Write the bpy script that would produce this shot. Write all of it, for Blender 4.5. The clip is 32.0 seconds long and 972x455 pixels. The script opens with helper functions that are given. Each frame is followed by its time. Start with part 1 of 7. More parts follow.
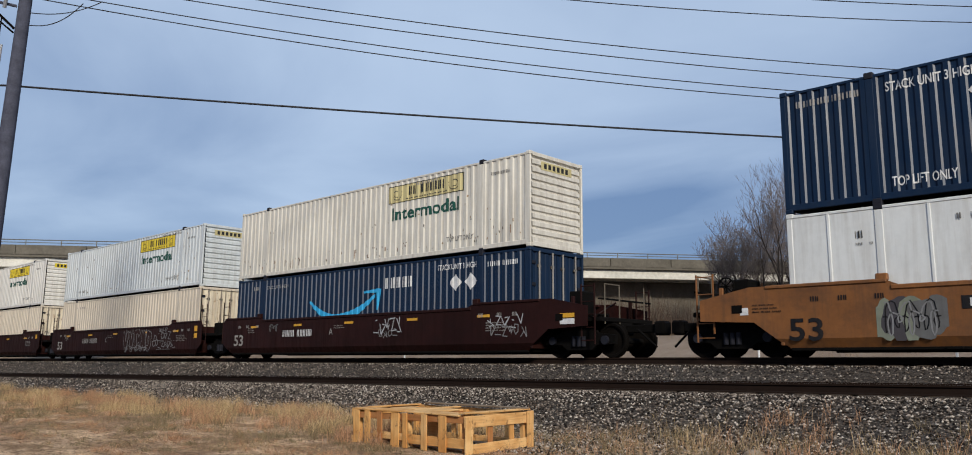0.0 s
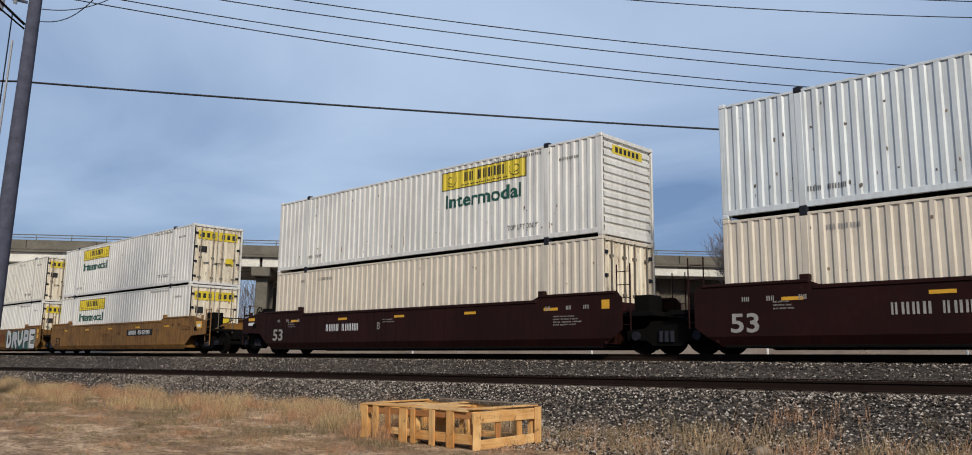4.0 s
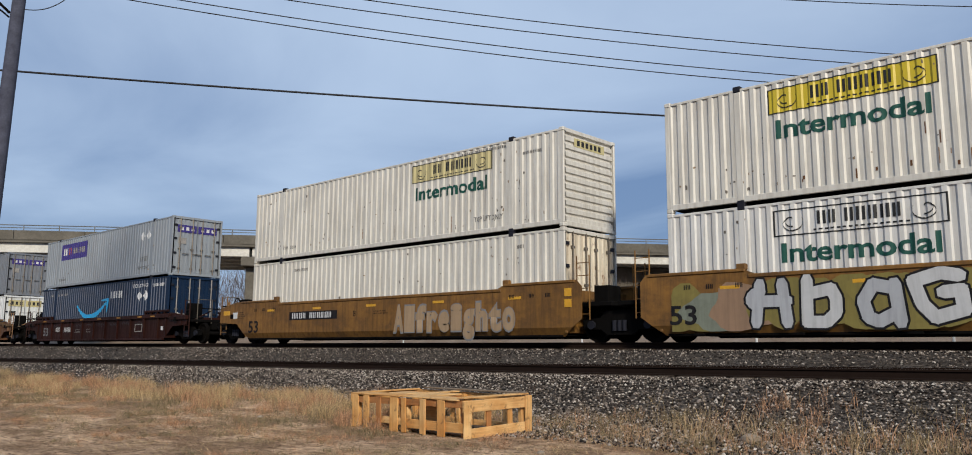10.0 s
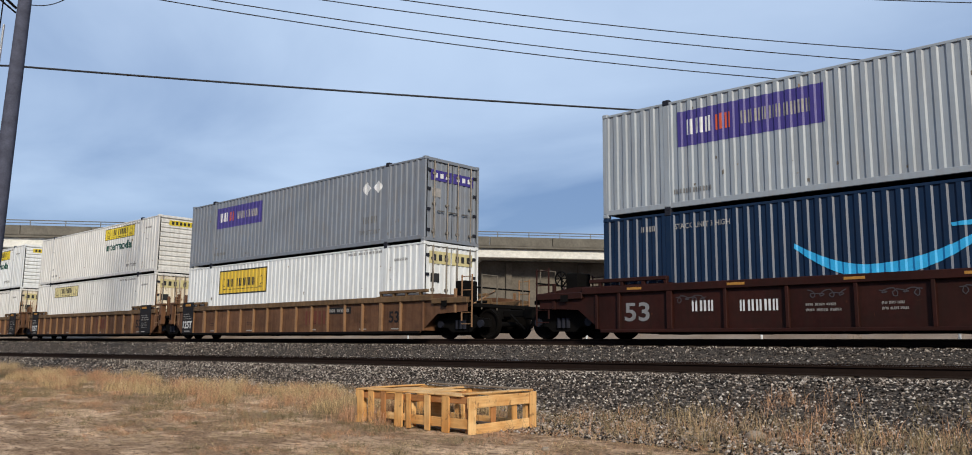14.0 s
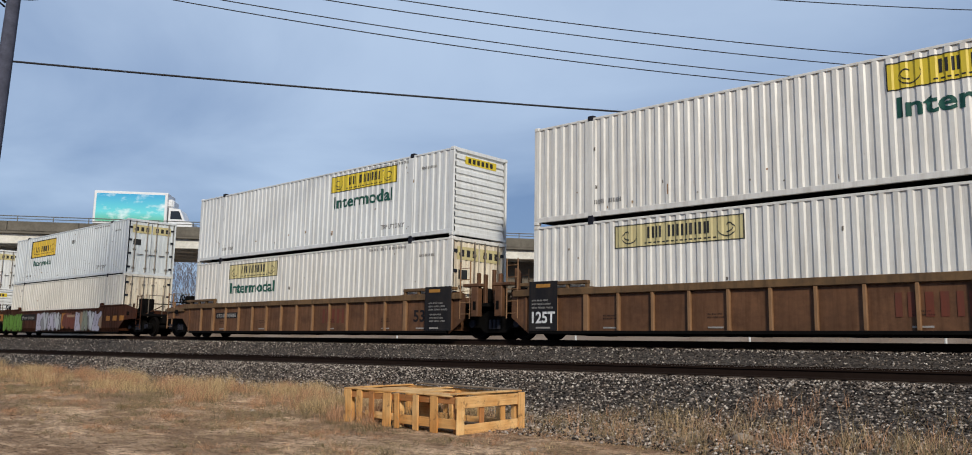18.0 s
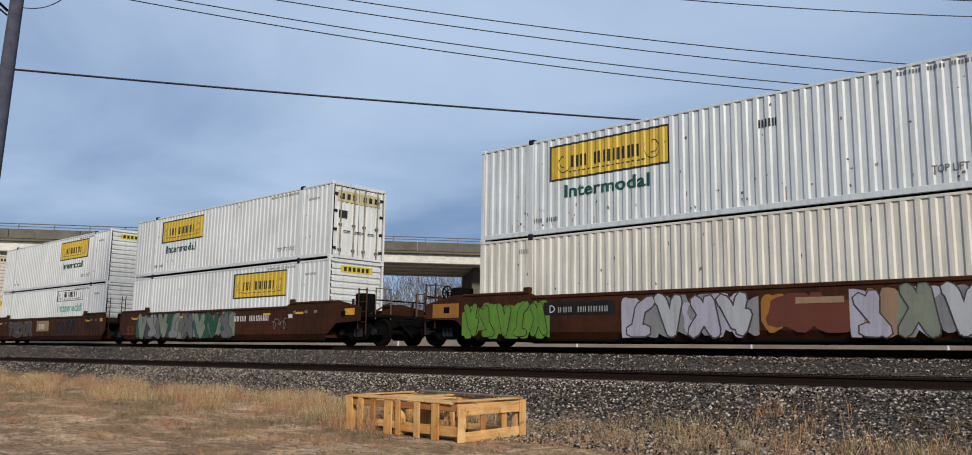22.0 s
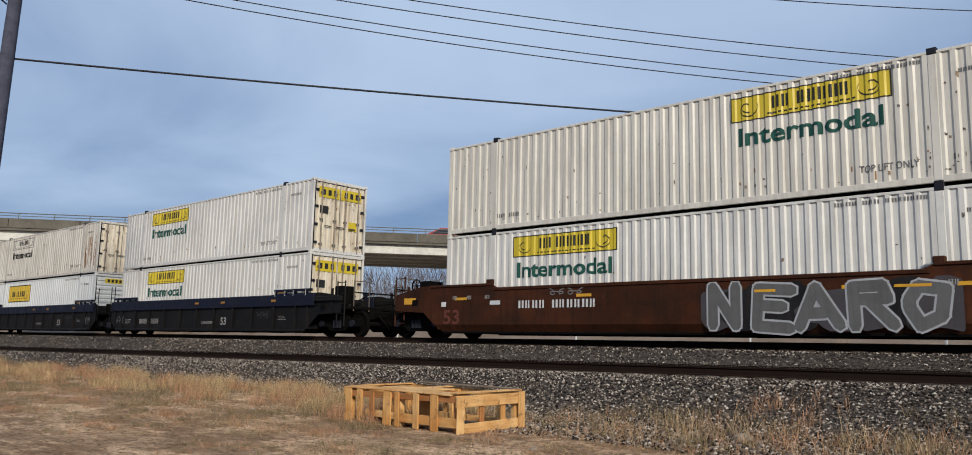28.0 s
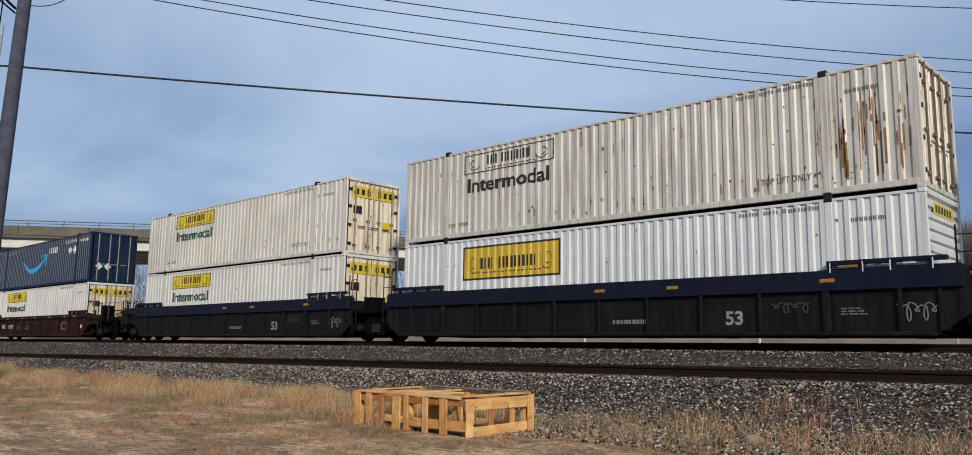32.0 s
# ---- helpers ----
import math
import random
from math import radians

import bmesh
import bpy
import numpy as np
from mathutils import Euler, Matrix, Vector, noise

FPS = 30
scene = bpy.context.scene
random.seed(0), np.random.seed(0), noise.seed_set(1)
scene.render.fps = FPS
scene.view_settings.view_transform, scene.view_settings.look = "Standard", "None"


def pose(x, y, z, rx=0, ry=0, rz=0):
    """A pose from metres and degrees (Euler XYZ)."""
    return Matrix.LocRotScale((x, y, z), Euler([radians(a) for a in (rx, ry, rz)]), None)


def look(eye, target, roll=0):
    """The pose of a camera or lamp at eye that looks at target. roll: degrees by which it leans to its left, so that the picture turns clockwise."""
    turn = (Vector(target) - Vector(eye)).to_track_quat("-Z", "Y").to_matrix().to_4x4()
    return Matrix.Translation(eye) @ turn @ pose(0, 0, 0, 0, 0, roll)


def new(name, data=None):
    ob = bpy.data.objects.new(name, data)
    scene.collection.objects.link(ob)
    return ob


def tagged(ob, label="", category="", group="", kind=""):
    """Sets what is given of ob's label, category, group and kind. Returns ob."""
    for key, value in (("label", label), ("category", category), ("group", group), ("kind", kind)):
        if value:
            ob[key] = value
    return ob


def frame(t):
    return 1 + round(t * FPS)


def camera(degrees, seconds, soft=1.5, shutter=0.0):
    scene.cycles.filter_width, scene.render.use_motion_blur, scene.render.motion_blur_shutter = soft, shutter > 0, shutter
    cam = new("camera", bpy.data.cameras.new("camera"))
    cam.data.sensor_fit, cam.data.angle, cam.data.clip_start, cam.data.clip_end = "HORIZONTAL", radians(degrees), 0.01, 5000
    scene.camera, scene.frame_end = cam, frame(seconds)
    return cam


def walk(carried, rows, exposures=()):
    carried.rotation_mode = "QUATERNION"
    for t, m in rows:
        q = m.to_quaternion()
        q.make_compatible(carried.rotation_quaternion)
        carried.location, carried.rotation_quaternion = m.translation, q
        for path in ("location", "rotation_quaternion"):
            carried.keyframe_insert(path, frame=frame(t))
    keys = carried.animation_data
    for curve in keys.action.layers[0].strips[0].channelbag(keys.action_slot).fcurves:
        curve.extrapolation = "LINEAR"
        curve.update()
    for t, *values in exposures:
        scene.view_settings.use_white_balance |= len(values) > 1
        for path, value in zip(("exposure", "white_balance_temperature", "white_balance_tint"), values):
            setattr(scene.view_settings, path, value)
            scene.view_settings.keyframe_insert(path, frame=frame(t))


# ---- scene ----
# ---------------------------------------------------------------- camera
EYE = Vector((0.0, 0.0, -0.2255))
cam = camera(61.26, 32.0, soft=0.95)
VIEW = [  # seconds, heading from north, tilt, lean
    (0.0, -43.16, 9.52, 0.39),
    (0.5, -43.38, 9.37, 0.60),
    (1.0, -43.50, 9.28, 0.68),
    (1.5, -43.65, 9.18, 0.61),
    (2.0, -43.79, 9.18, 0.64),
    (2.5, -43.82, 9.18, 0.67),
    (3.0, -43.82, 9.20, 0.65),
    (3.5, -43.82, 9.24, 0.60),
    (5.5, -43.10, 9.10, 0.57),
    (6.0, -42.86, 9.06, 0.50),
    (6.5, -42.74, 8.99, 0.44),
    (7.0, -42.68, 8.88, 0.38),
    (7.5, -42.71, 8.76, 0.41),
    (8.0, -42.64, 8.68, 0.42),
    (8.5, -42.64, 8.66, 0.40),
    (9.0, -42.74, 8.63, 0.35),
    (9.5, -42.91, 8.58, 0.37),
    (10.0, -43.04, 8.49, 0.34),
    (10.5, -43.18, 8.35, 0.41),
    (11.0, -43.41, 8.16, 0.41),
    (11.5, -43.63, 7.95, 0.39),
    (12.0, -43.84, 7.90, 0.37),
    (12.5, -43.93, 7.97, 0.56),
    (13.0, -43.92, 8.06, 0.52),
    (13.5, -43.71, 8.13, 0.48),
    (14.0, -43.39, 8.22, 0.53),
    (14.5, -43.11, 8.28, 0.55),
    (16.5, -42.69, 8.13, 0.86),
    (17.0, -42.72, 8.09, 0.94),
    (17.5, -42.70, 8.13, 0.95),
    (18.0, -42.70, 8.26, 1.01),
    (18.5, -42.67, 8.45, 1.08),
    (19.0, -42.65, 8.57, 1.08),
    (19.5, -42.64, 8.60, 0.93),
    (20.0, -42.67, 8.65, 0.92),
    (20.5, -42.66, 8.69, 0.77),
    (21.0, -42.67, 8.72, 0.77),
    (21.5, -42.74, 8.72, 0.93),
    (22.0, -42.78, 8.75, 0.94),
    (22.5, -42.75, 8.81, 0.79),
    (23.0, -42.78, 8.93, 0.90),
    (23.5, -42.85, 8.96, 1.02),
    (24.0, -42.90, 8.87, 1.18),
    (24.5, -42.94, 8.72, 1.22),
    (25.0, -42.97, 8.54, 1.21),
    (25.5, -42.88, 8.36, 1.23),
    (27.5, -42.69, 8.15, 1.29),
    (28.0, -42.76, 8.20, 1.24),
    (28.5, -42.80, 8.25, 1.05),
    (29.0, -42.84, 8.33, 0.98),
    (29.5, -42.97, 8.38, 0.88),
    (30.0, -43.08, 8.43, 0.89),
    (30.5, -43.17, 8.41, 0.91),
    (31.0, -43.23, 8.39, 0.81),
    (31.5, -43.26, 8.38, 0.76),
    (32.0, -43.29, 8.41, 0.79),
]


def view_pose(h, p, lean):
    h, p = radians(h), radians(p)
    way = Vector((math.sin(h) * math.cos(p), math.cos(h) * math.cos(p), math.sin(p)))
    return look(EYE, EYE + way, lean)


walk(cam, [(t, view_pose(h, p, lean)) for t, h, p, lean in VIEW],
     exposures=[(0, 0.06), (12.5, 0.06), (12.9, 0.26), (17.4, 0.26), (17.9, 0.06), (32, 0.06)])

# ---------------------------------------------------------------- light
SUN_AZ, SUN_EL = 124.0, 28.0      # heading from north (+y) towards +x
sun = new("sun", bpy.data.lights.new("sun", "SUN"))
sun.data.energy, sun.data.angle, sun.data.color = 3.55, radians(6.0), (1.0, 0.92, 0.785)
_a, _e = radians(SUN_AZ), radians(SUN_EL)
SUN_WAY = Vector((math.sin(_a) * math.cos(_e), math.cos(_a) * math.cos(_e), math.sin(_e)))
sun.matrix_world = look(SUN_WAY * 200, (0, 0, 0))


def make_world():
    w = bpy.data.worlds.new("sky")
    w.use_nodes = True
    scene.world = w
    nt = w.node_tree
    nt.nodes.clear()
    N, L = nt.nodes.new, nt.links.new
    out, bg = N("ShaderNodeOutputWorld"), N("ShaderNodeBackground")
    sky = N("ShaderNodeTexSky")
    sky.sky_type = "NISHITA"
    sky.sun_disc = False
    sky.sun_elevation, sky.sun_rotation = radians(SUN_EL), radians(SUN_AZ)
    sky.air_density, sky.dust_density, sky.ozone_density = 1.0, 0.6, 2.5
    tc = N("ShaderNodeTexCoord")
    sep = N("ShaderNodeSeparateXYZ")
    L(tc.outputs["Generated"], sep.inputs[0])
    # cloud deck: the view direction met with a flat layer, so clouds flatten towards the horizon
    zc = N("ShaderNodeMath"); zc.operation = "MAXIMUM"; zc.inputs[1].default_value = 0.0
    L(sep.outputs[2], zc.inputs[0])
    za = N("ShaderNodeMath"); za.operation = "ADD"; za.inputs[1].default_value = 0.10
    L(zc.outputs[0], za.inputs[0])
    dv = N("ShaderNodeVectorMath"); dv.operation = "DIVIDE"
    cmb = N("ShaderNodeCombineXYZ")
    for i in range(3):
        L(za.outputs[0], cmb.inputs[i])
    L(tc.outputs["Generated"], dv.inputs[0]); L(cmb.outputs[0], dv.inputs[1])
    mp = N("ShaderNodeMapping")
    mp.inputs["Rotation"].default_value = (0, 0, radians(40))
    mp.inputs["Scale"].default_value = (0.55, 0.8, 0.0)
    L(dv.outputs[0], mp.inputs[0])
    n1 = N("ShaderNodeTexNoise"); n1.inputs["Scale"].default_value = 1.1; n1.inputs["Detail"].default_value = 7; n1.inputs["Roughness"].default_value = 0.5
    n1.inputs["Distortion"].default_value = 0.4
    L(mp.outputs[0], n1.inputs["Vector"])
    # more cloud higher up, thinner grey-blue veil near the horizon
    up = N("ShaderNodeMapRange"); up.inputs["From Min"].default_value = 0.09; up.inputs["From Max"].default_value = 0.37
    up.inputs["To Min"].default_value = -0.11; up.inputs["To Max"].default_value = 0.20
    L(sep.outputs[2], up.inputs["Value"])
    add = N("ShaderNodeMath"); add.operation = "ADD"
    L(n1.outputs["Fac"], add.inputs[0]); L(up.outputs[0], add.inputs[1])
    ramp = N("ShaderNodeValToRGB")
    ramp.color_ramp.elements[0].position, ramp.color_ramp.elements[1].position = 0.30, 0.78
    ramp.color_ramp.elements[0].color, ramp.color_ramp.elements[1].color = (0, 0, 0, 1), (1, 1, 1, 1)
    east = N("ShaderNodeMapRange"); east.inputs["From Min"].default_value = -0.95; east.inputs["From Max"].default_value = -0.15
    east.inputs["To Min"].default_value = 0.06; east.inputs["To Max"].default_value = -0.12
    L(sep.outputs[0], east.inputs["Value"])
    add2 = N("ShaderNodeMath"); add2.operation = "ADD"
    L(add.outputs[0], add2.inputs[0]); L(east.outputs[0], add2.inputs[1])
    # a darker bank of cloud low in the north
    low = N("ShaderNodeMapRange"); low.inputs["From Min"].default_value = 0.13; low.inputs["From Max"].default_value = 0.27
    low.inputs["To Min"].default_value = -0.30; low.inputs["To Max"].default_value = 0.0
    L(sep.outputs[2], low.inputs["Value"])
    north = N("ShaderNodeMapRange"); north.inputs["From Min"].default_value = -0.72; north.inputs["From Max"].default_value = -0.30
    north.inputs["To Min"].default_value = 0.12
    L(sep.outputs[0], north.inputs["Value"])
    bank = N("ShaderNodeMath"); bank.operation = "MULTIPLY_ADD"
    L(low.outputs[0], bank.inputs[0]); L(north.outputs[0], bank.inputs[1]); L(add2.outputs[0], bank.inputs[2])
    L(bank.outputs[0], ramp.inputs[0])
    tint = N("ShaderNodeMixRGB"); tint.blend_type = "MIX"
    tint.inputs[1].default_value, tint.inputs[2].default_value = (1.55, 2.50, 4.55, 1), (5.2, 6.5, 8.5, 1)
    L(ramp.outputs[0], tint.inputs[0])
    mix = N("ShaderNodeMixRGB"); mix.inputs[0].default_value = 0.82   # a nearly closed cloud cover over the clear sky
    L(sky.outputs[0], mix.inputs[1]); L(tint.outputs[0], mix.inputs[2])
    L(mix.outputs[0], bg.inputs[0]); L(bg.outputs[0], out.inputs[0])
    bg.inputs[1].default_value = 0.096


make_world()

# ---------------------------------------------------------------- materials
MATS = {}


def base_mat(name, rough=0.8, metal=0.0):
    m = bpy.data.materials.new(name)
    m.use_nodes = True
    nt = m.node_tree
    b = nt.nodes["Principled BSDF"]
    b.inputs["Roughness"].default_value, b.inputs["Metallic"].default_value = rough, metal
    b.inputs["Specular IOR Level"].default_value = 0.5 if rough < 0.6 else 0.25 if rough < 0.9 else 0.08
    return m, nt, b


def coords(nt, scale=(1, 1, 1), own=True, world=False):
    """Object coordinates (shifted by the object's own random number) or world ones, scaled."""
    N, L = nt.nodes.new, nt.links.new
    mp = N("ShaderNodeMapping")
    mp.inputs["Scale"].default_value = scale
    if world:
        g = N("ShaderNodeNewGeometry")
        L(g.outputs["Position"], mp.inputs[0])
        return mp.outputs[0]
    tc = N("ShaderNodeTexCoord")
    L(tc.outputs["Object"], mp.inputs[0])
    if own:
        oi, mul, cmb = N("ShaderNodeObjectInfo"), N("ShaderNodeMath"), N("ShaderNodeCombineXYZ")
        mul.operation = "MULTIPLY"; mul.inputs[1].default_value = 37.0
        L(oi.outputs["Random"], mul.inputs[0])
        for i in range(3):
            L(mul.outputs[0], cmb.inputs[i])
        L(cmb.outputs[0], mp.inputs["Location"])
    return mp.outputs[0]


def noise_fac(nt, vec, scale, lo, hi, detail=5, rough=0.6):
    n, r = nt.nodes.new("ShaderNodeTexNoise"), nt.nodes.new("ShaderNodeMapRange")
    n.inputs["Scale"].default_value, n.inputs["Detail"].default_value, n.inputs["Roughness"].default_value = scale, detail, rough
    nt.links.new(vec, n.inputs["Vector"])
    r.inputs["From Min"].default_value, r.inputs["From Max"].default_value = lo, hi
    nt.links.new(n.outputs["Fac"], r.inputs["Value"])
    return r.outputs[0]


def mixc(nt, fac, a, b, mode="MIX"):
    m = nt.nodes.new("ShaderNodeMixRGB")
    m.blend_type = mode
    for k, v in ((0, fac), (1, a), (2, b)):
        if isinstance(v, (float, int)):
            m.inputs[k].default_value = v
        elif isinstance(v, tuple):
            m.inputs[k].default_value = (*v[:3], 1)
        else:
            nt.links.new(v, m.inputs[k])
    return m.outputs[0]


def bump(nt, b, height, strength=0.3, dist=0.01):
    n = nt.nodes.new("ShaderNodeBump")
    n.inputs["Strength"].default_value, n.inputs["Distance"].default_value = strength, dist
    nt.links.new(height, n.inputs["Height"])
    nt.links.new(n.outputs[0], b.inputs["Normal"])


def scaled(c, k):
    return tuple(v * k for v in c)


def paint(name, col, dirt=0.35, rust=0.25, rough=0.5, grime=(0.16, 0.12, 0.085), rustc=(0.17, 0.065, 0.025), fade=0.84, blotch=0.66):
    """Weathered vehicle paint: faded patches, vertical dirt streaks, rust spots."""
    if name in MATS:
        return MATS[name]
    m, nt, b = base_mat(name, rough)
    if max(col) < 0.12:             # old dark paint has hardly any gloss left
        b.inputs["Specular IOR Level"].default_value = 0.10
    patch = noise_fac(nt, coords(nt, (0.5, 0.5, 0.5)), 1.0, 0.3, 0.75)
    c = mixc(nt, patch, col, scaled(col, fade))
    fine = noise_fac(nt, coords(nt, (1, 1, 1)), 7.0, 0.35, 0.7, 8, 0.7)
    c = mixc(nt, fine, c, mixc(nt, 1.0, c, (0.5 + 0.5 * fade,) * 3, "MULTIPLY"))
    streak = noise_fac(nt, coords(nt, (4.5, 4.5, 0.35)), 1.6, 0.44, 0.80)
    c = mixc(nt, mixc(nt, 1.0, (dirt,) * 3, streak, "MULTIPLY"), c, grime)
    if max(col) < 0.30:             # rail cars: sooty blotches besides the runs
        soot = noise_fac(nt, coords(nt, (0.8, 0.8, 1.3)), 1.5, 0.47, 0.66, 9, 0.68)
        c = mixc(nt, mixc(nt, 1.0, (0.7 * dirt,) * 3, soot, "MULTIPLY"), c, scaled(grime, 0.8))
    spots = noise_fac(nt, coords(nt, (1.6, 1.6, 0.8)), 3.2, blotch, blotch + 0.08, 8, 0.7)
    c = mixc(nt, mixc(nt, 1.0, (rust,) * 3, spots, "MULTIPLY"), c, rustc)
    nt.links.new(c, b.inputs["Base Color"])
    rr = nt.nodes.new("ShaderNodeMapRange")
    rr.inputs["To Min"].default_value, rr.inputs["To Max"].default_value = rough - 0.1, rough + 0.2
    nt.links.new(streak, rr.inputs["Value"])
    nt.links.new(rr.outputs[0], b.inputs["Roughness"])
    bump(nt, b, patch, 0.15, 0.01)
    MATS[name] = m
    return m


def plain(name, col, rough=0.7, metal=0.0, var=0.25, scale=6.0, bmp=0.2):
    if name in MATS:
        return MATS[name]
    m, nt, b = base_mat(name, rough, metal)
    f = noise_fac(nt, coords(nt, (1, 1, 1)), scale, 0.3, 0.7)
    f2 = noise_fac(nt, coords(nt, (1, 1, 1)), scale * 8, 0.3, 0.7)
    c = mixc(nt, f, col, scaled(col, 1 - var))
    c = mixc(nt, f2, c, mixc(nt, 1.0, c, (0.8, 0.8, 0.8), "MULTIPLY"))
    nt.links.new(c, b.inputs["Base Color"])
    if bmp:
        bump(nt, b, f2, bmp, 0.01)
    MATS[name] = m
    return m


WHITE = paint("white_paint", (0.67, 0.655, 0.615), 0.42, 0.30)
COOL = paint("cool_white_paint", (0.60, 0.64, 0.655), 0.38, 0.2)
FRESH = paint("fresh_white_paint", (0.655, 0.67, 0.665), 0.30, 0.12)
CREAM = paint("cream_paint", (0.62, 0.545, 0.44), 0.45, 0.4)
IVORY = paint("ivory_paint", (0.655, 0.625, 0.555), 0.45, 0.35)
STAINED = paint("rust_stained_paint", (0.60, 0.57, 0.51), 0.75, 0.8)
GREY = paint("grey_paint", (0.27, 0.30, 0.33), 0.3, 0.1)
DGREY = paint("dark_grey_paint", (0.17, 0.19, 0.22), 0.3, 0.1)
# lighter blue that paints the sun's sheen on navy ribs
SUNFLANK = paint("sunlit_rib_flanks", (0.085, 0.105, 0.145), 0.3, 0.05, 0.5)
DOORP = paint("worn_door_paint", (0.73, 0.655, 0.52), 0.85, 0.9, 0.55, (0.20, 0.12, 0.06), (0.16, 0.075, 0.03), blotch=0.58)
NAVY = paint("navy_paint", (0.007, 0.020, 0.050), 0.14, 0.03, 0.5, (0.05, 0.06, 0.075))
MAROON = paint("maroon_paint", (0.027, 0.0075, 0.0062), 0.45, 0.5, 0.65, (0.010, 0.006, 0.005), (0.075, 0.028, 0.014), 0.5)
GOLD = paint("golden_yellow_paint", (0.27, 0.130, 0.030), 0.85, 0.8, 0.6, (0.07, 0.038, 0.02), (0.13, 0.045, 0.015), fade=0.52)
ORANGE = paint("faded_orange_paint", (0.245, 0.098, 0.03), 0.75, 0.7, 0.6, (0.09, 0.045, 0.025), fade=0.6)
RIBBED = paint("rusty_orange_paint", (0.165, 0.078, 0.038), 0.85, 0.9, 0.7, (0.060, 0.027, 0.013), (0.06, 0.024, 0.011), fade=0.45)
STAKEY = paint("worn_orange_stakes", (0.27, 0.150, 0.075), 0.5, 0.5, 0.6, (0.14, 0.07, 0.03), fade=0.7)
CHORDY = paint("dirty_ochre_top", (0.19, 0.110, 0.050), 0.85, 0.8, 0.7, (0.05, 0.032, 0.02), fade=0.5)
BROWN = paint("brown_red_paint", (0.080, 0.026, 0.011), 0.85, 0.7, 0.65, (0.020, 0.012, 0.008), fade=0.40)
FECRED = paint("dark_red_paint", (0.038, 0.0115, 0.0085), 0.65, 0.7, 0.6, (0.018, 0.010, 0.008), (0.09, 0.03, 0.014), fade=0.45)
COAL = paint("coal_black_paint", (0.0065, 0.0065, 0.0072), 0.5, 0.3, 0.6, (0.028, 0.024, 0.021))
BLUE = paint("dark_blue_paint", (0.006, 0.009, 0.023), 0.45, 0.3, 0.5, (0.025, 0.024, 0.026))
BLACK = plain("grimy_black_steel", (0.0045, 0.004, 0.0038), 0.95, 0.0)
STEEL = plain("worn_steel", (0.22, 0.19, 0.16), 0.5, 0.8)
RAIL = plain("rusty_rail_steel", (0.020, 0.012, 0.009), 0.9, 0.0)
SHINE = plain("polished_rail_head", (0.35, 0.33, 0.31), 0.35, 0.9)
CASTING = plain("dark_casting_steel", (0.016, 0.017, 0.026), 0.7, 0.2)
YELLOW = paint("yellow_print", (0.62, 0.47, 0.02), 0.25, 0.05, 0.5)
DARKYEL = paint("deep_yellow_print", (0.60, 0.40, 0.03), 0.3, 0.05, 0.5)
INK = plain("black_print", (0.025, 0.025, 0.025), 0.6, 0, 0.2)
FAINT = plain("worn_grey_print", (0.20, 0.195, 0.19), 0.7, 0, 0.5)
GREEN = plain("dark_green_print", (0.015, 0.085, 0.065), 0.6, 0, 0.25)
PURPLE = plain("purple_print", (0.045, 0.03, 0.20), 0.5, 0, 0.2)
REDP = plain("red_print", (0.65, 0.10, 0.03), 0.5, 0, 0.2)
SKYBLUE = plain("bright_blue_print", (0.02, 0.36, 0.68), 0.5, 0, 0.15)
PALE = plain("white_print", (0.70, 0.70, 0.70), 0.6, 0, 0.25)
DULL = plain("faded_white_print", (0.34, 0.32, 0.30), 0.7, 0, 0.35)
REFLECT = plain("yellow_reflector", (0.70, 0.36, 0.02), 0.4, 0, 0.2)
OCHRE = plain("dull_orange_mark", (0.42, 0.20, 0.04), 0.6, 0, 0.3)

# ---------------------------------------------------------------- mesh helpers
MESH = {}


def mesh_of(name, verts, faces, material, smooth=False):
    me = bpy.data.meshes.new(name)
    me.from_pydata([tuple(v) for v in verts], [], [tuple(f) for f in faces])
    me.materials.append(material)
    if smooth:
        me.polygons.foreach_set("use_smooth", [True] * len(me.polygons))
    me.update()
    return me


def part_me(name, me, parent=None, m=None, label=""):
    ob = new(name, me)
    if parent is not None:
        ob.parent = parent
    if m is not None:
        ob.matrix_basis = m
    if label:
        tagged(ob, label)
    return ob


def boxv(x0, x1, y0, y1, z0, z1):
    v = [(x, y, z) for z in (z0, z1) for y in (y0, y1) for x in (x0, x1)]
    f = [(0, 2, 3, 1), (4, 5, 7, 6), (0, 1, 5, 4), (1, 3, 7, 5), (3, 2, 6, 7), (2, 0, 4, 6)]
    return v, f


def bevelled(dx, dy, dz, r, material, name="box"):
    """A box of that size about its centre with rounded edges, kept for reuse."""
    key = ("bev", round(dx, 3), round(dy, 3), round(dz, 3), round(r, 3), material.name)
    if key not in MESH:
        bm = bmesh.new()
        bmesh.ops.create_cube(bm, size=1.0)
        for v in bm.verts:
            v.co = Vector((v.co.x * dx, v.co.y * dy, v.co.z * dz))
        if r > 0:
            bmesh.ops.bevel(bm, geom=bm.edges[:], offset=min(r, 0.45 * min(dx, dy, dz)), segments=1, affect="EDGES")
        me = bpy.data.meshes.new(name)
        bm.to_mesh(me); bm.free()
        me.materials.append(material)
        MESH[key] = me
    return MESH[key]


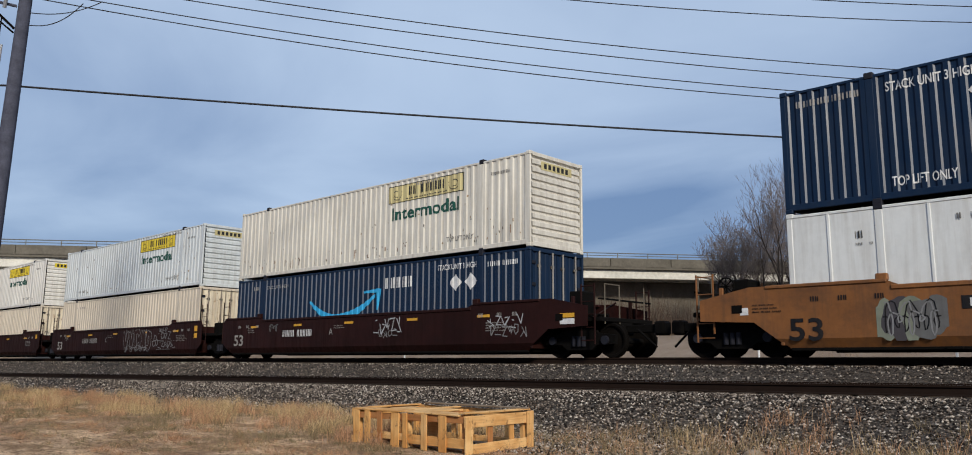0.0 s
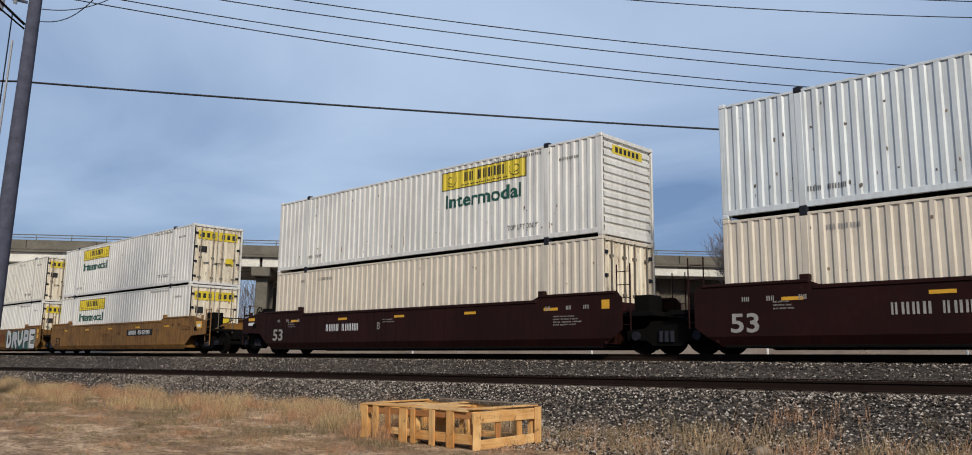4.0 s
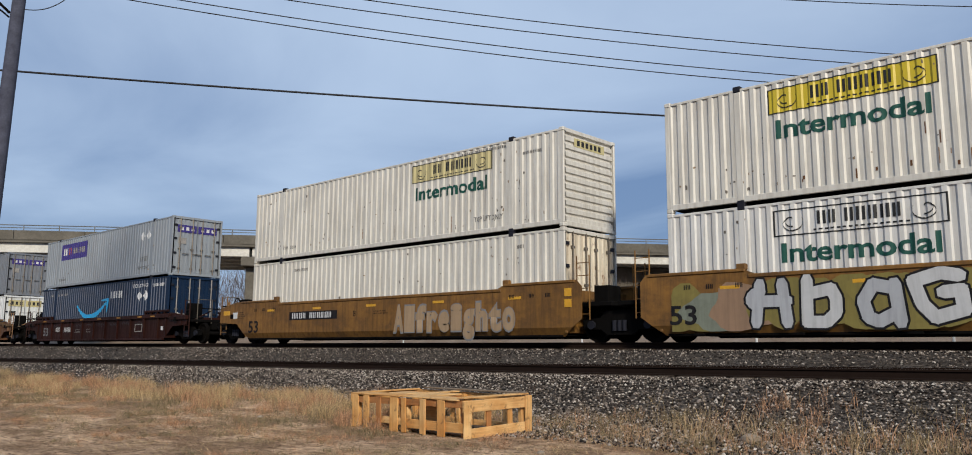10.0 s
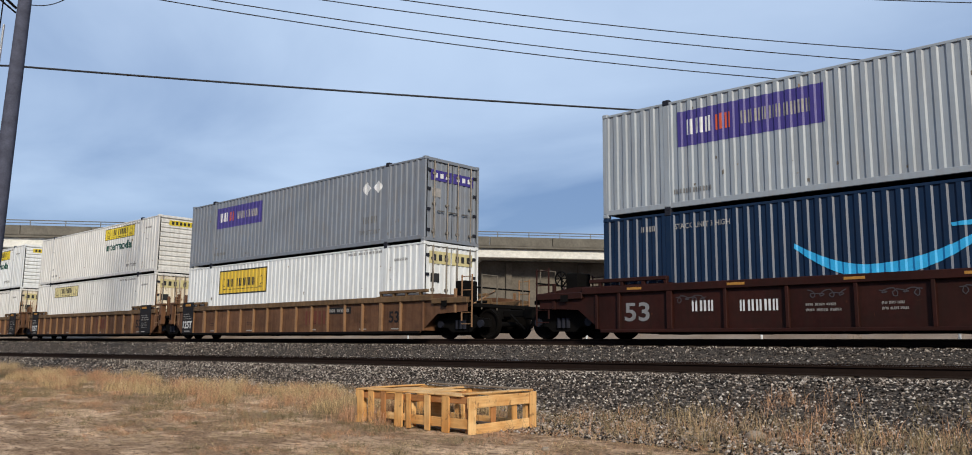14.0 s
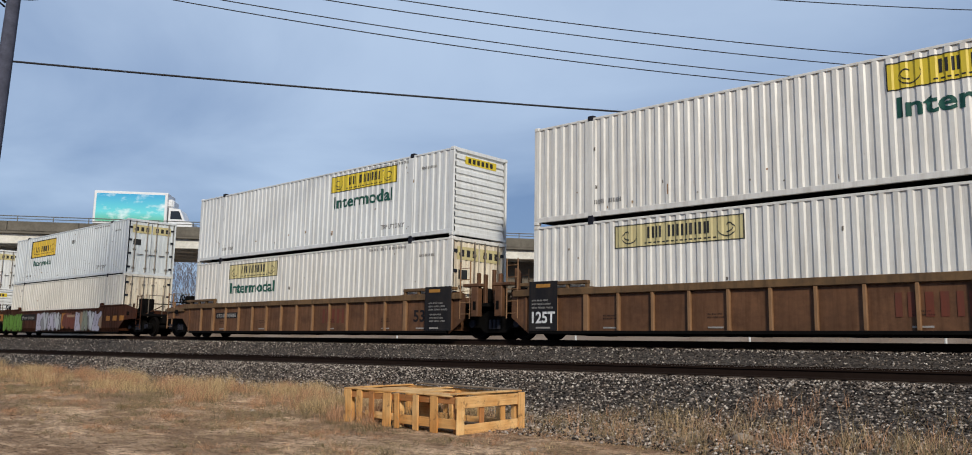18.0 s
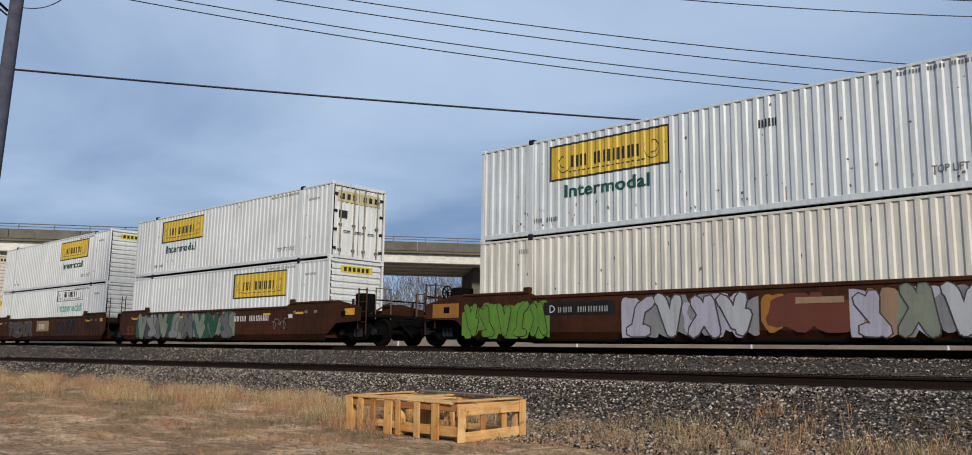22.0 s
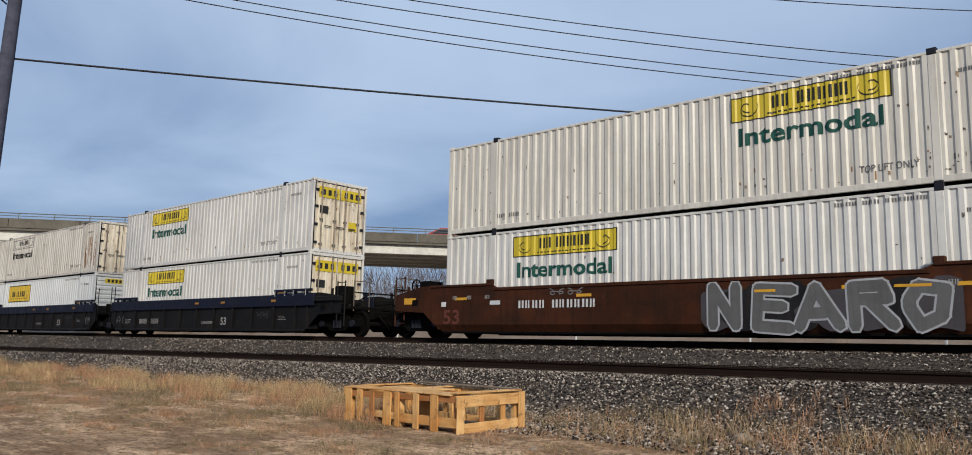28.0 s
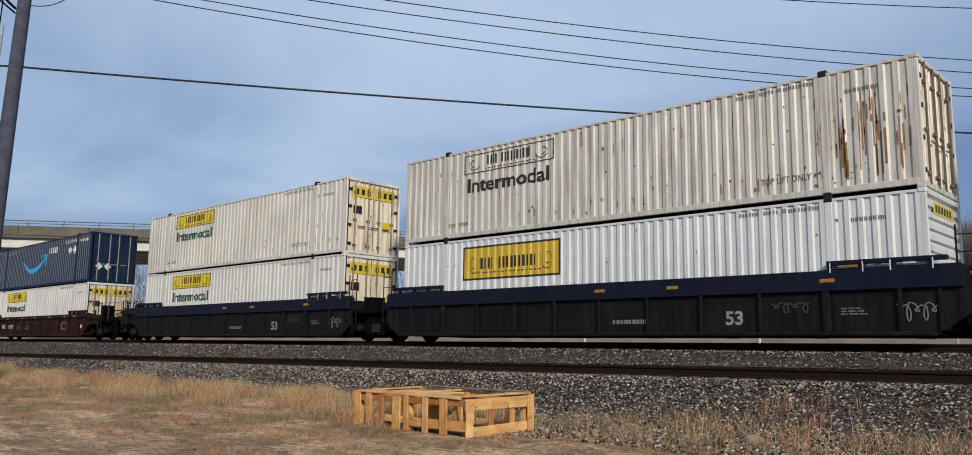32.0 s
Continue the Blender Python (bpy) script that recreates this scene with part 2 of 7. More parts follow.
def block(name, x0, x1, y0, y1, z0, z1, material, parent=None, r=0.008, label=""):
    me = bevelled(x1 - x0, y1 - y0, z1 - z0, r, material, name)
    return part_me(name, me, parent, pose((x0 + x1) / 2, (y0 + y1) / 2, (z0 + z1) / 2), label)


def rod_mesh(r, length, material, seg=8):
    """A rod along z from 0 to length."""
    key = ("rod", round(r, 4), round(length, 3), material.name, seg)
    if key not in MESH:
        v, f = [], []
        for z in (0, length):
            v += [(r * math.cos(2 * math.pi * i / seg), r * math.sin(2 * math.pi * i / seg), z) for i in range(seg)]
        f = [(i, (i + 1) % seg, seg + (i + 1) % seg, seg + i) for i in range(seg)]
        f += [tuple(range(seg - 1, -1, -1)), tuple(range(seg, 2 * seg))]
        MESH[key] = mesh_of("rod", v, f, material)
    return MESH[key]


def rod(name, a, b, r, material, parent=None, seg=8, label=""):
    a, b = Vector(a), Vector(b)
    q = (b - a).to_track_quat("Z", "Y").to_matrix().to_4x4()
    return part_me(name, rod_mesh(r, (b - a).length, material, seg), parent, Matrix.Translation(a) @ q, label)


def slab_xz(name, outline, y0, y1, material, key=None):
    """A plate: an outline in the xz plane given thickness from y0 to y1."""
    if key is not None and key in MESH:
        return MESH[key]
    n = len(outline)
    v = [(x, y0, z) for x, z in outline] + [(x, y1, z) for x, z in outline]
    f = [tuple(range(n)), tuple(range(2 * n - 1, n - 1, -1))]
    f += [(i, n + i, n + (i + 1) % n, (i + 1) % n) for i in range(n)]
    me = mesh_of(name, v, f, material)
    if key is not None:
        MESH[key] = me
    return me


def empty(name, m=None):
    ob = new(name)
    ob.empty_display_size = 0.3
    if m is not None:
        ob.matrix_basis = m
    return ob


# ---- writing
def letters_mesh(body, height, material, offset=0.0, spread=1.0, shear=0.0, space=1.0):
    """Flat letters in the xz plane that face -y, baseline left at the origin; capitals are height high."""
    key = ("txt", body, round(height, 3), material.name, offset, round(spread, 3), shear, space)
    if key not in MESH:
        cu = bpy.data.curves.new("letters", "FONT")
        cu.body, cu.size, cu.offset, cu.shear, cu.space_character = body, height / 0.69, offset, shear, space
        cu.resolution_u = 3
        tmp = bpy.data.objects.new("tmp", cu)
        me = bpy.data.meshes.new_from_object(tmp)
        bpy.data.objects.remove(tmp)
        for v in me.vertices:
            x, y = v.co.x, v.co.y
            v.co = (x * spread, 0.0, y)
        me.materials.clear()
        me.materials.append(material)
        MESH[key] = me
    return MESH[key]


def text_width(me):
    xs = [v.co.x for v in me.vertices]
    return (min(xs), max(xs)) if xs else (0, 0)


def letters(name, body, x, y, z, height, material, parent, width=None, label="", offset=0.0, shear=0.0, space=1.0):
    me = letters_mesh(body, height, material, offset, 1.0, shear, space)
    if width:
        a, b = text_width(me)
        me = letters_mesh(body, height, material, offset, width / (b - a), shear, space)
    a, _ = text_width(me)
    return tagged(part_me(name, me, parent, pose(x - a, y, z), label), kind="stuff")


def marks(name, x, y, z, width, height, n, material, parent, breaks=(), label=""):
    """n character-sized bars over a width; a wider gap after those numbered in breaks."""
    unit = width / (n + 0.8 * len(breaks))
    key = ("marks", n, tuple(breaks), round(width, 3), round(height, 3), material.name)
    if key not in MESH:
        v, f, px = [], [], 0.0
        for i in range(n):
            w = unit * (0.72, 0.60, 0.76, 0.66)[(i * 7 + n) % 4]
            k = len(v)
            for a, b, lo, hi in ((0.0, 0.36, 0, 1), (0.64, 1.0, 0, 1)):
                k = len(v)
                v += [(px + a * w, 0, lo * height), (px + b * w, 0, lo * height), (px + b * w, 0, hi * height), (px + a * w, 0, hi * height)]
                f.append((k, k + 1, k + 2, k + 3))
            px += unit * (1.8 if i in breaks else 1.0)
        MESH[key] = mesh_of("writing_bars", v, f, material)
    return tagged(part_me(name, MESH[key], parent, pose(x, y, z), label), kind="stuff")

# ---------------------------------------------------------------- containers
CL, CW, CH = 16.154, 2.591, 2.895
HL, HW = CL / 2, CW / 2
POST = 6.08                     # lifting posts, forty feet apart
DEPTH, PITCH = 0.032, 0.282


def rib_breaks():
    """Corner points (x, inward depth) of the corrugated side from end to end."""
    pts = [(-HL + 0.09, 0.0)]
    for a, b in ((-HL + 0.15, -POST - 0.12), (-POST + 0.12, POST - 0.12), (POST + 0.12, HL - 0.15)):
        n = max(1, round((b - a) / PITCH))
        p = (b - a) / n
        for i in range(n):
            x = a + i * p
            pts += [(x + 0.10 * p, 0.0), (x + 0.24 * p, DEPTH), (x + 0.62 * p, DEPTH), (x + 0.76 * p, 0.0)]
    pts.append((HL - 0.09, 0.0))
    return pts


RIBS = rib_breaks()
RX, RD = np.array([p[0] for p in RIBS]), np.array([p[1] for p in RIBS])


def rib(x):
    return float(np.interp(x, RX, RD))


def corrugated(x0, x1, z0, z1, material, lift=0.0, key="side"):
    """The corrugated sheet between two xs and two heights, facing -y; y = 0 at the outer faces."""
    k = (key, round(x0, 3), round(x1, 3), round(z0, 3), round(z1, 3), material.name, lift)
    if k not in MESH:
        xs = [x0] + [p[0] for p in RIBS if x0 < p[0] < x1] + [x1]
        v = [(x, rib(x) - lift, z) for x in xs for z in (z0, z1)]
        f = [(2 * i, 2 * i + 2, 2 * i + 3, 2 * i + 1) for i in range(len(xs) - 1)]
        MESH[k] = me = mesh_of("corrugated_sheet", v, f, material)
        if material is NAVY:            # flanks turned to the sun get a paler blue: sunlight put into colour
            me.materials.append(SUNFLANK)
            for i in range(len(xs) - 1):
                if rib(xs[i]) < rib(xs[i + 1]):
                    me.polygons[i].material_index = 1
    return MESH[k]


def on_ribs(me, x0):
    """Cuts a flat mesh at the bends of the ribs and lays it on them; x0 is where its origin lies on the side."""
    bm = bmesh.new()
    bm.from_mesh(me)
    xs = [v.co.x for v in bm.verts]
    for p in RIBS:
        if min(xs) < p[0] - x0 < max(xs):
            bmesh.ops.bisect_plane(bm, geom=bm.verts[:] + bm.edges[:] + bm.faces[:], plane_co=(p[0] - x0, 0, 0), plane_no=(1, 0, 0))
    for v in bm.verts:
        v.co.y = rib(v.co.x + x0) - 0.010
    out = bpy.data.meshes.new("print_on_ribs")
    bm.to_mesh(out); bm.free()
    out.materials.append(me.materials[0])
    return out


def printed(name, me, x, z, parent, label="", tag=None):
    key = ("ribprint", tag if tag else me.name, round(x, 3))
    if key not in MESH:
        MESH[key] = on_ribs(me, x)
    ob = part_me(name, MESH[key], parent, pose(x, -HW, z), label)
    return tagged(ob, kind="stuff") if "lettering" in name or name == "word" else ob


def printed_letters(name, body, x, z, height, width, material, parent, label=""):
    bold = 0.036 * height if height > 0.25 else 0.02 * height
    me = letters_mesh(body, height, material, bold)
    a, b = text_width(me)
    me = letters_mesh(body, height, material, bold, width / (b - a))
    a, b = text_width(me)
    return printed(name, me, x - a, z, parent, label)


def printed_marks(name, x, z, width, height, n, material, parent, breaks=()):
    key = ("pm", n, tuple(breaks), round(width, 3), round(height, 3), material.name)
    if key not in MESH:
        tmp = marks("tmp", 0, 0, 0, width, height, n, material, None, breaks)
        MESH[key] = tmp.data
        bpy.data.objects.remove(tmp)
    return printed(name, MESH[key], x, z, parent)


def diamond_mesh(r, material):
    key = ("dia", r, material.name)
    if key not in MESH:
        MESH[key] = mesh_of("diamond", [(-r, 0, 0), (0, 0, -r), (r, 0, 0), (0, 0, r)], [(0, 1, 2, 3)], material)
    return MESH[key]


def swoosh_mesh():
    """A curved smile with an arrow head, drawn in thin upright strips."""
    if "swoosh" not in MESH:
        v, f = [], []
        n = 60
        for i in range(n + 1):
            u = i / n
            x = -2.0 + 3.85 * u
            mid = -0.62 + 0.72 * (abs(u - 0.42) / 0.58) ** 2.1
            if u < 0.42:
                mid = -0.62 + 0.66 * (abs(u - 0.42) / 0.42) ** 1.8
            th = 0.035 + 0.115 * math.sin(math.pi * min(1, u * 0.93 + 0.03)) ** 0.7
            v += [(x, 0, mid - th), (x, 0, mid + th)]
            if i:
                f.append((2 * i - 2, 2 * i, 2 * i + 1, 2 * i - 1))
        k = len(v)
        v += [(1.22, 0, 0.20), (2.15, 0, 0.20), (2.10, 0, 0.34), (1.20, 0, 0.27)]
        f.append((k, k + 1, k + 2, k + 3))
        k = len(v)
        v += [(1.98, 0, -0.42), (2.02, 0, -0.42), (2.18, 0, 0.32), (1.95, 0, 0.30)]
        f.append((k, k + 1, k + 2, k + 3))
        MESH["swoosh"] = mesh_of("swoosh", v, f, SKYBLUE)
    return MESH["swoosh"]


def logo_box(c, x0, z0, style):
    """The printed panel of the haulier: box with bars in place of its name, a scroll at each end, a word below."""
    if style == "bordered":
        w, h, yel = 3.78, 0.93, DARKYEL
        part_me("logo_border", corrugated(x0 - 0.06, x0 + w + 0.06, 0, h + 0.12, INK, 0.003, "lb"), c, pose(0, -HW, z0 - 0.06))
        part_me("logo_panel", corrugated(x0, x0 + w, 0, h, yel, 0.006, "lp"), c, pose(0, -HW, z0), "yellow logo panel")
        bar_h, bz, bx, bw = 0.34, 0.27, 0.72, 2.35
    else:
        w, h = 3.66, 0.61
        if style == "yellow":
            part_me("logo_panel", corrugated(x0, x0 + w, 0, h, YELLOW, 0.004, "lp"), c, pose(0, -HW, z0), "yellow logo panel")
        elif style == "faded":
            part_me("logo_panel", corrugated(x0, x0 + w, 0, h, FADEY, 0.004, "lp"), c, pose(0, -HW, z0), "faded yellow logo panel")
        bar_h, bz, bx, bw = 0.30, 0.21, 1.02, 1.85
    key = ("logobars", style == "bordered")
    if key not in MESH:
        v, f = [], []

        def rect(a, b, p, q):
            k = len(v)
            v.extend([(a, 0, p), (b, 0, p), (b, 0, q), (a, 0, q)])
            f.append((k, k + 1, k + 2, k + 3))
        u = bw / 7.6
        for i in range(7):
            a = bx + i * u + (0.45 * u if i > 1 else 0)
            wd = u * (0.74, 0.60, 0.70, 0.74, 0.72, 0.78, 0.66)[i]
            rect(a, a + 0.36 * wd, bz, bz + bar_h)
            rect(a + 0.64 * wd, a + wd, bz, bz + bar_h)
        for k in range(16):
            a = bx - 0.1 + (bw + 0.2) * k / 16
            rect(a, a + (bw + 0.2) / 16 * 0.6, bz - 0.13, bz - 0.095)
        for cx, turn in ((0.42, 1), (w - 0.42, -1)):      # a scroll at each end
            for r0, r1, ph, cz in ((0.05, 0.20, 0.4, 0.55), (0.16, 0.30, 2.2, 0.45)):
                for k in range(14):
                    u0, u1 = k / 14, (k + 0.9) / 14
                    p = [(cx + turn * (r0 + (r1 - r0) * u) * math.cos(ph + 4.6 * u) * 0.95, h * cz + (r0 + (r1 - r0) * u) * math.sin(ph + 4.6 * u) * h * 1.25, u) for u in (u0, u1)]
                    n = len(v)
                    v.extend([(p[0][0], 0, p[0][1]), (p[1][0], 0, p[1][1]), (p[1][0], 0, p[1][1] + 0.034), (p[0][0], 0, p[0][1] + 0.034)])
                    f.append((n, n + 1, n + 2, n + 3))
        if style != "bordered":
            for a, b, p, q in ((0, w, 0, 0.025), (0, w, h - 0.025, h), (0, 0.03, 0, h), (w - 0.03, w, 0, h)):
                rect(a, b, p, q)
        MESH[key] = mesh_of("logo_bars", v, f, INK)
    printed("logo_lettering", MESH[key], x0, z0, c, "black bars of a company name")
    if style == "outline":
        for a, b, p, q in ((0, w, 0, 0.03), (0, w, h - 0.03, h), (0, 0.04, 0, h), (w - 0.04, w, 0, h)):
            part_me("logo_outline", corrugated(x0 + a, x0 + b, p, q, INK, 0.004, "lo"), c, pose(0, -HW, z0))


FADEY = paint("faded_yellow_print", (0.54, 0.47, 0.24), 0.4, 0.1, 0.6)


def container(name, colour, end, label, group="double-stacked containers", logo=None, word=None, extras=(), endlogo="yellow", post=None, smooth=False):
    """A 53-foot corrugated box with its base at z = 0; the end that shows is at +x."""
    c = tagged(empty(name), label, "container", group)
    steel = post or colour
    # long sides, roof, rails
    if smooth:                      # flat sheets with a narrow upright rib at each seam
        for y in (-1, 1):
            ya, yb = sorted((y * (HW - 0.012), y * (HW - 0.05)))
            block("side_panel", -HL + 0.09, HL - 0.09, ya, yb, 0.20, CH - 0.09, colour, c, 0.004)
            for k in range(-7, 8):
                if k not in (-6, 6):
                    y2, y3 = sorted((y * (HW + 0.010), y * (HW - 0.03)))
                    block("side_rib", k * 1.02 - 0.035, k * 1.02 + 0.035, y2, y3, 0.21, CH - 0.10, colour, c, 0.012)
    else:
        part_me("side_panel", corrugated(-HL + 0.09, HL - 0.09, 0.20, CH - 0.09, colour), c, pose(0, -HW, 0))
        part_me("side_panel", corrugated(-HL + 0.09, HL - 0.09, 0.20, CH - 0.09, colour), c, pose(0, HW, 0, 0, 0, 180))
    block("roof", -HL + 0.05, HL - 0.05, -HW + 0.05, HW - 0.05, CH - 0.09, CH - 0.06, colour, c)
    block("floor", -HL + 0.06, HL - 0.06, -HW + 0.06, HW - 0.06, 0.10, 0.17, BLACK, c)
    for y in (-1, 1):
        ya, yb = sorted((y * (HW + 0.004), y * (HW - 0.07)))
        block("bottom_rail", -HL + 0.10, HL - 0.10, ya, yb, 0.075, 0.215, steel, c)
        block("top_rail", -HL + 0.10, HL - 0.10, ya, yb, CH - 0.10, CH - 0.035, steel, c)
        for x in (-1, 1):
            xa, xb = sorted((x * HL, x * (HL - 0.13)))
            block("corner_post", xa, xb, ya, yb, 0.11, CH - 0.11, steel, c, 0.015)
            xa, xb = x * POST - 0.085, x * POST + 0.085
            y2, y3 = sorted((y * (HW + 0.010), y * (HW - 0.06)))
            block("lifting_post", xa, xb, y2, y3, 0.12, CH - 0.12, steel, c, 0.012)
            y4, y5 = sorted((y * (HW + 0.016), y * (HW - 0.15)))
            block("lifting_casting", x * POST - 0.10, x * POST + 0.10, y4, y5, CH - 0.12, CH + 0.035, CASTING, c, 0.02, "dark steel lifting casting")
            block("lifting_casting", x * POST - 0.10, x * POST + 0.10, y4, y5, 0.0, 0.125, CASTING, c, 0.02, "dark steel lifting casting")
            xa, xb = sorted((x * (HL + 0.004), x * (HL - 0.17)))
            block("corner_casting", xa, xb, y4, y5, CH - 0.115, CH + 0.004, steel, c, 0.02)
            block("corner_casting", xa, xb, y4, y5, 0.0, 0.115, steel, c, 0.02)
    # blind end
    block("front_wall", -HL + 0.02, -HL + 0.06, -HW + 0.13, HW - 0.13, 0.12, CH - 0.1, colour, c)
    block("end_header", HL - 0.10, HL - 0.004, -HW + 0.13, HW - 0.13, CH - 0.13, CH - 0.012, steel, c)
    block("end_sill", HL - 0.10, HL - 0.004, -HW + 0.13, HW - 0.13, 0.03, 0.17, steel, c)
    if end == "panel":
        key = ("slatwall", colour.name)
        if key not in MESH:
            v, f = [], []
            z, n = 0.17, 11
            p = (CH - 0.13 - z) / n
            zs = []
            for i in range(n):
                zs += [(z + i * p, 0.0), (z + (i + 0.52) * p, 0.0), (z + (i + 0.66) * p, -0.055), (z + (i + 0.86) * p, -0.055)]
            zs.append((CH - 0.13, 0.0))
            for zz, d in zs:
                v += [(d, -HW + 0.13, zz), (d, HW - 0.13, zz)]
            f = [(2 * i, 2 * i + 1, 2 * i + 3, 2 * i + 2) for i in range(len(zs) - 1)]
            MESH[key] = mesh_of("ribbed_end", v, f, colour)
        part_me("end_wall", MESH[key], c, pose(HL - 0.03, 0, 0), "end wall with level ribs")
        if endlogo:
            mat = YELLOW if endlogo == "yellow" else FADEY
            block("end_logo", HL - 0.032, HL - 0.022, -0.75, 0.75, CH - 0.50, CH - 0.24, mat, c, 0.002, "yellow logo panel")
            for i in range(6):
                block("end_lettering", HL - 0.024, HL - 0.018, -0.62 + i * 0.21, -0.49 + i * 0.21, CH - 0.45, CH - 0.29, INK, c, 0.001)
    else:
        rods = STEEL if colour is not NAVY else DULL
        colour = DOORP if colour in (WHITE, IVORY, STAINED, CREAM) else colour
        for s in (-1, 1):
            ya, yb = sorted((s * 0.012, s * (HW - 0.14)))
            key = ("door", colour.name)
            if key not in MESH:
                v, f = [], []
                w0, w1 = 0.012, HW - 0.14
                n = 5
                p = (w1 - w0) / n
                ys = [(w0, 0)]
                for i in range(n):
                    ys += [(w0 + (i + .2) * p, 0), (w0 + (i + .3) * p, -0.03), (w0 + (i + .7) * p, -0.03), (w0 + (i + .8) * p, 0)]
                ys.append((w1, 0))
                for yy, d in ys:
                    v += [(d, yy, 0.18), (d, yy, CH - 0.14)]
                f = [(2 * i, 2 * i + 2, 2 * i + 3, 2 * i + 1) for i in range(len(ys) - 1)]
                MESH[key] = mesh_of("door", v, f, colour)
            door = part_me("door", MESH[key], c, pose(HL - 0.045, 0, 0) if s > 0 else pose(HL - 0.045, -HW + 0.128, 0), "container door with lock rods")
            off = 0 if s > 0 else HW - 0.128
            for yy in (0.25, 0.88):
                y = s * yy + off
                rod("lock_rod", (0.045, y, 0.12), (0.045, y, CH - 0.10), 0.028, rods, door, 6)
                for zz in (0.35, 1.30, 2.35):
                    block("rod_bracket", -0.005, 0.06, y - 0.07, y + 0.07, zz - 0.04, zz + 0.04, STEEL, door, 0.006)
                block("handle", 0.05, 0.075, y - 0.30 * s - 0.16, y - 0.30 * s + 0.16, 1.05, 1.09, rods, door, 0.006)
            for zz in (0.4, 1.1, 1.8, 2.45):
                y = s * (HW - 0.19) + off
                block("hinge", -0.004, 0.03, y - 0.08, y + 0.08, zz - 0.05, zz + 0.05, CASTING, door, 0.006)
        if endlogo in ("yellow", "faded", "purple"):
            mat = {"yellow": YELLOW, "faded": FADEY, "purple": PURPLE}[endlogo]
            z0, z1 = (CH - 0.72, CH - 0.30) if endlogo != "purple" else (CH - 0.78, CH - 0.42)
            for s in (-1, 1):
                ya, yb = sorted((s * 0.04, s * 1.02))
                block("end_logo", HL - 0.044, HL - 0.034, ya, yb, z0, z1, mat, c, 0.002, "printed logo panel")
                for i in range(3):
                    yy = ya + 0.16 + i * 0.27
                    block("end_lettering", HL - 0.036, HL - 0.030, yy, yy + 0.15, z0 + 0.10, z1 - 0.10, PALE if endlogo == "purple" else INK, c, 0.001)
            block("notice", HL - 0.044, HL - 0.034, -0.95, -0.55, 1.55, 1.85, INK if endlogo != "purple" else DULL, c, 0.002)
            if endlogo == "yellow":
                block("notice", HL - 0.044, HL - 0.034, 0.45, 0.85, 1.0, 1.35, YELLOW, c, 0.002)
    if end == "door" and colour is NAVY:
        for y in (-0.78, -0.30):
            ob = part_me("placard", diamond_mesh(0.21, PALE), c)
            ob.matrix_basis = pose(HL - 0.028, y, 0.95, 0, 0, 90)
    # writing
    if logo:
        style, x0 = logo
        z0 = 2.06 if style != "bordered" else 1.62
        logo_box(c, x0, z0, style)
        if word:
            wmat, wx, ww, wz, wh = word
            printed_letters("word", "Intermodal", x0 + wx, wz, wh, ww, wmat, c, "printed word")
    for kind, *a in extras:
        if kind == "swoosh":
            printed("swoosh", swoosh_mesh(), a[0], a[1], c, "bright blue curved arrow", "swoosh")
        elif kind == "bars":
            printed_marks("lettering", *a[:4], a[4], a[5], c, a[6] if len(a) > 6 else ())
        elif kind == "text":
            printed_letters("lettering", *a, c)
        elif kind == "diamond":
            printed("placard", diamond_mesh(a[2], a[3]), a[0], a[1], c, "", ("dia", a[2], a[3].name))
        elif kind == "panel":
            part_me("rust_streak" if "streak" in a[5] else "logo_panel", corrugated(a[0], a[1], 0, a[3], a[4], 0.004, "lp"), c, pose(0, -HW, a[2]), a[5])
    return c


SOOT = plain("dark_scuff", (0.17, 0.15, 0.13), 0.9, 0, 0.4)
BROWNM = plain("brown_scuff", (0.33, 0.24, 0.16), 0.9, 0, 0.4)


def scuff_marks(c, seed, n, mat):
    """Small knocks and grease marks on the side, thickest by the lifting posts and the lower edge; joined."""
    rng = random.Random(seed)
    v, f = [], []
    for k in range(n):
        x = rng.choice((-POST, POST, POST)) + rng.gauss(0, 0.45) if k % 3 == 0 else rng.uniform(-HL + 0.3, HL - 0.3)
        x = max(-HL + 0.15, min(HL - 0.25, x))
        z = rng.uniform(0.25, 0.75) if k % 2 else rng.uniform(0.3, CH - 0.35)
        w, h = rng.uniform(0.015, 0.06), rng.uniform(0.02, 0.16)
        o = len(v)
        xs = [x, x + 0.5 * w, x + w]
        for i, xx in enumerate(xs):
            t = rng.uniform(0.0, 0.4) * h
            v += [(xx, rib(xx) - 0.007, z + t), (xx, rib(xx) - 0.007, z + h - rng.uniform(0.0, 0.4) * h)]
        f += [(o, o + 2, o + 3, o + 1), (o + 2, o + 4, o + 5, o + 3)]
    tagged(part_me("scuffing", mesh_of("scuffing", v, f, mat), c, pose(0, -HW, 0)), kind="stuff")


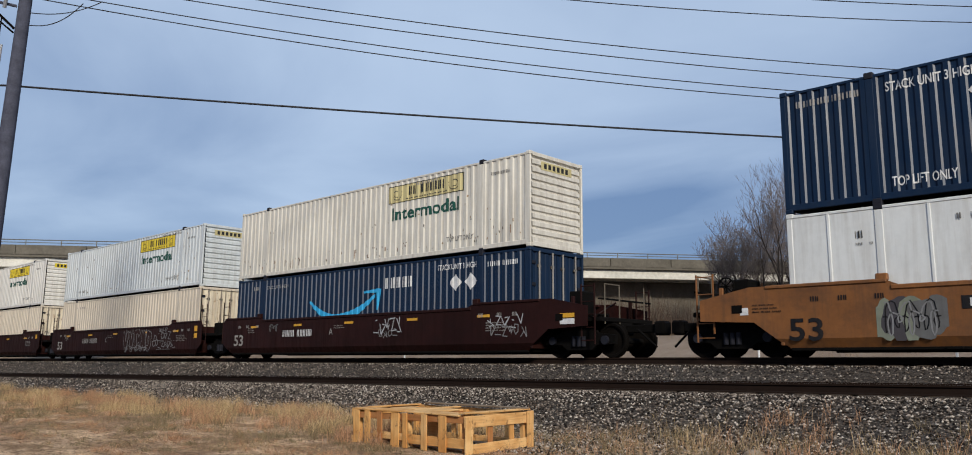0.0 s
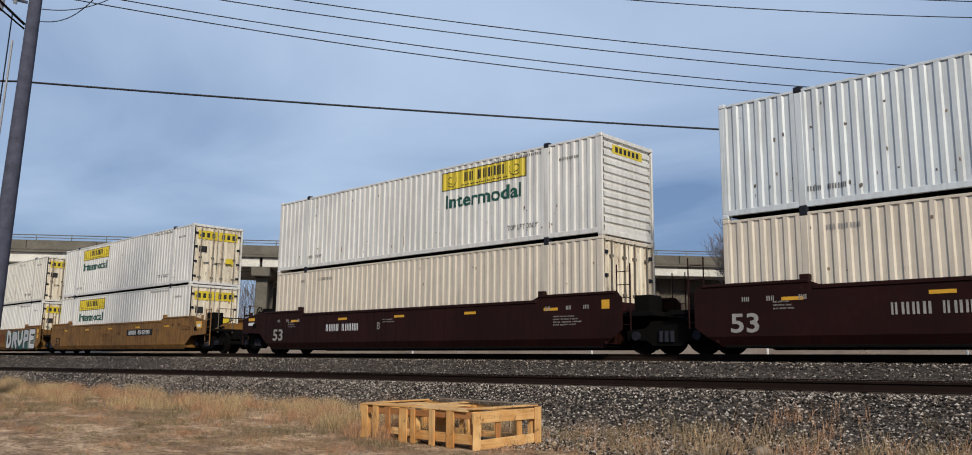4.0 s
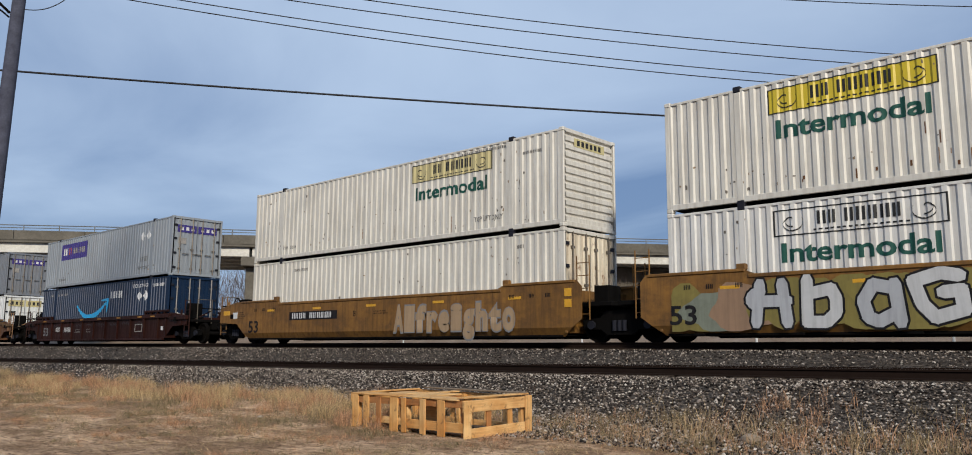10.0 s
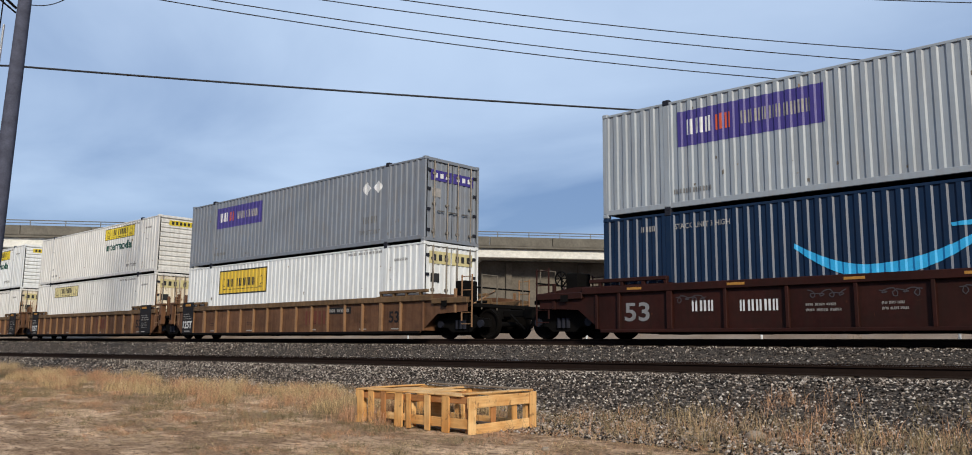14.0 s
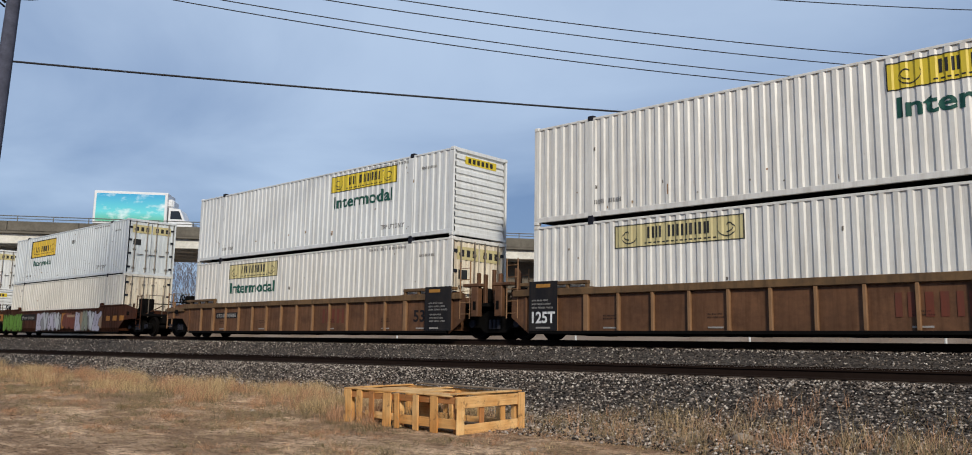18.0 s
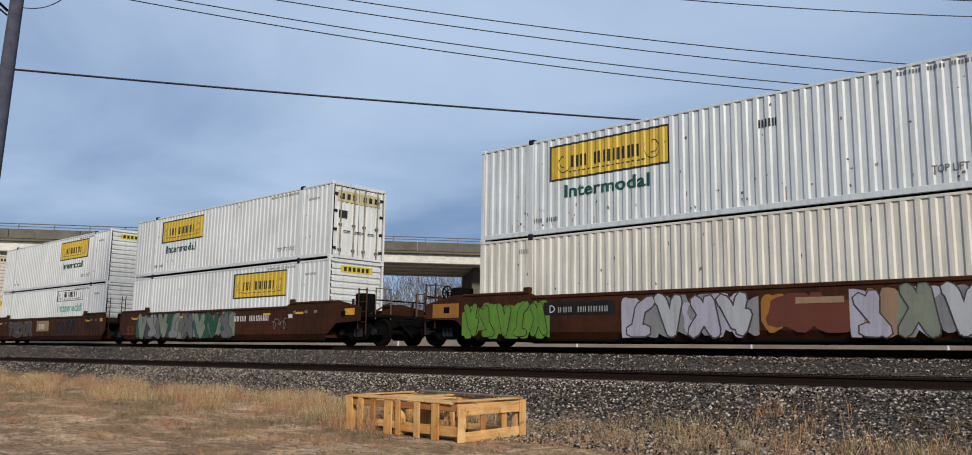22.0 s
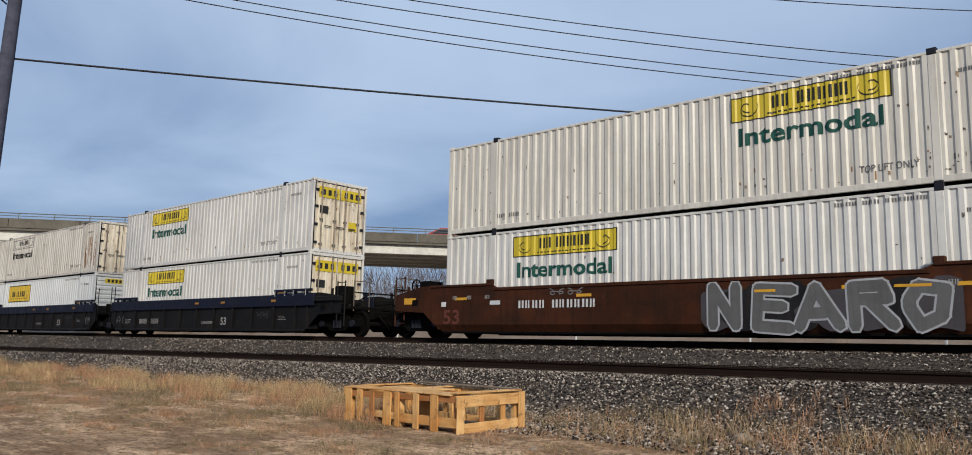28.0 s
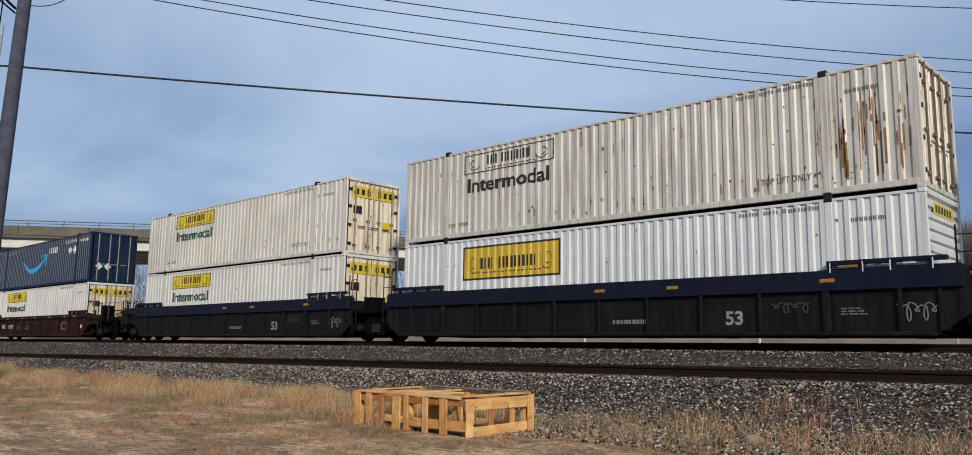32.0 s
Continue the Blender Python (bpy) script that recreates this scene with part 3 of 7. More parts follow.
NEWW = lambda m: (m, 0.18, 3.30, 1.47, 0.42)      # the word below the narrow panel
BORW = lambda m: (m, 0.48, 2.75, 1.06, 0.34)      # the word below the bordered panel
SMALL = (("text", "TOP LIFT ONLY", 4.55, 0.46, 0.15, 1.2, FAINT), ("bars", -5.95, 0.42, 0.9, 0.12, 7, FAINT, (2,)), ("bars", 4.0, 2.64, 1.9, 0.09, 14, FAINT, (3, 6)), ("bars", 6.55, 2.30, 0.75, 0.09, 8, FAINT))
WORN = (("text", "TOP LIFT ONLY", 4.55, 0.46, 0.15, 1.2, FAINT), ("bars", 6.5, 2.35, 0.8, 0.10, 8, FAINT), ("bars", 3.0, 2.55, 1.1, 0.10, 8, DULL))
FEDX = (("panel", -5.76, -2.02, 1.62, 0.92, PURPLE, "purple logo panel"), ("bars", -5.50, 1.90, 0.78, 0.40, 3, PALE), ("bars", -4.70, 1.90, 0.50, 0.40, 2, REDP), ("bars", -4.02, 1.93, 1.75, 0.32, 10, DULL),
        ("diamond", 4.94, 2.13, 0.25, PALE), ("diamond", 5.59, 2.13, 0.25, PALE), ("text", "TOP LIFT ONLY", 4.55, 0.46, 0.15, 1.2, FAINT), ("bars", 4.8, 0.85, 0.8, 0.25, 4, FAINT), ("bars", -5.9, 0.42, 1.1, 0.12, 8, FAINT))
SMILE = (("swoosh", -0.85, 1.72), ("bars", 1.52, 2.02, 1.50, 0.36, 5, PALE), ("text", "STACK UNIT 3 HIGH", 4.15, 2.45, 0.17, 1.75, PALE), ("diamond", 4.98, 2.02, 0.27, PALE), ("diamond", 5.66, 2.02, 0.27, PALE),
         ("bars", 6.35, 2.42, 1.3, 0.15, 9, PALE, (3,)), ("text", "STACK UNIT 3 HIGH", -5.9, 2.42, 0.13, 1.5, DULL), ("bars", -6.9, 2.42, 0.5, 0.14, 3, DULL))


def streaks(seed, x0, x1, n, z0, z1, wide, mat):
    """Narrow rust runs or scrapes on the corrugated side."""
    rng = random.Random(seed)
    out = []
    for _ in range(n):
        x = rng.uniform(x0, x1)
        a = rng.uniform(z0, z1)
        out.append(("panel", x, x + rng.uniform(0.4, 1.0) * wide, a, rng.uniform(0.25, 1.0) * (z1 - a) + 0.03, mat, "rust-brown streak"))
    return tuple(out)

# ---------------------------------------------------------------- well cars
SY = 1.495                      # half width over the side plates


def well_outline(front, rear, top, raised):
    """Side outline of a smooth well, clockwise from the lower rear corner."""
    def end(kind, s):
        if kind == "c":
            return [(s * (HL - 0.05), 0.15), (s * (HL + 0.8), 0.78), (s * (HL + 2.15), 0.84), (s * (HL + 2.15), top - 0.12), (s * (HL + 0.9), raised), (s * 6.0, raised), (s * 5.7, top)]
        return [(s * (HL + 0.05), 0.15), (s * (HL + 0.72), 0.62), (s * (HL + 0.72), top - 0.05), (s * (HL + 0.55), raised), (s * 6.0, raised), (s * 5.7, top)]
    a, b = end(front, 1), end(rear, -1)
    return a + b[::-1]


BENT = set()


def bend_plate(me, s):
    """Turns the lower edge of a side plate inwards, as it does on these cars."""
    if me.name in BENT:
        return
    BENT.add(me.name)
    bm = bmesh.new()
    bm.from_mesh(me)
    bmesh.ops.bisect_plane(bm, geom=bm.verts[:] + bm.edges[:] + bm.faces[:], plane_co=(0, 0, 0.40), plane_no=(0, 0, 1))
    for v in bm.verts:
        if v.co.z < 0.40:
            v.co.y -= s * (0.40 - v.co.z) * 0.55
    bm.to_mesh(me)
    bm.free()


def well_car(name, colour, ribbed, front, rear, label, top=1.5, trim=None, group="well cars of the train", frame_mat=None):
    """One well of a double-stack car, rail head at z = 0, middle of the well at x = 0."""
    w = tagged(empty(name), label, "rail car", group)
    raised = top + 0.13
    fm = frame_mat or colour
    for s in (-1, 1):
        if ribbed:
            y0, y1 = sorted((s * (SY - 0.09), s * (SY - 0.11)))
            me = slab_xz("side_plate", well_outline(front, rear, top, top + 0.03), y0, y1, colour, ("wo", colour.name, front, rear, top, s, 1))
            part_me("side_plate", me, w)
            ya, yb = sorted((s * (SY + 0.005), s * (SY - 0.14)))
            tc = trim or (CHORDY if colour is RIBBED else colour)
            block("top_chord", -HL - 0.6, HL + 0.6, ya, yb, top - (0.45 if trim else 0.19), top, tc, w, 0.015)
            block("bottom_sill", -HL, HL, ya, yb, 0.15, 0.24, BLACK if colour is RIBBED else colour, w, 0.015)
            gap = 1.02 if colour is RIBBED else 1.5
            for k in range(-7, 8):
                x = gap * k
                if abs(x) < HL - 0.3:
                    wide = 0.075 if abs(abs(x) - 6.0) < 0.2 else 0.040
                    block("stake", x - wide, x + wide, ya + (0.012 if s < 0 else 0), yb - (0.012 if s > 0 else 0), 0.238, top - (0.44 if trim else 0.185), fm, w, 0.01)
            for e, kind in ((1, front), (-1, rear)):
                xa, xb = sorted((e * 6.05, e * (HL + 0.35)))
                block("end_rail", xa, xb, ya, yb, raised - 0.03, raised + 0.07, tc, w, 0.012)
                for x in (6.1, 6.75, 7.4, 8.1):
                    block("rail_post", e * x - 0.045, e * x + 0.045, ya + 0.02, yb - 0.02, top, raised - 0.03, tc, w, 0.008)
                if kind == "c":
                    xa, xb = sorted((e * (HL + 0.6), e * (HL + 2.2)))
                    block("end_chord", xa, xb, ya, yb, top - 0.30, top - 0.12, tc if not trim else colour, w, 0.015)
        else:
            y0, y1 = sorted((s * SY, s * (SY - 0.03)))
            me = slab_xz("side_plate", well_outline(front, rear, top, raised), y0, y1, colour, ("wo", colour.name, front, rear, top, s))
            bend_plate(me, s)
            part_me("side_plate", me, w)
            ya, yb = sorted((s * (SY + 0.03), s * (SY - 0.12)))
            block("top_chord", -5.88, 5.88, ya, yb, top - 0.09, top + 0.012, colour, w, 0.02)
            block("bottom_sill", -HL, HL, ya - s * 0.125, yb - s * 0.125, 0.13, 0.20, BLACK, w, 0.015)
            for e in (-1, 1):
                xa, xb = sorted((e * 5.95, e * (HL + 0.5)))
                block("end_chord", xa, xb, ya, yb, raised - 0.07, raised + 0.015, colour, w, 0.02)
                block("guide_post", e * 6.05 - 0.12, e * 6.05 + 0.12, ya + 0.01, yb, raised - 0.02, raised + 0.13, fm, w, 0.02)
    block("well_floor", -HL - 0.1, HL + 0.1, -1.30, 1.30, 0.17, 0.235, BLACK, w, 0.01)
    for k in range(-3, 4):
        block("cross_bearer", k * 2.4 - 0.15, k * 2.4 + 0.15, -SY + 0.03, SY - 0.03, 0.14, 0.2, BLACK, w, 0.01)
    for e, kind in ((1, front), (-1, rear)):
        reach = 2.45 if kind == "c" else 1.55
        xa, xb = sorted((e * (HL + 0.12), e * (HL + 0.20)))
        block("bulkhead", xa, xb, -SY + 0.04, SY - 0.04, 0.25, top - 0.1, colour, w, 0.01)
        xa, xb = sorted((e * (HL + 0.20), e * (HL + reach)))
        block("end_platform", xa, xb, -1.30, 1.30, 0.96, 1.08, BLACK, w, 0.015)
        block("draft_sill", xa, xb, -0.30, 0.30, 0.62, 0.96, BLACK, w, 0.02)
        if kind == "c":
            xa, xb = sorted((e * (HL + 2.45), e * (HL + 3.62)))
            block("coupler_shank", xa, xb, -0.09, 0.09, 0.68, 0.90, BLACK, w, 0.02)
            xa, xb = sorted((e * (HL + 3.40), e * (HL + 3.72)))
            block("coupler_head", xa, xb, -0.20, 0.20, 0.60, 0.98, BLACK, w, 0.05)
            rod("brake_hose", (e * (HL + 3.0), -0.35, 0.75), (e * (HL + 3.55), -0.30, 0.28), 0.03, BLACK, w, 6)
            for y in (-1.36, 1.36):
                rod("ladder", (e * (HL + 2.30), y, 0.35), (e * (HL + 2.30), y, 1.98), 0.026, fm, w, 6)
                rod("ladder", (e * (HL + 1.86), y, 0.55), (e * (HL + 1.86), y, 1.98), 0.026, fm, w, 6)
                for z in (0.45, 0.80, 1.15, 1.50, 1.92):
                    rod("rung", (e * (HL + 1.86), y, z), (e * (HL + 2.30), y, z), 0.016, fm, w, 6)
                ya, yb = sorted((y * 1.06, y * 1.01))
                block("end_stay", e * (HL + 1.62) - 0.05, e * (HL + 1.62) + 0.05, ya, yb, 0.80, top + 0.16, fm, w, 0.01)
                # black plate on the surface, painted shade of a hole in the end plate
                block("pocket", e * (HL + 1.20) - 0.13, e * (HL + 1.20) + 0.13, math.copysign(SY, y) - 0.012, math.copysign(SY, y) + 0.012, 1.0, 1.19, BLACK, w, 0.004, "flat black plate for the shade in an opening")
            for y in (-1.05, -0.35, 0.9):
                rod("grab_rail", (e * (HL + 2.42), y, 0.9), (e * (HL + 2.42), y, 2.0), 0.02, LADDER, w, 6, "pale grab rail")
            rod("grab_rail", (e * (HL + 2.42), -1.05, 1.98), (e * (HL + 2.42), -0.35, 1.98), 0.018, LADDER, w, 6)
            rod("air_pipe", (e * (HL + 0.3), -1.1, 1.15), (e * (HL + 2.3), -0.7, 1.15), 0.05, BLACK, w, 6)
            rod("reservoir", (e * (HL + 0.5), -0.55, 1.28), (e * (HL + 1.1), -0.55, 1.28), 0.18, BLACK, w, 10)
            rod("brake_lever", (e * (HL + 1.9), -0.9, 1.08), (e * (HL + 2.2), -0.2, 1.52), 0.03, fm, w, 6)
            block("crossover_rail", min(e * (HL + 2.36), e * (HL + 2.40)), max(e * (HL + 2.36), e * (HL + 2.40)), -1.3, 1.3, 1.55, 1.60, BLACK, w, 0.006)
            block("brake_box", e * (HL + 1.35) - 0.22, e * (HL + 1.35) + 0.22, -0.95, -0.35, 1.08, 1.85, BLACK, w, 0.03)
            # hand wheel
            key = ("handwheel",)
            if key not in MESH:
                v, f = [], []
                for i in range(16):
                    a = 2 * math.pi * i / 16
                    for rr, yy in ((0.22, -0.018), (0.22, 0.018), (0.19, 0.018), (0.19, -0.018)):
                        v.append((rr * math.cos(a), yy, rr * math.sin(a)))
                for i in range(16):
                    for j in range(4):
                        f.append((4 * i + j, 4 * i + (j + 1) % 4, 4 * ((i + 1) % 16) + (j + 1) % 4, 4 * ((i + 1) % 16) + j))
                for k in range(4):
                    a = math.pi * k / 4
                    c0, s0 = math.cos(a), math.sin(a)
                    n = len(v)
                    v += [(0.20 * c0 - 0.015 * s0, 0, 0.20 * s0 + 0.015 * c0), (0.20 * c0 + 0.015 * s0, 0, 0.20 * s0 - 0.015 * c0), (-0.20 * c0 + 0.015 * s0, 0, -0.20 * s0 - 0.015 * c0), (-0.20 * c0 - 0.015 * s0, 0, -0.20 * s0 + 0.015 * c0)]
                    f.append((n, n + 1, n + 2, n + 3))
                MESH[key] = mesh_of("hand_wheel", v, f, BLACK)
            if e < 0:
                part_me("hand_wheel", MESH[key], w, pose(e * (HL + 1.7), -1.0, 1.70))
                rod("hand_wheel_stand", (e * (HL + 1.7), -0.96, 1.05), (e * (HL + 1.7), -0.96, 1.70), 0.03, BLACK, w, 6)
        else:
            block("connector", min(e * (HL + 1.3), e * (HL + 1.7)), max(e * (HL + 1.3), e * (HL + 1.7)), -0.22, 0.22, 0.62, 1.0, BLACK, w, 0.05)
            for y in (-1.40, 1.40):
                for x in (HL + 0.50, HL + 0.92):
                    rod("ladder", (e * x, y, 0.6), (e * x, y, 2.35), 0.02, fm, w, 6)
                for z in (0.75, 1.1, 1.45, 1.8, 2.15):
                    rod("rung", (e * (HL + 0.50), y, z), (e * (HL + 0.92), y, z), 0.013, fm, w, 6)
            if colour is RIBBED:
                for y in (-1, 1):
                    ya, yb = sorted((y * (SY + 0.004), y * (SY - 0.22)))
                    block("end_pillar", e * (HL + 1.18) - 0.14, e * (HL + 1.18) + 0.14, ya, yb, 0.66, top + 0.16, colour, w, 0.02)
                    # the pillar's square hole is not cut: a black plate gives its shade
                    block("pillar_pocket", e * (HL + 1.20) - 0.06, e * (HL + 1.20) + 0.06, y * SY - 0.012, y * SY + 0.012, 0.86, 1.12, BLACK, w, 0.004)
                    block("pillar_cap", e * (HL + 1.05) - 0.36, e * (HL + 1.05) + 0.36, ya - 0.004, yb + 0.004, top + 0.16, top + 0.26, colour, w, 0.02)
                    for x, hh, yy in ((0.86, 0.62, 0.95), (1.20, 0.78, 0.62), (1.36, 0.50, 1.18)):
                        block("guide_horn", e * (HL + x) - 0.055, e * (HL + x) + 0.055, y * yy - 0.06, y * yy + 0.06, 1.06, top + 0.20 + hh * 0.7, colour, w, 0.02)
            block("valve_box", e * (HL + 0.95) - 0.25, e * (HL + 0.95) + 0.25, -0.9, -0.3, 1.08, 1.55, BLACK, w, 0.03)
    return w


LADDER = plain("pale_worn_steel", (0.13, 0.11, 0.085), 0.8, 0.0)


def rail_truck(name, r=0.46, base=0.89):
    """A two-axle truck; its wheelsets are returned so that they can roll."""
    k = tagged(empty(name), "grimy black cast steel rail truck on two wheelsets", "rail truck", "trucks under the train")
    for s in (-1, 1):
        out = [(-1.18, 0.36), (-0.60, 0.34), (-0.42, 0.20), (0.42, 0.20), (0.60, 0.34), (1.18, 0.36), (1.20, 0.60), (0.62, 0.66), (0.45, 0.84), (-0.45, 0.84), (-0.62, 0.66), (-1.20, 0.60)]
        y0, y1 = sorted((s * 0.93, s * 1.06))
        part_me("side_frame", slab_xz("side_frame", out, y0, y1, BLACK, ("sf", s)), k)
        for x in (-0.16, 0, 0.16):
            rod("spring", (x, s * 1.07, 0.30), (x, s * 1.07, 0.58), 0.065, CASTING, k, 8)
        for x in (-base, base):
            rod("bearing_cap", (x, s * 0.9, r), (x, s * 1.14, r), 0.12, CASTING, k, 10)
            block("brake_shoe", x * 0.44 - 0.07, x * 0.44 + 0.07, s * 0.76 - 0.05, s * 0.76 + 0.05, 0.30, 0.66, BLACK, k, 0.02)
    block("bolster", -0.22, 0.22, -1.0, 1.0, 0.42, 0.72, BLACK, k, 0.04)
    rod("centre_bowl", (0, 0, 0.70), (0, 0, 0.97), 0.22, BLACK, k, 12)
    sets = []
    key = ("wheel", r)
    if key not in MESH:
        # lathe: tread, flange inside, dished plate, hub
        prof = [(0.0, -0.11), (0.11, -0.11), (0.13, -0.02), (r * 0.62, 0.02), (r * 0.80, 0.0), (r - 0.07, -0.04), (r - 0.005, -0.05), (r, 0.055), (r + 0.028, 0.066), (r + 0.028, 0.09), (r - 0.06, 0.09), (r * 0.62, 0.05), (0.13, 0.07), (0.0, 0.07)]
        seg, v, f = 28, [], []
        for i in range(seg):
            a = 2 * math.pi * i / seg
            v += [(q * math.cos(a), y, q * math.sin(a)) for q, y in prof]
        n = len(prof)
        for i in range(seg):
            j = (i + 1) % seg
            f += [(i * n + q, i * n + q + 1, j * n + q + 1, j * n + q) for q in range(n - 1)]
        MESH[key] = mesh_of("wheel", v, f, WHEEL)
    for x in (-base, base):
        ax = part_me("wheelset", rod_mesh(0.085, 1.62, BLACK, 10), k)
        ax.matrix_basis = pose(x, 0, r)
        # the axle mesh runs along z: turn it with a mesh of its own
        if ("axle",) not in MESH:
            me = rod_mesh(0.085, 1.62, BLACK, 10).copy()
            for vv in me.vertices:
                X, Y, Z = vv.co
                vv.co = (X, Z - 0.81, Y)
            MESH[("axle",)] = me
        ax.data = MESH[("axle",)]
        part_me("wheel", MESH[key], ax, pose(0, -0.755, 0))
        part_me("wheel", MESH[key], ax, pose(0, 0.755, 0, 0, 0, 180))
        sets.append((ax, x, r))
    return k, sets


WHEEL = plain("brown_black_wheel_steel", (0.0045, 0.0035, 0.003), 0.95, 0.0)

# ---------------------------------------------------------------- the train
TRACK_Y = 18.2205 + HW          # middle of the main track
PASSED = [(0, 0.00), (2, 20.78), (4, 41.44), (6, 62.01), (8, 82.52), (10, 103.00), (12, 123.45), (14, 143.90), (16, 164.34), (18, 184.78), (20, 205.22), (22, 225.65), (24, 246.07), (26, 266.47), (28, 286.84), (30, 307.19), (32, 327.50)]              # seconds, metres that the train has gone


def gone(t):
    for (a, x), (b, y) in zip(PASSED, PASSED[1:]):
        if t <= b:
            return x + (y - x) * (t - a) / (b - a)
    return PASSED[-1][1]


MOVING = []                     # things of the train with their place at the start
ROLLING = []                    # wheelsets: object, x on the truck, radius, place of the truck


def join_train(ob, x, z=0.0):
    ob.matrix_basis = pose(x, TRACK_Y, z)
    MOVING.append((ob, x, z))
    return ob


RUSTM = plain('rust_patch', (0.15, 0.075, 0.04), 0.9)
RUSTL = plain('light_rust_run', (0.30, 0.17, 0.09), 0.9)
PALEG = plain('pale_green_print', (0.20, 0.45, 0.36), 0.6)

Z_LOW, Z_TOP = 0.325, 3.222
ENDS = [8.50, -15.30, -34.75, -54.45, -78.05, -97.55, -117.00, -140.58, -163.93, -183.55, -203.03, -226.58, -250.33, -269.70, -289.20, -312.70, -332.27, -351.75, -375.20]
MID = [e - HL for e in ENDS]
A, B = -5.32, 1.62              # where the printed panels begin
DROP = {11: -0.10, 12: -0.02, 13: -0.05, 14: -0.04, 15: -0.06, 16: -0.03, 17: -0.05, 18: -0.05, 10: 0.04, 9: 0.03, 6: 0.03}

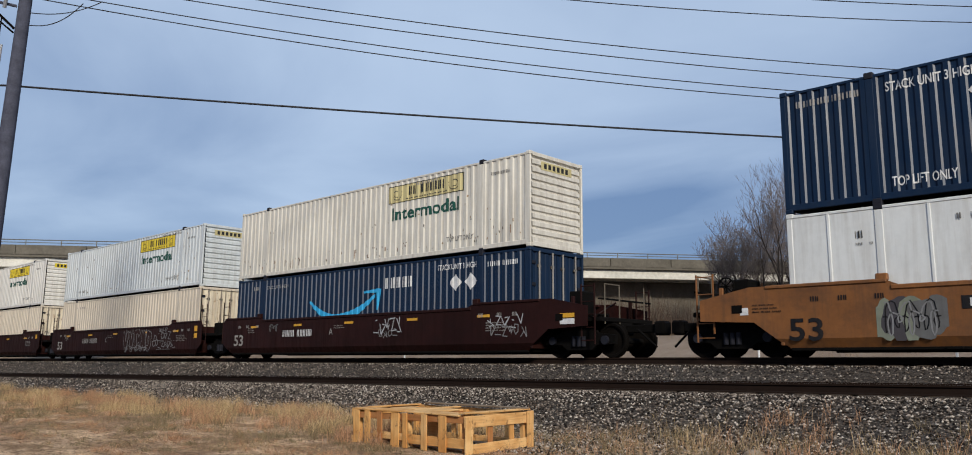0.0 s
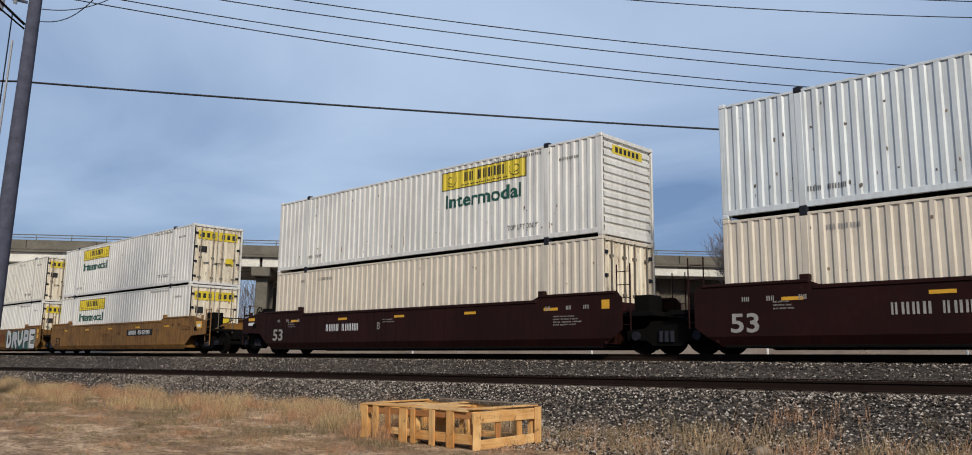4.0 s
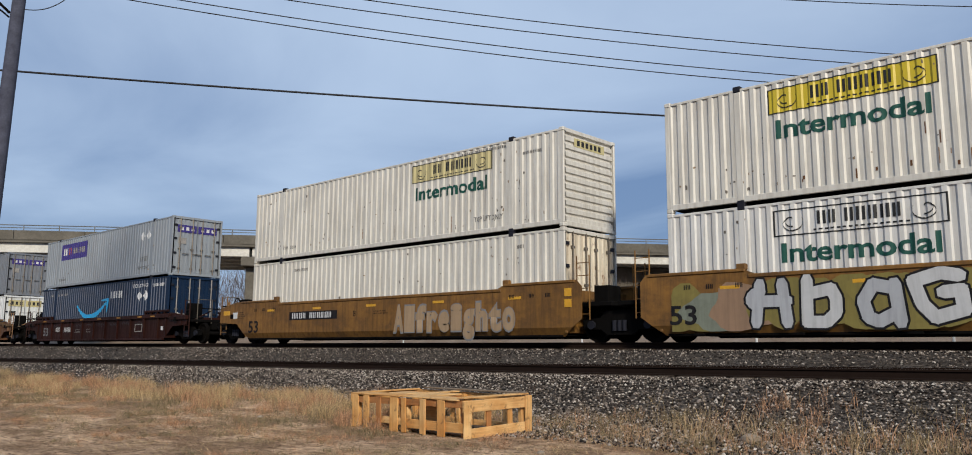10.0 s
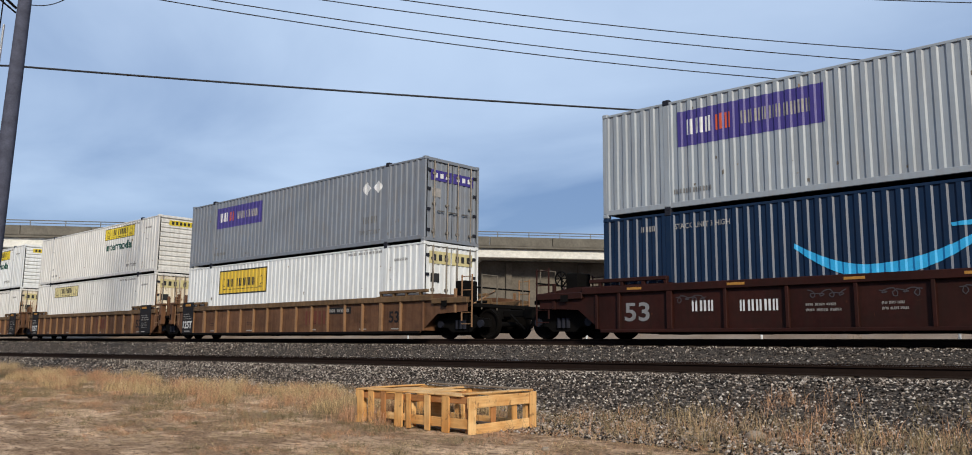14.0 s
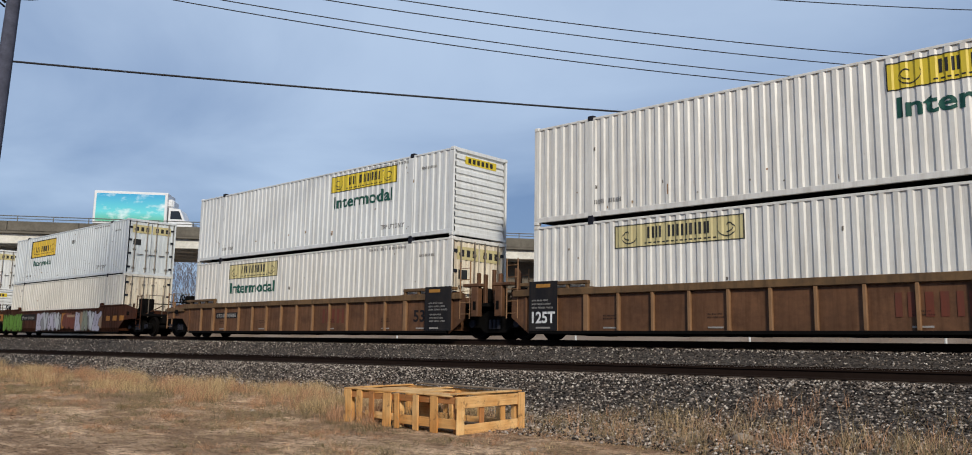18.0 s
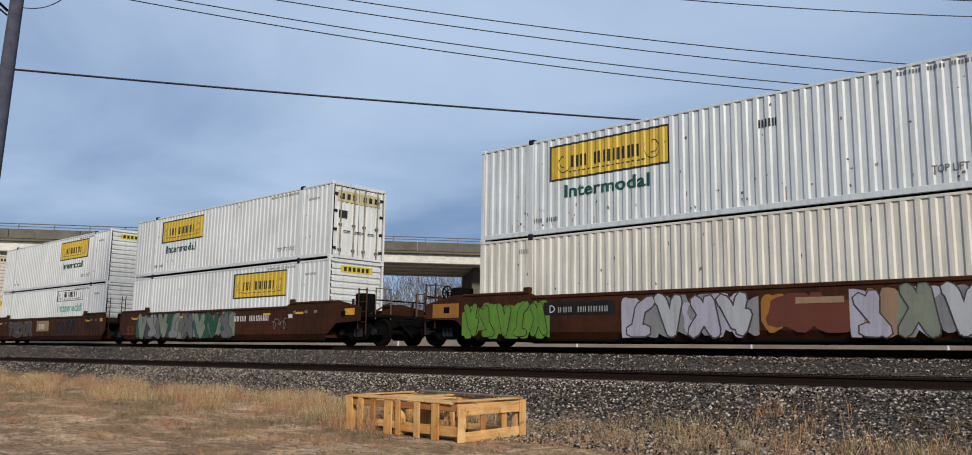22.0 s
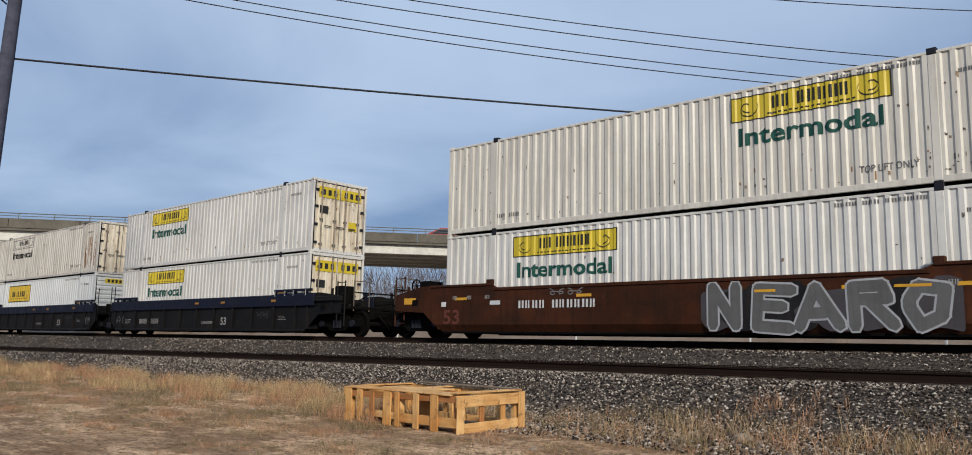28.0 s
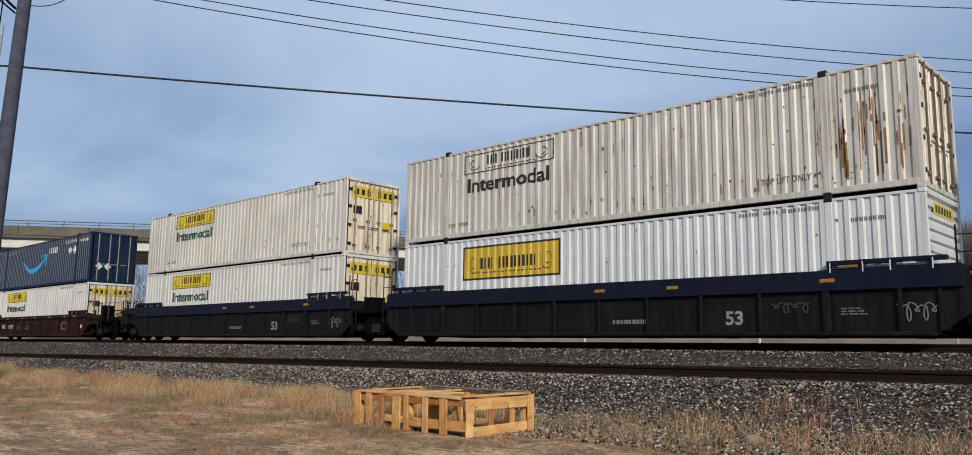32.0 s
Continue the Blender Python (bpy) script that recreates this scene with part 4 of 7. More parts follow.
W_, C_, F_ = "white corrugated container with a yellow logo panel", "cream corrugated container without a logo", "white container with a black-bordered yellow logo panel"
BOX = [  # (car, upper), (car, lower): colour, end, label, logo, word, extras, end logo
    (0, NAVY, "door", "navy blue corrugated container with white lettering", None, None, (("text", "TOP LIFT ONLY", -5.75, 0.34, 0.20, 1.25, PALE), ("text", "STACK UNIT 3 HIGH", -5.75, 2.42, 0.2, 1.75, PALE), ("diamond", -3.9, 2.1, 0.3, PALE), ("bars", -7.7, 2.45, 1.45, 0.15, 9, DULL)), None,
        FRESH, "door", "plain white smooth-sided container with small black lettering", None, None, (("bars", -6.66, 2.2, 0.42, 0.16, 3, INK), ("bars", -6.72, 2.05, 0.52, 0.05, 8, FAINT), ("bars", -4.6, 2.4, 0.8, 0.12, 7, FAINT)), None),
    (1, IVORY, "panel", "ivory weathered container with faded yellow logo panel", ("faded", B), NEWW(GREEN), WORN + streaks(5, -5.5, 3.0, 22, 0.26, 0.62, 0.05, RUSTM), "faded",
        NAVY, "door", "navy container with a bright blue curved arrow", None, None, SMILE, None),
    (2, COOL, "panel", W_ + " and green word", ("yellow", B), NEWW(GREEN), SMALL, "faded", CREAM, "door", C_, None, None, (("bars", -5.6, 2.4, 0.8, 0.12, 6, DULL),), None),
    (3, WHITE, "panel", W_ + " and green word", ("yellow", B), NEWW(GREEN), SMALL, "yellow", CREAM, "door", C_, None, None, (("bars", -6.4, 2.4, 0.4, 0.11, 4, FAINT), ("bars", -5.2, 2.42, 0.9, 0.11, 9, FAINT)), None),
    (4, WHITE, "door", W_ + " near its tail", ("yellow", A), NEWW(GREEN), SMALL, "yellow", WHITE, "door", W_ + " near its tail", ("yellow", A), NEWW(GREEN), SMALL, "yellow"),
    (5, IVORY, "door", W_ + " and dark stains", ("yellow", A), NEWW(GREEN), WORN + streaks(6, -2, 7.5, 16, 0.5, 1.3, 0.035, RUSTM) + streaks(7, -5, 6, 16, 0.25, 0.5, 0.06, RUSTM), "yellow", WHITE, "door", "white container with an outlined logo and dark word", ("outline", A), NEWW(GREEN), SMALL, "yellow"),
    (6, IVORY, "panel", "ivory container with a faded yellow logo panel", ("faded", B), NEWW(GREEN), SMALL, "faded", IVORY, "door", "ivory corrugated container without a logo", None, None, (("bars", -5.2, 2.4, 1.0, 0.11, 9, FAINT), ("bars", 6.3, 2.4, 0.3, 0.11, 3, FAINT)), None),
    (7, GREY, "door", "light grey corrugated container with a purple logo panel", None, None, FEDX, "purple", NAVY, "door", "navy container with a bright blue curved arrow", None, None, SMILE, None),
    (8, DGREY, "door", "dark grey corrugated container with a purple logo panel", None, None, FEDX, "purple", FRESH, "door", F_, ("bordered", -5.25), None, SMALL[2:], "faded"),
    (9, WHITE, "panel", W_ + " and green word", ("yellow", B), NEWW(GREEN), SMALL, "yellow", WHITE, "door", "white container with a faded yellow logo panel", ("faded", A), None, SMALL[2:], "faded"),
    (10, FRESH, "panel", W_ + " and green word", ("yellow", B), NEWW(GREEN), SMALL, "yellow", WHITE, "door", "white container with a faded logo panel and rusty doors", ("faded", A), NEWW(GREEN), SMALL, "faded"),
    (11, COOL, "door", F_ + " and small green word", ("bordered", -5.33), BORW(GREEN), SMALL + (("bars", 0.9, 2.05, 0.5, 0.2, 3, INK),), "faded", IVORY, "door", "ivory corrugated container without a logo", None, None, (("bars", -6.5, 2.4, 0.4, 0.14, 3, DULL),), None),
    (12, FRESH, "door", F_ + " and small green word", ("bordered", -5.33), BORW(GREEN), SMALL, "faded", FRESH, "panel", F_, ("bordered", 1.5), None, SMALL[2:], "yellow"),
    (13, FRESH, "panel", F_ + " and small green word", ("bordered", 1.38), BORW(GREEN), SMALL, "yellow", FRESH, "panel", "white container with an outlined logo and pale green word", ("outline", 1.45), NEWW(PALEG), SMALL[2:], None),
    (14, IVORY, "panel", W_ + " and green word", ("yellow", B), NEWW(GREEN), SMALL, "faded", WHITE, "door", W_ + " near its tail", ("yellow", A), NEWW(GREEN), SMALL, "yellow"),
    (15, WHITE, "door", W_ + " near its tail", ("yellow", A), NEWW(GREEN), SMALL, "yellow", WHITE, "door", W_ + " near its tail", ("yellow", A), NEWW(GREEN), SMALL, "yellow"),
    (16, STAINED, "door", "rust-stained white container with an outlined logo", ("outline", A), NEWW(INK), SMALL + streaks(3, 5.9, 7.9, 26, 0.30, 1.7, 0.055, RUSTL) + streaks(4, -3, 5.5, 18, 0.3, 0.7, 0.045, RUSTL) + streaks(33, 5.8, 7.9, 26, 0.5, 2.3, 0.032, RUSTL) + streaks(34, -7.6, 5.4, 22, 1.6, 2.7, 0.025, RUSTL), None, FRESH, "panel", F_, ("bordered", -5.25), None, SMALL[2:], "yellow"),
    (17, IVORY, "door", W_ + " near its tail", ("yellow", A), NEWW(GREEN), SMALL, "yellow", WHITE, "door", W_ + " near its tail", ("yellow", A), NEWW(GREEN), SMALL, "yellow"),
    (18, NAVY, "door", "navy container with a bright blue curved arrow", None, None, SMILE, None, WHITE, "door", W_ + " near its tail", ("yellow", A), NEWW(GREEN), SMALL, "yellow"),
]

for spec in BOX:
    i = spec[0]
    up, low = spec[1:8], spec[8:15]
    for z, (colour, end, label, logo, word, extras, endlogo) in ((Z_TOP, up), (Z_LOW, low)):
        if colour in (WHITE, IVORY, FRESH, COOL, CREAM):
            extras = extras + streaks(100 + 2 * i + (z > 1), -7.6, 7.6, 5, 0.22, 0.75, 0.035, RUSTL)
        c = container("container", colour, end, label, logo=logo, word=word, extras=extras, endlogo=endlogo, smooth=(i == 0 and z < 1))
        if colour is not NAVY:
            worn = colour in (IVORY, STAINED, COOL)
            scuff_marks(c, 300 + 2 * i + (z > 1), 40 if worn else 12, SOOT)
            scuff_marks(c, 400 + 2 * i + (z > 1), 40 if worn else 16, BROWNM)
        join_train(c, MID[i], z + DROP.get(i, 0.0) * (1.0 if z > 1 else 0.5))

CARS = [  # colour, ribbed, front, rear, label, top, trim
    (ORANGE, False, "c", "c", "faded orange smooth-sided well car with a grey scribble", 1.46, None),
    (MAROON, False, "c", "a", "dark maroon smooth-sided well car with white scribbles", 1.50, None),
    (MAROON, False, "a", "a", "dark maroon well car with large white outline scribbles", 1.50, None),
    (MAROON, False, "a", "c", "dark maroon smooth-sided well car with white lettering", 1.50, None),
    (GOLD, False, "c", "a", "golden yellow smooth-sided well car with a black number plate", 1.55, None),
    (GOLD, False, "a", "a", "golden yellow well car covered with silver and white spray letters", 1.55, None),
    (GOLD, False, "a", "c", "golden yellow well car with faded white spray letters", 1.55, None),
    (FECRED, True, "c", "c", "dark red ribbed well car with white lettering", 1.37, None),
    (RIBBED, True, "c", "a", "rusty orange ribbed well car", 1.40, None),
    (RIBBED, True, "a", "a", "rusty orange ribbed well car with black notice plates", 1.40, None),
    (RIBBED, True, "a", "c", "rusty orange ribbed well car with black notice plate", 1.40, None),
    (BROWN, False, "c", "c", "brown well car with green and lilac spray letters", 1.42, None),
    (BROWN, False, "c", "a", "brown well car covered with green and grey spray letters", 1.45, None),
    (BROWN, False, "a", "a", "brown well car with white and dark blue spray letters", 1.45, None),
    (BROWN, False, "a", "c", "brown well car with large grey spray letters", 1.48, None),
    (COAL, True, "c", "a", "black ribbed well car with a dark blue top rail", 1.56, BLUE),
    (COAL, True, "a", "a", "black ribbed well car with a dark blue top rail", 1.56, BLUE),
    (COAL, True, "a", "c", "black ribbed well car with a dark blue top rail", 1.56, BLUE),
    (FECRED, True, "c", "c", "dark red ribbed well car", 1.40, None),
]
WELLS = []
for i, (colour, ribbed, front, rear, label, top, trim) in enumerate(CARS):
    w = well_car("well_car", colour, ribbed, front, rear, label, top, trim, frame_mat=STAKEY if colour is RIBBED else None)
    WELLS.append(w)
    join_train(w, MID[i])
    places = []
    places.append(MID[i] + HL + 1.55 if front == "c" else None)
    places.append(MID[i] - HL - 1.55 if rear == "c" else (MID[i] - HL + MID[i + 1] + HL) / 2)
    for x in places:
        if x is not None:
            k, sets = rail_truck("rail_truck")
            join_train(k, x)
            ROLLING += [(ax, ox, r, x) for ax, ox, r in sets]

# ---------------------------------------------------------------- ground
def smooth01(u):
    u = min(1.0, max(0.0, u))
    return u * u * (3 - 2 * u)


def near_rail_z(x):
    return -0.45 + 0.0072 * max(-60.0, min(15.0, x))


def ground_z(x, y):
    yard = -1.4 + 0.03 * (max(y, -40) - 8.4) + 0.05 * noise.noise((x * 0.25, y * 0.25, 0)) + 0.02 * noise.noise((x * 1.1, y * 1.1, 3))
    bed = near_rail_z(x) - 0.20
    z = yard + (bed - yard) * smooth01((y - 11.2) / 1.9)
    z = z + (-0.215 - z) * smooth01((y - 16.3) / 1.5)
    z = z + (-0.55 - z) * smooth01((y - 21.6) / 1.6)
    far = 1.15 + 0.12 * noise.noise((x * 0.12, y * 0.12, 7))
    z = z + (far - z) * smooth01((y - 27.0) / 7.0)
    return z


def grid_axis(lo, hi, fine_lo, fine_hi, step, coarse):
    out, x = [], fine_lo
    while x <= fine_hi:
        out.append(x); x += step
    k, x = coarse, fine_hi
    while x < hi:
        x += k; k *= 1.35; out.append(min(x, hi))
    k, x = coarse, fine_lo
    while x > lo:
        x -= k; k *= 1.35; out.insert(0, max(x, lo))
    return out


def ground_material():
    m, nt, b = base_mat("ground_mix", 0.95)
    N, L = nt.nodes.new, nt.links.new
    pos = coords(nt, (1, 1, 1), world=True)
    sep = N("ShaderNodeSeparateXYZ"); L(pos, sep.inputs[0])
    # dry earth with pebbles and straw-coloured litter
    n1 = noise_fac(nt, coords(nt, (0.7, 1.3, 1), world=True), 1.1, 0.42, 0.58, 9, 0.70)
    n2 = noise_fac(nt, coords(nt, (1, 1.8, 1), world=True), 5.5, 0.46, 0.62, 8, 0.75)
    n3 = noise_fac(nt, coords(nt, (1, 2.2, 1), world=True), 38.0, 0.42, 0.62, 4, 0.7)
    n0 = noise_fac(nt, coords(nt, (0.5, 1.5, 1), world=True), 0.75, 0.44, 0.60, 6, 0.65)
    earth = mixc(nt, n1, (0.23, 0.132, 0.072), (0.80, 0.55, 0.35))
    earth = mixc(nt, mixc(nt, 1.0, (0.8,) * 3, n0, "MULTIPLY"), earth, (0.22, 0.135, 0.075))
    earth = mixc(nt, mixc(nt, 1.0, (0.75,) * 3, n2, "MULTIPLY"), earth, (0.15, 0.085, 0.045))
    n4 = noise_fac(nt, coords(nt, (1, 1.6, 1), world=True), 9.0, 0.54, 0.64, 5, 0.6)
    earth = mixc(nt, mixc(nt, 1.0, (0.35,) * 3, n3, "MULTIPLY"), earth, (0.58, 0.41, 0.27))
    earth = mixc(nt, mixc(nt, 1.0, (0.80,) * 3, n4, "MULTIPLY"), earth, (0.085, 0.050, 0.027))
    # crushed stone
    vo = N("ShaderNodeTexVoronoi"); vo.inputs["Scale"].default_value = 27.0
    L(pos, vo.inputs["Vector"])
    hs = N("ShaderNodeSeparateColor"); L(vo.outputs["Color"], hs.inputs[0])
    st = mixc(nt, hs.outputs[0], (0.018, 0.015, 0.013), (0.21, 0.18, 0.155))
    st = mixc(nt, noise_fac(nt, pos, 0.8, 0.35, 0.7), st, mixc(nt, 1.0, st, (0.75, 0.68, 0.62), "MULTIPLY"))
    # shade in the gaps between stones, put into the colour
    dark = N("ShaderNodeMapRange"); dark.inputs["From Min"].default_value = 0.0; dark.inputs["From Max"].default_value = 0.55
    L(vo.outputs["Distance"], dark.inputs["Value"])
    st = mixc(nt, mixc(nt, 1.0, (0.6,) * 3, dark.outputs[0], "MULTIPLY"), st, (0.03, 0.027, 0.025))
    # pale bank behind the tracks
    bank = mixc(nt, noise_fac(nt, pos, 0.35, 0.35, 0.7, 7), (0.20, 0.145, 0.105), (0.31, 0.25, 0.20))
    wob = N("ShaderNodeMath"); wob.operation = "MULTIPLY_ADD"; wob.inputs[1].default_value = 1.5; wob.inputs[2].default_value = -0.75
    L(noise_fac(nt, pos, 0.45, 0.2, 0.8, 6), wob.inputs[0])
    yy = N("ShaderNodeMath"); yy.operation = "ADD"
    L(sep.outputs[1], yy.inputs[0]); L(wob.outputs[0], yy.inputs[1])
    nearer = N("ShaderNodeMapRange"); nearer.inputs["From Min"].default_value = -8.0; nearer.inputs["From Max"].default_value = -3.0; nearer.inputs["To Max"].default_value = 1.3
    L(sep.outputs[0], nearer.inputs["Value"])
    yx = N("ShaderNodeMath"); yx.operation = "ADD"
    L(yy.outputs[0], yx.inputs[0]); L(nearer.outputs[0], yx.inputs[1])
    e1 = N("ShaderNodeMapRange"); e1.inputs["From Min"].default_value = 10.7; e1.inputs["From Max"].default_value = 11.5
    L(yx.outputs[0], e1.inputs["Value"])
    e2 = N("ShaderNodeMapRange"); e2.inputs["From Min"].default_value = 23.5; e2.inputs["From Max"].default_value = 26.0
    L(yy.outputs[0], e2.inputs["Value"])
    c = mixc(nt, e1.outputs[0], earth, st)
    c = mixc(nt, e2.outputs[0], c, bank)
    L(c, b.inputs["Base Color"])
    h = N("ShaderNodeMath"); h.operation = "MULTIPLY_ADD"; h.inputs[1].default_value = -1.0
    L(vo.outputs["Distance"], h.inputs[0]); L(n2, h.inputs[2])
    bump(nt, b, h.outputs[0], 0.7, 0.03)
    return m


GROUND = ground_material()


def build_ground():
    xs = grid_axis(-700, 700, -72, 14, 0.55, 1.2)
    ys = grid_axis(-60, 900, 2.5, 36, 0.30, 1.0)
    v = [(x, y, ground_z(x, y)) for y in ys for x in xs]
    n = len(xs)
    f = [(j * n + i, j * n + i + 1, (j + 1) * n + i + 1, (j + 1) * n + i) for j in range(len(ys) - 1) for i in range(n - 1)]
    g = new("ground", mesh_of("ground", v, f, GROUND, True))
    tagged(g, "dry bare earth rising to grey crushed-stone track beds", "ground", kind="structure")


build_ground()


def stones():
    """Loose ballast lying on the beds, joined."""
    rng = np.random.default_rng(5)
    base = np.array([(1, 0, 0), (-1, 0, 0), (0, 1, 0), (0, -1, 0), (0, 0, 1), (0, 0, -1)], float)
    fac = np.array([(4, 0, 2), (4, 2, 1), (4, 1, 3), (4, 3, 0), (5, 2, 0), (5, 1, 2), (5, 3, 1), (5, 0, 3)])
    pts = []
    for lo, hi, x0, x1, n in ((10.9, 13.5, -30, 3, 52000), (15.9, 18.3, -36, 1, 20000), (8.6, 11.0, -9, 1, 9000), (10.9, 13.4, -62, -30, 7000), (15.9, 18.3, -66, -36, 5000)):
        u = rng.random((n, 2))
        pts.append(np.stack([x0 + u[:, 0] * (x1 - x0), lo + u[:, 1] * (hi - lo)], 1))
    pts = np.concatenate(pts)
    V, F = [], []
    for k, (x, y) in enumerate(pts):
        s = 0.011 + 0.020 * rng.random() ** 1.3 if x > -30 else rng.uniform(0.018, 0.038)
        j = base * s * rng.uniform(0.7, 1.3, (6, 1)) * np.array([1, 1, 0.75])
        a = rng.uniform(0, 6.28)
        ca, sa = math.cos(a), math.sin(a)
        j = np.stack([j[:, 0] * ca - j[:, 1] * sa, j[:, 0] * sa + j[:, 1] * ca, j[:, 2]], 1)
        V.append(j + np.array([x, y, ground_z(x, y) + 0.35 * s]))
        F.append(fac + 6 * k)
    m, nt, b = base_mat("crushed_stone", 0.95)
    g = nt.nodes.new("ShaderNodeNewGeometry")
    r = nt.nodes.new("ShaderNodeValToRGB")
    el = r.color_ramp.elements
    el[0].color, el[1].color = (0.012, 0.010, 0.009, 1), (0.60, 0.54, 0.47, 1)
    for at, col in ((0.26, (0.03, 0.025, 0.022, 1)), (0.52, (0.108, 0.086, 0.071, 1)), (0.80, (0.30, 0.25, 0.21, 1))):
        el.new(at).color = col
    nt.links.new(g.outputs["Random Per Island"], r.inputs[0])
    c = mixc(nt, noise_fac(nt, coords(nt, world=True), 40.0, 0.3, 0.7), r.outputs[0], mixc(nt, 1.0, r.outputs[0], (0.7, 0.68, 0.66), "MULTIPLY"))
    nt.links.new(c, b.inputs["Base Color"])
    me = mesh_of("ballast", np.concatenate(V), np.concatenate(F), m)
    tagged(new("ballast", me), "loose grey crushed stone along the tracks", "ballast", kind="stuff")


stones()

# ---------------------------------------------------------------- tracks
TIE = plain("weathered_tie_wood", (0.06, 0.045, 0.034), 0.9, 0, 0.4, 12)


def rail_mesh(x0, x1, z0, z1, key):
    """A rail of I section, top at z = 0 at both given heights."""
    prof = [(-0.036, 0), (0.036, 0), (0.036, -0.035), (0.01, -0.05), (0.01, -0.14), (0.07, -0.155), (0.07, -0.17), (-0.07, -0.17), (-0.07, -0.155), (-0.01, -0.14), (-0.01, -0.05), (-0.036, -0.035)]
    n = len(prof)
    v = [(x0, y, z0 + z) for y, z in prof] + [(x1, y, z1 + z) for y, z in prof]
    f = [(i, (i + 1) % n, n + (i + 1) % n, n + i) for i in range(n)] + [tuple(range(n - 1, -1, -1)), tuple(range(n, 2 * n))]
    me = mesh_of("rail", v, f, RAIL)
    me.materials.append(SHINE)
    me.polygons[0].material_index = 1
    return me


def track(name, y, zf, x0, x1, label):
    t = tagged(empty(name), label, "railway track", kind="structure")
    for s in (-1, 1):
        for a, b in ((x0, -60), (-60, 15), (15, x1)):
            part_me("rail", rail_mesh(a, b, zf(a), zf(b), 0), t, pose(0, y + s * 0.7535, 0))
    tie = bevelled(0.22, 2.6, 0.17, 0.012, TIE, "tie")
    x, k = -66.0, 0
    rng = random.Random(4)
    while x < 6:
        part_me("tie", tie, t, pose(x, y + rng.uniform(-.04, .04), zf(x) - 0.255, 0, 0, rng.uniform(-1.5, 1.5)))
        x += 0.53; k += 1
    return t


track("track_main", TRACK_Y, lambda x: 0.0, -500, 500, "main track with brown rails and dark wooden ties")
track("track_near", 14.75, near_rail_z, -500, 500, "second track with rusty rails, empty")

# ---------------------------------------------------------------- crate
def wood_material(name, col):
    """Three materials, with the grain along x, y or z."""
    out = []
    for ax in range(3):
        m, nt, b = base_mat(name + "_" + "xyz"[ax], 0.8)
        sc = [16.0, 16.0, 16.0]
        sc[ax] = 0.9
        g = noise_fac(nt, coords(nt, tuple(sc)), 2.2, 0.34, 0.66, 7, 0.65)
        p = noise_fac(nt, coords(nt, (1, 1, 1)), 3.0, 0.38, 0.68)
        k = noise_fac(nt, coords(nt, (1, 1, 1)), 9.0, 0.60, 0.68, 3)
        c = mixc(nt, g, col, scaled(col, 0.70))
        c = mixc(nt, p, c, mixc(nt, 1.0, c, (0.80, 0.66, 0.50), "MULTIPLY"))
        c = mixc(nt, mixc(nt, 1.0, (0.55,) * 3, k, "MULTIPLY"), c, (0.10, 0.055, 0.03))
        oi = nt.nodes.new("ShaderNodeObjectInfo")
        c = mixc(nt, oi.outputs["Random"], c, mixc(nt, 1.0, c, (0.86, 0.80, 0.74), "MULTIPLY"))
        nt.links.new(c, b.inputs["Base Color"])
        bump(nt, b, g, 0.35, 0.004)
        out.append(m)
    return out


PINE, PINE2 = wood_material("pine_board", (0.74, 0.42, 0.155)), wood_material("pale_pine_board", (0.82, 0.53, 0.24))

PINE3 = wood_material("reddish_pine_board", (0.46, 0.215, 0.08))


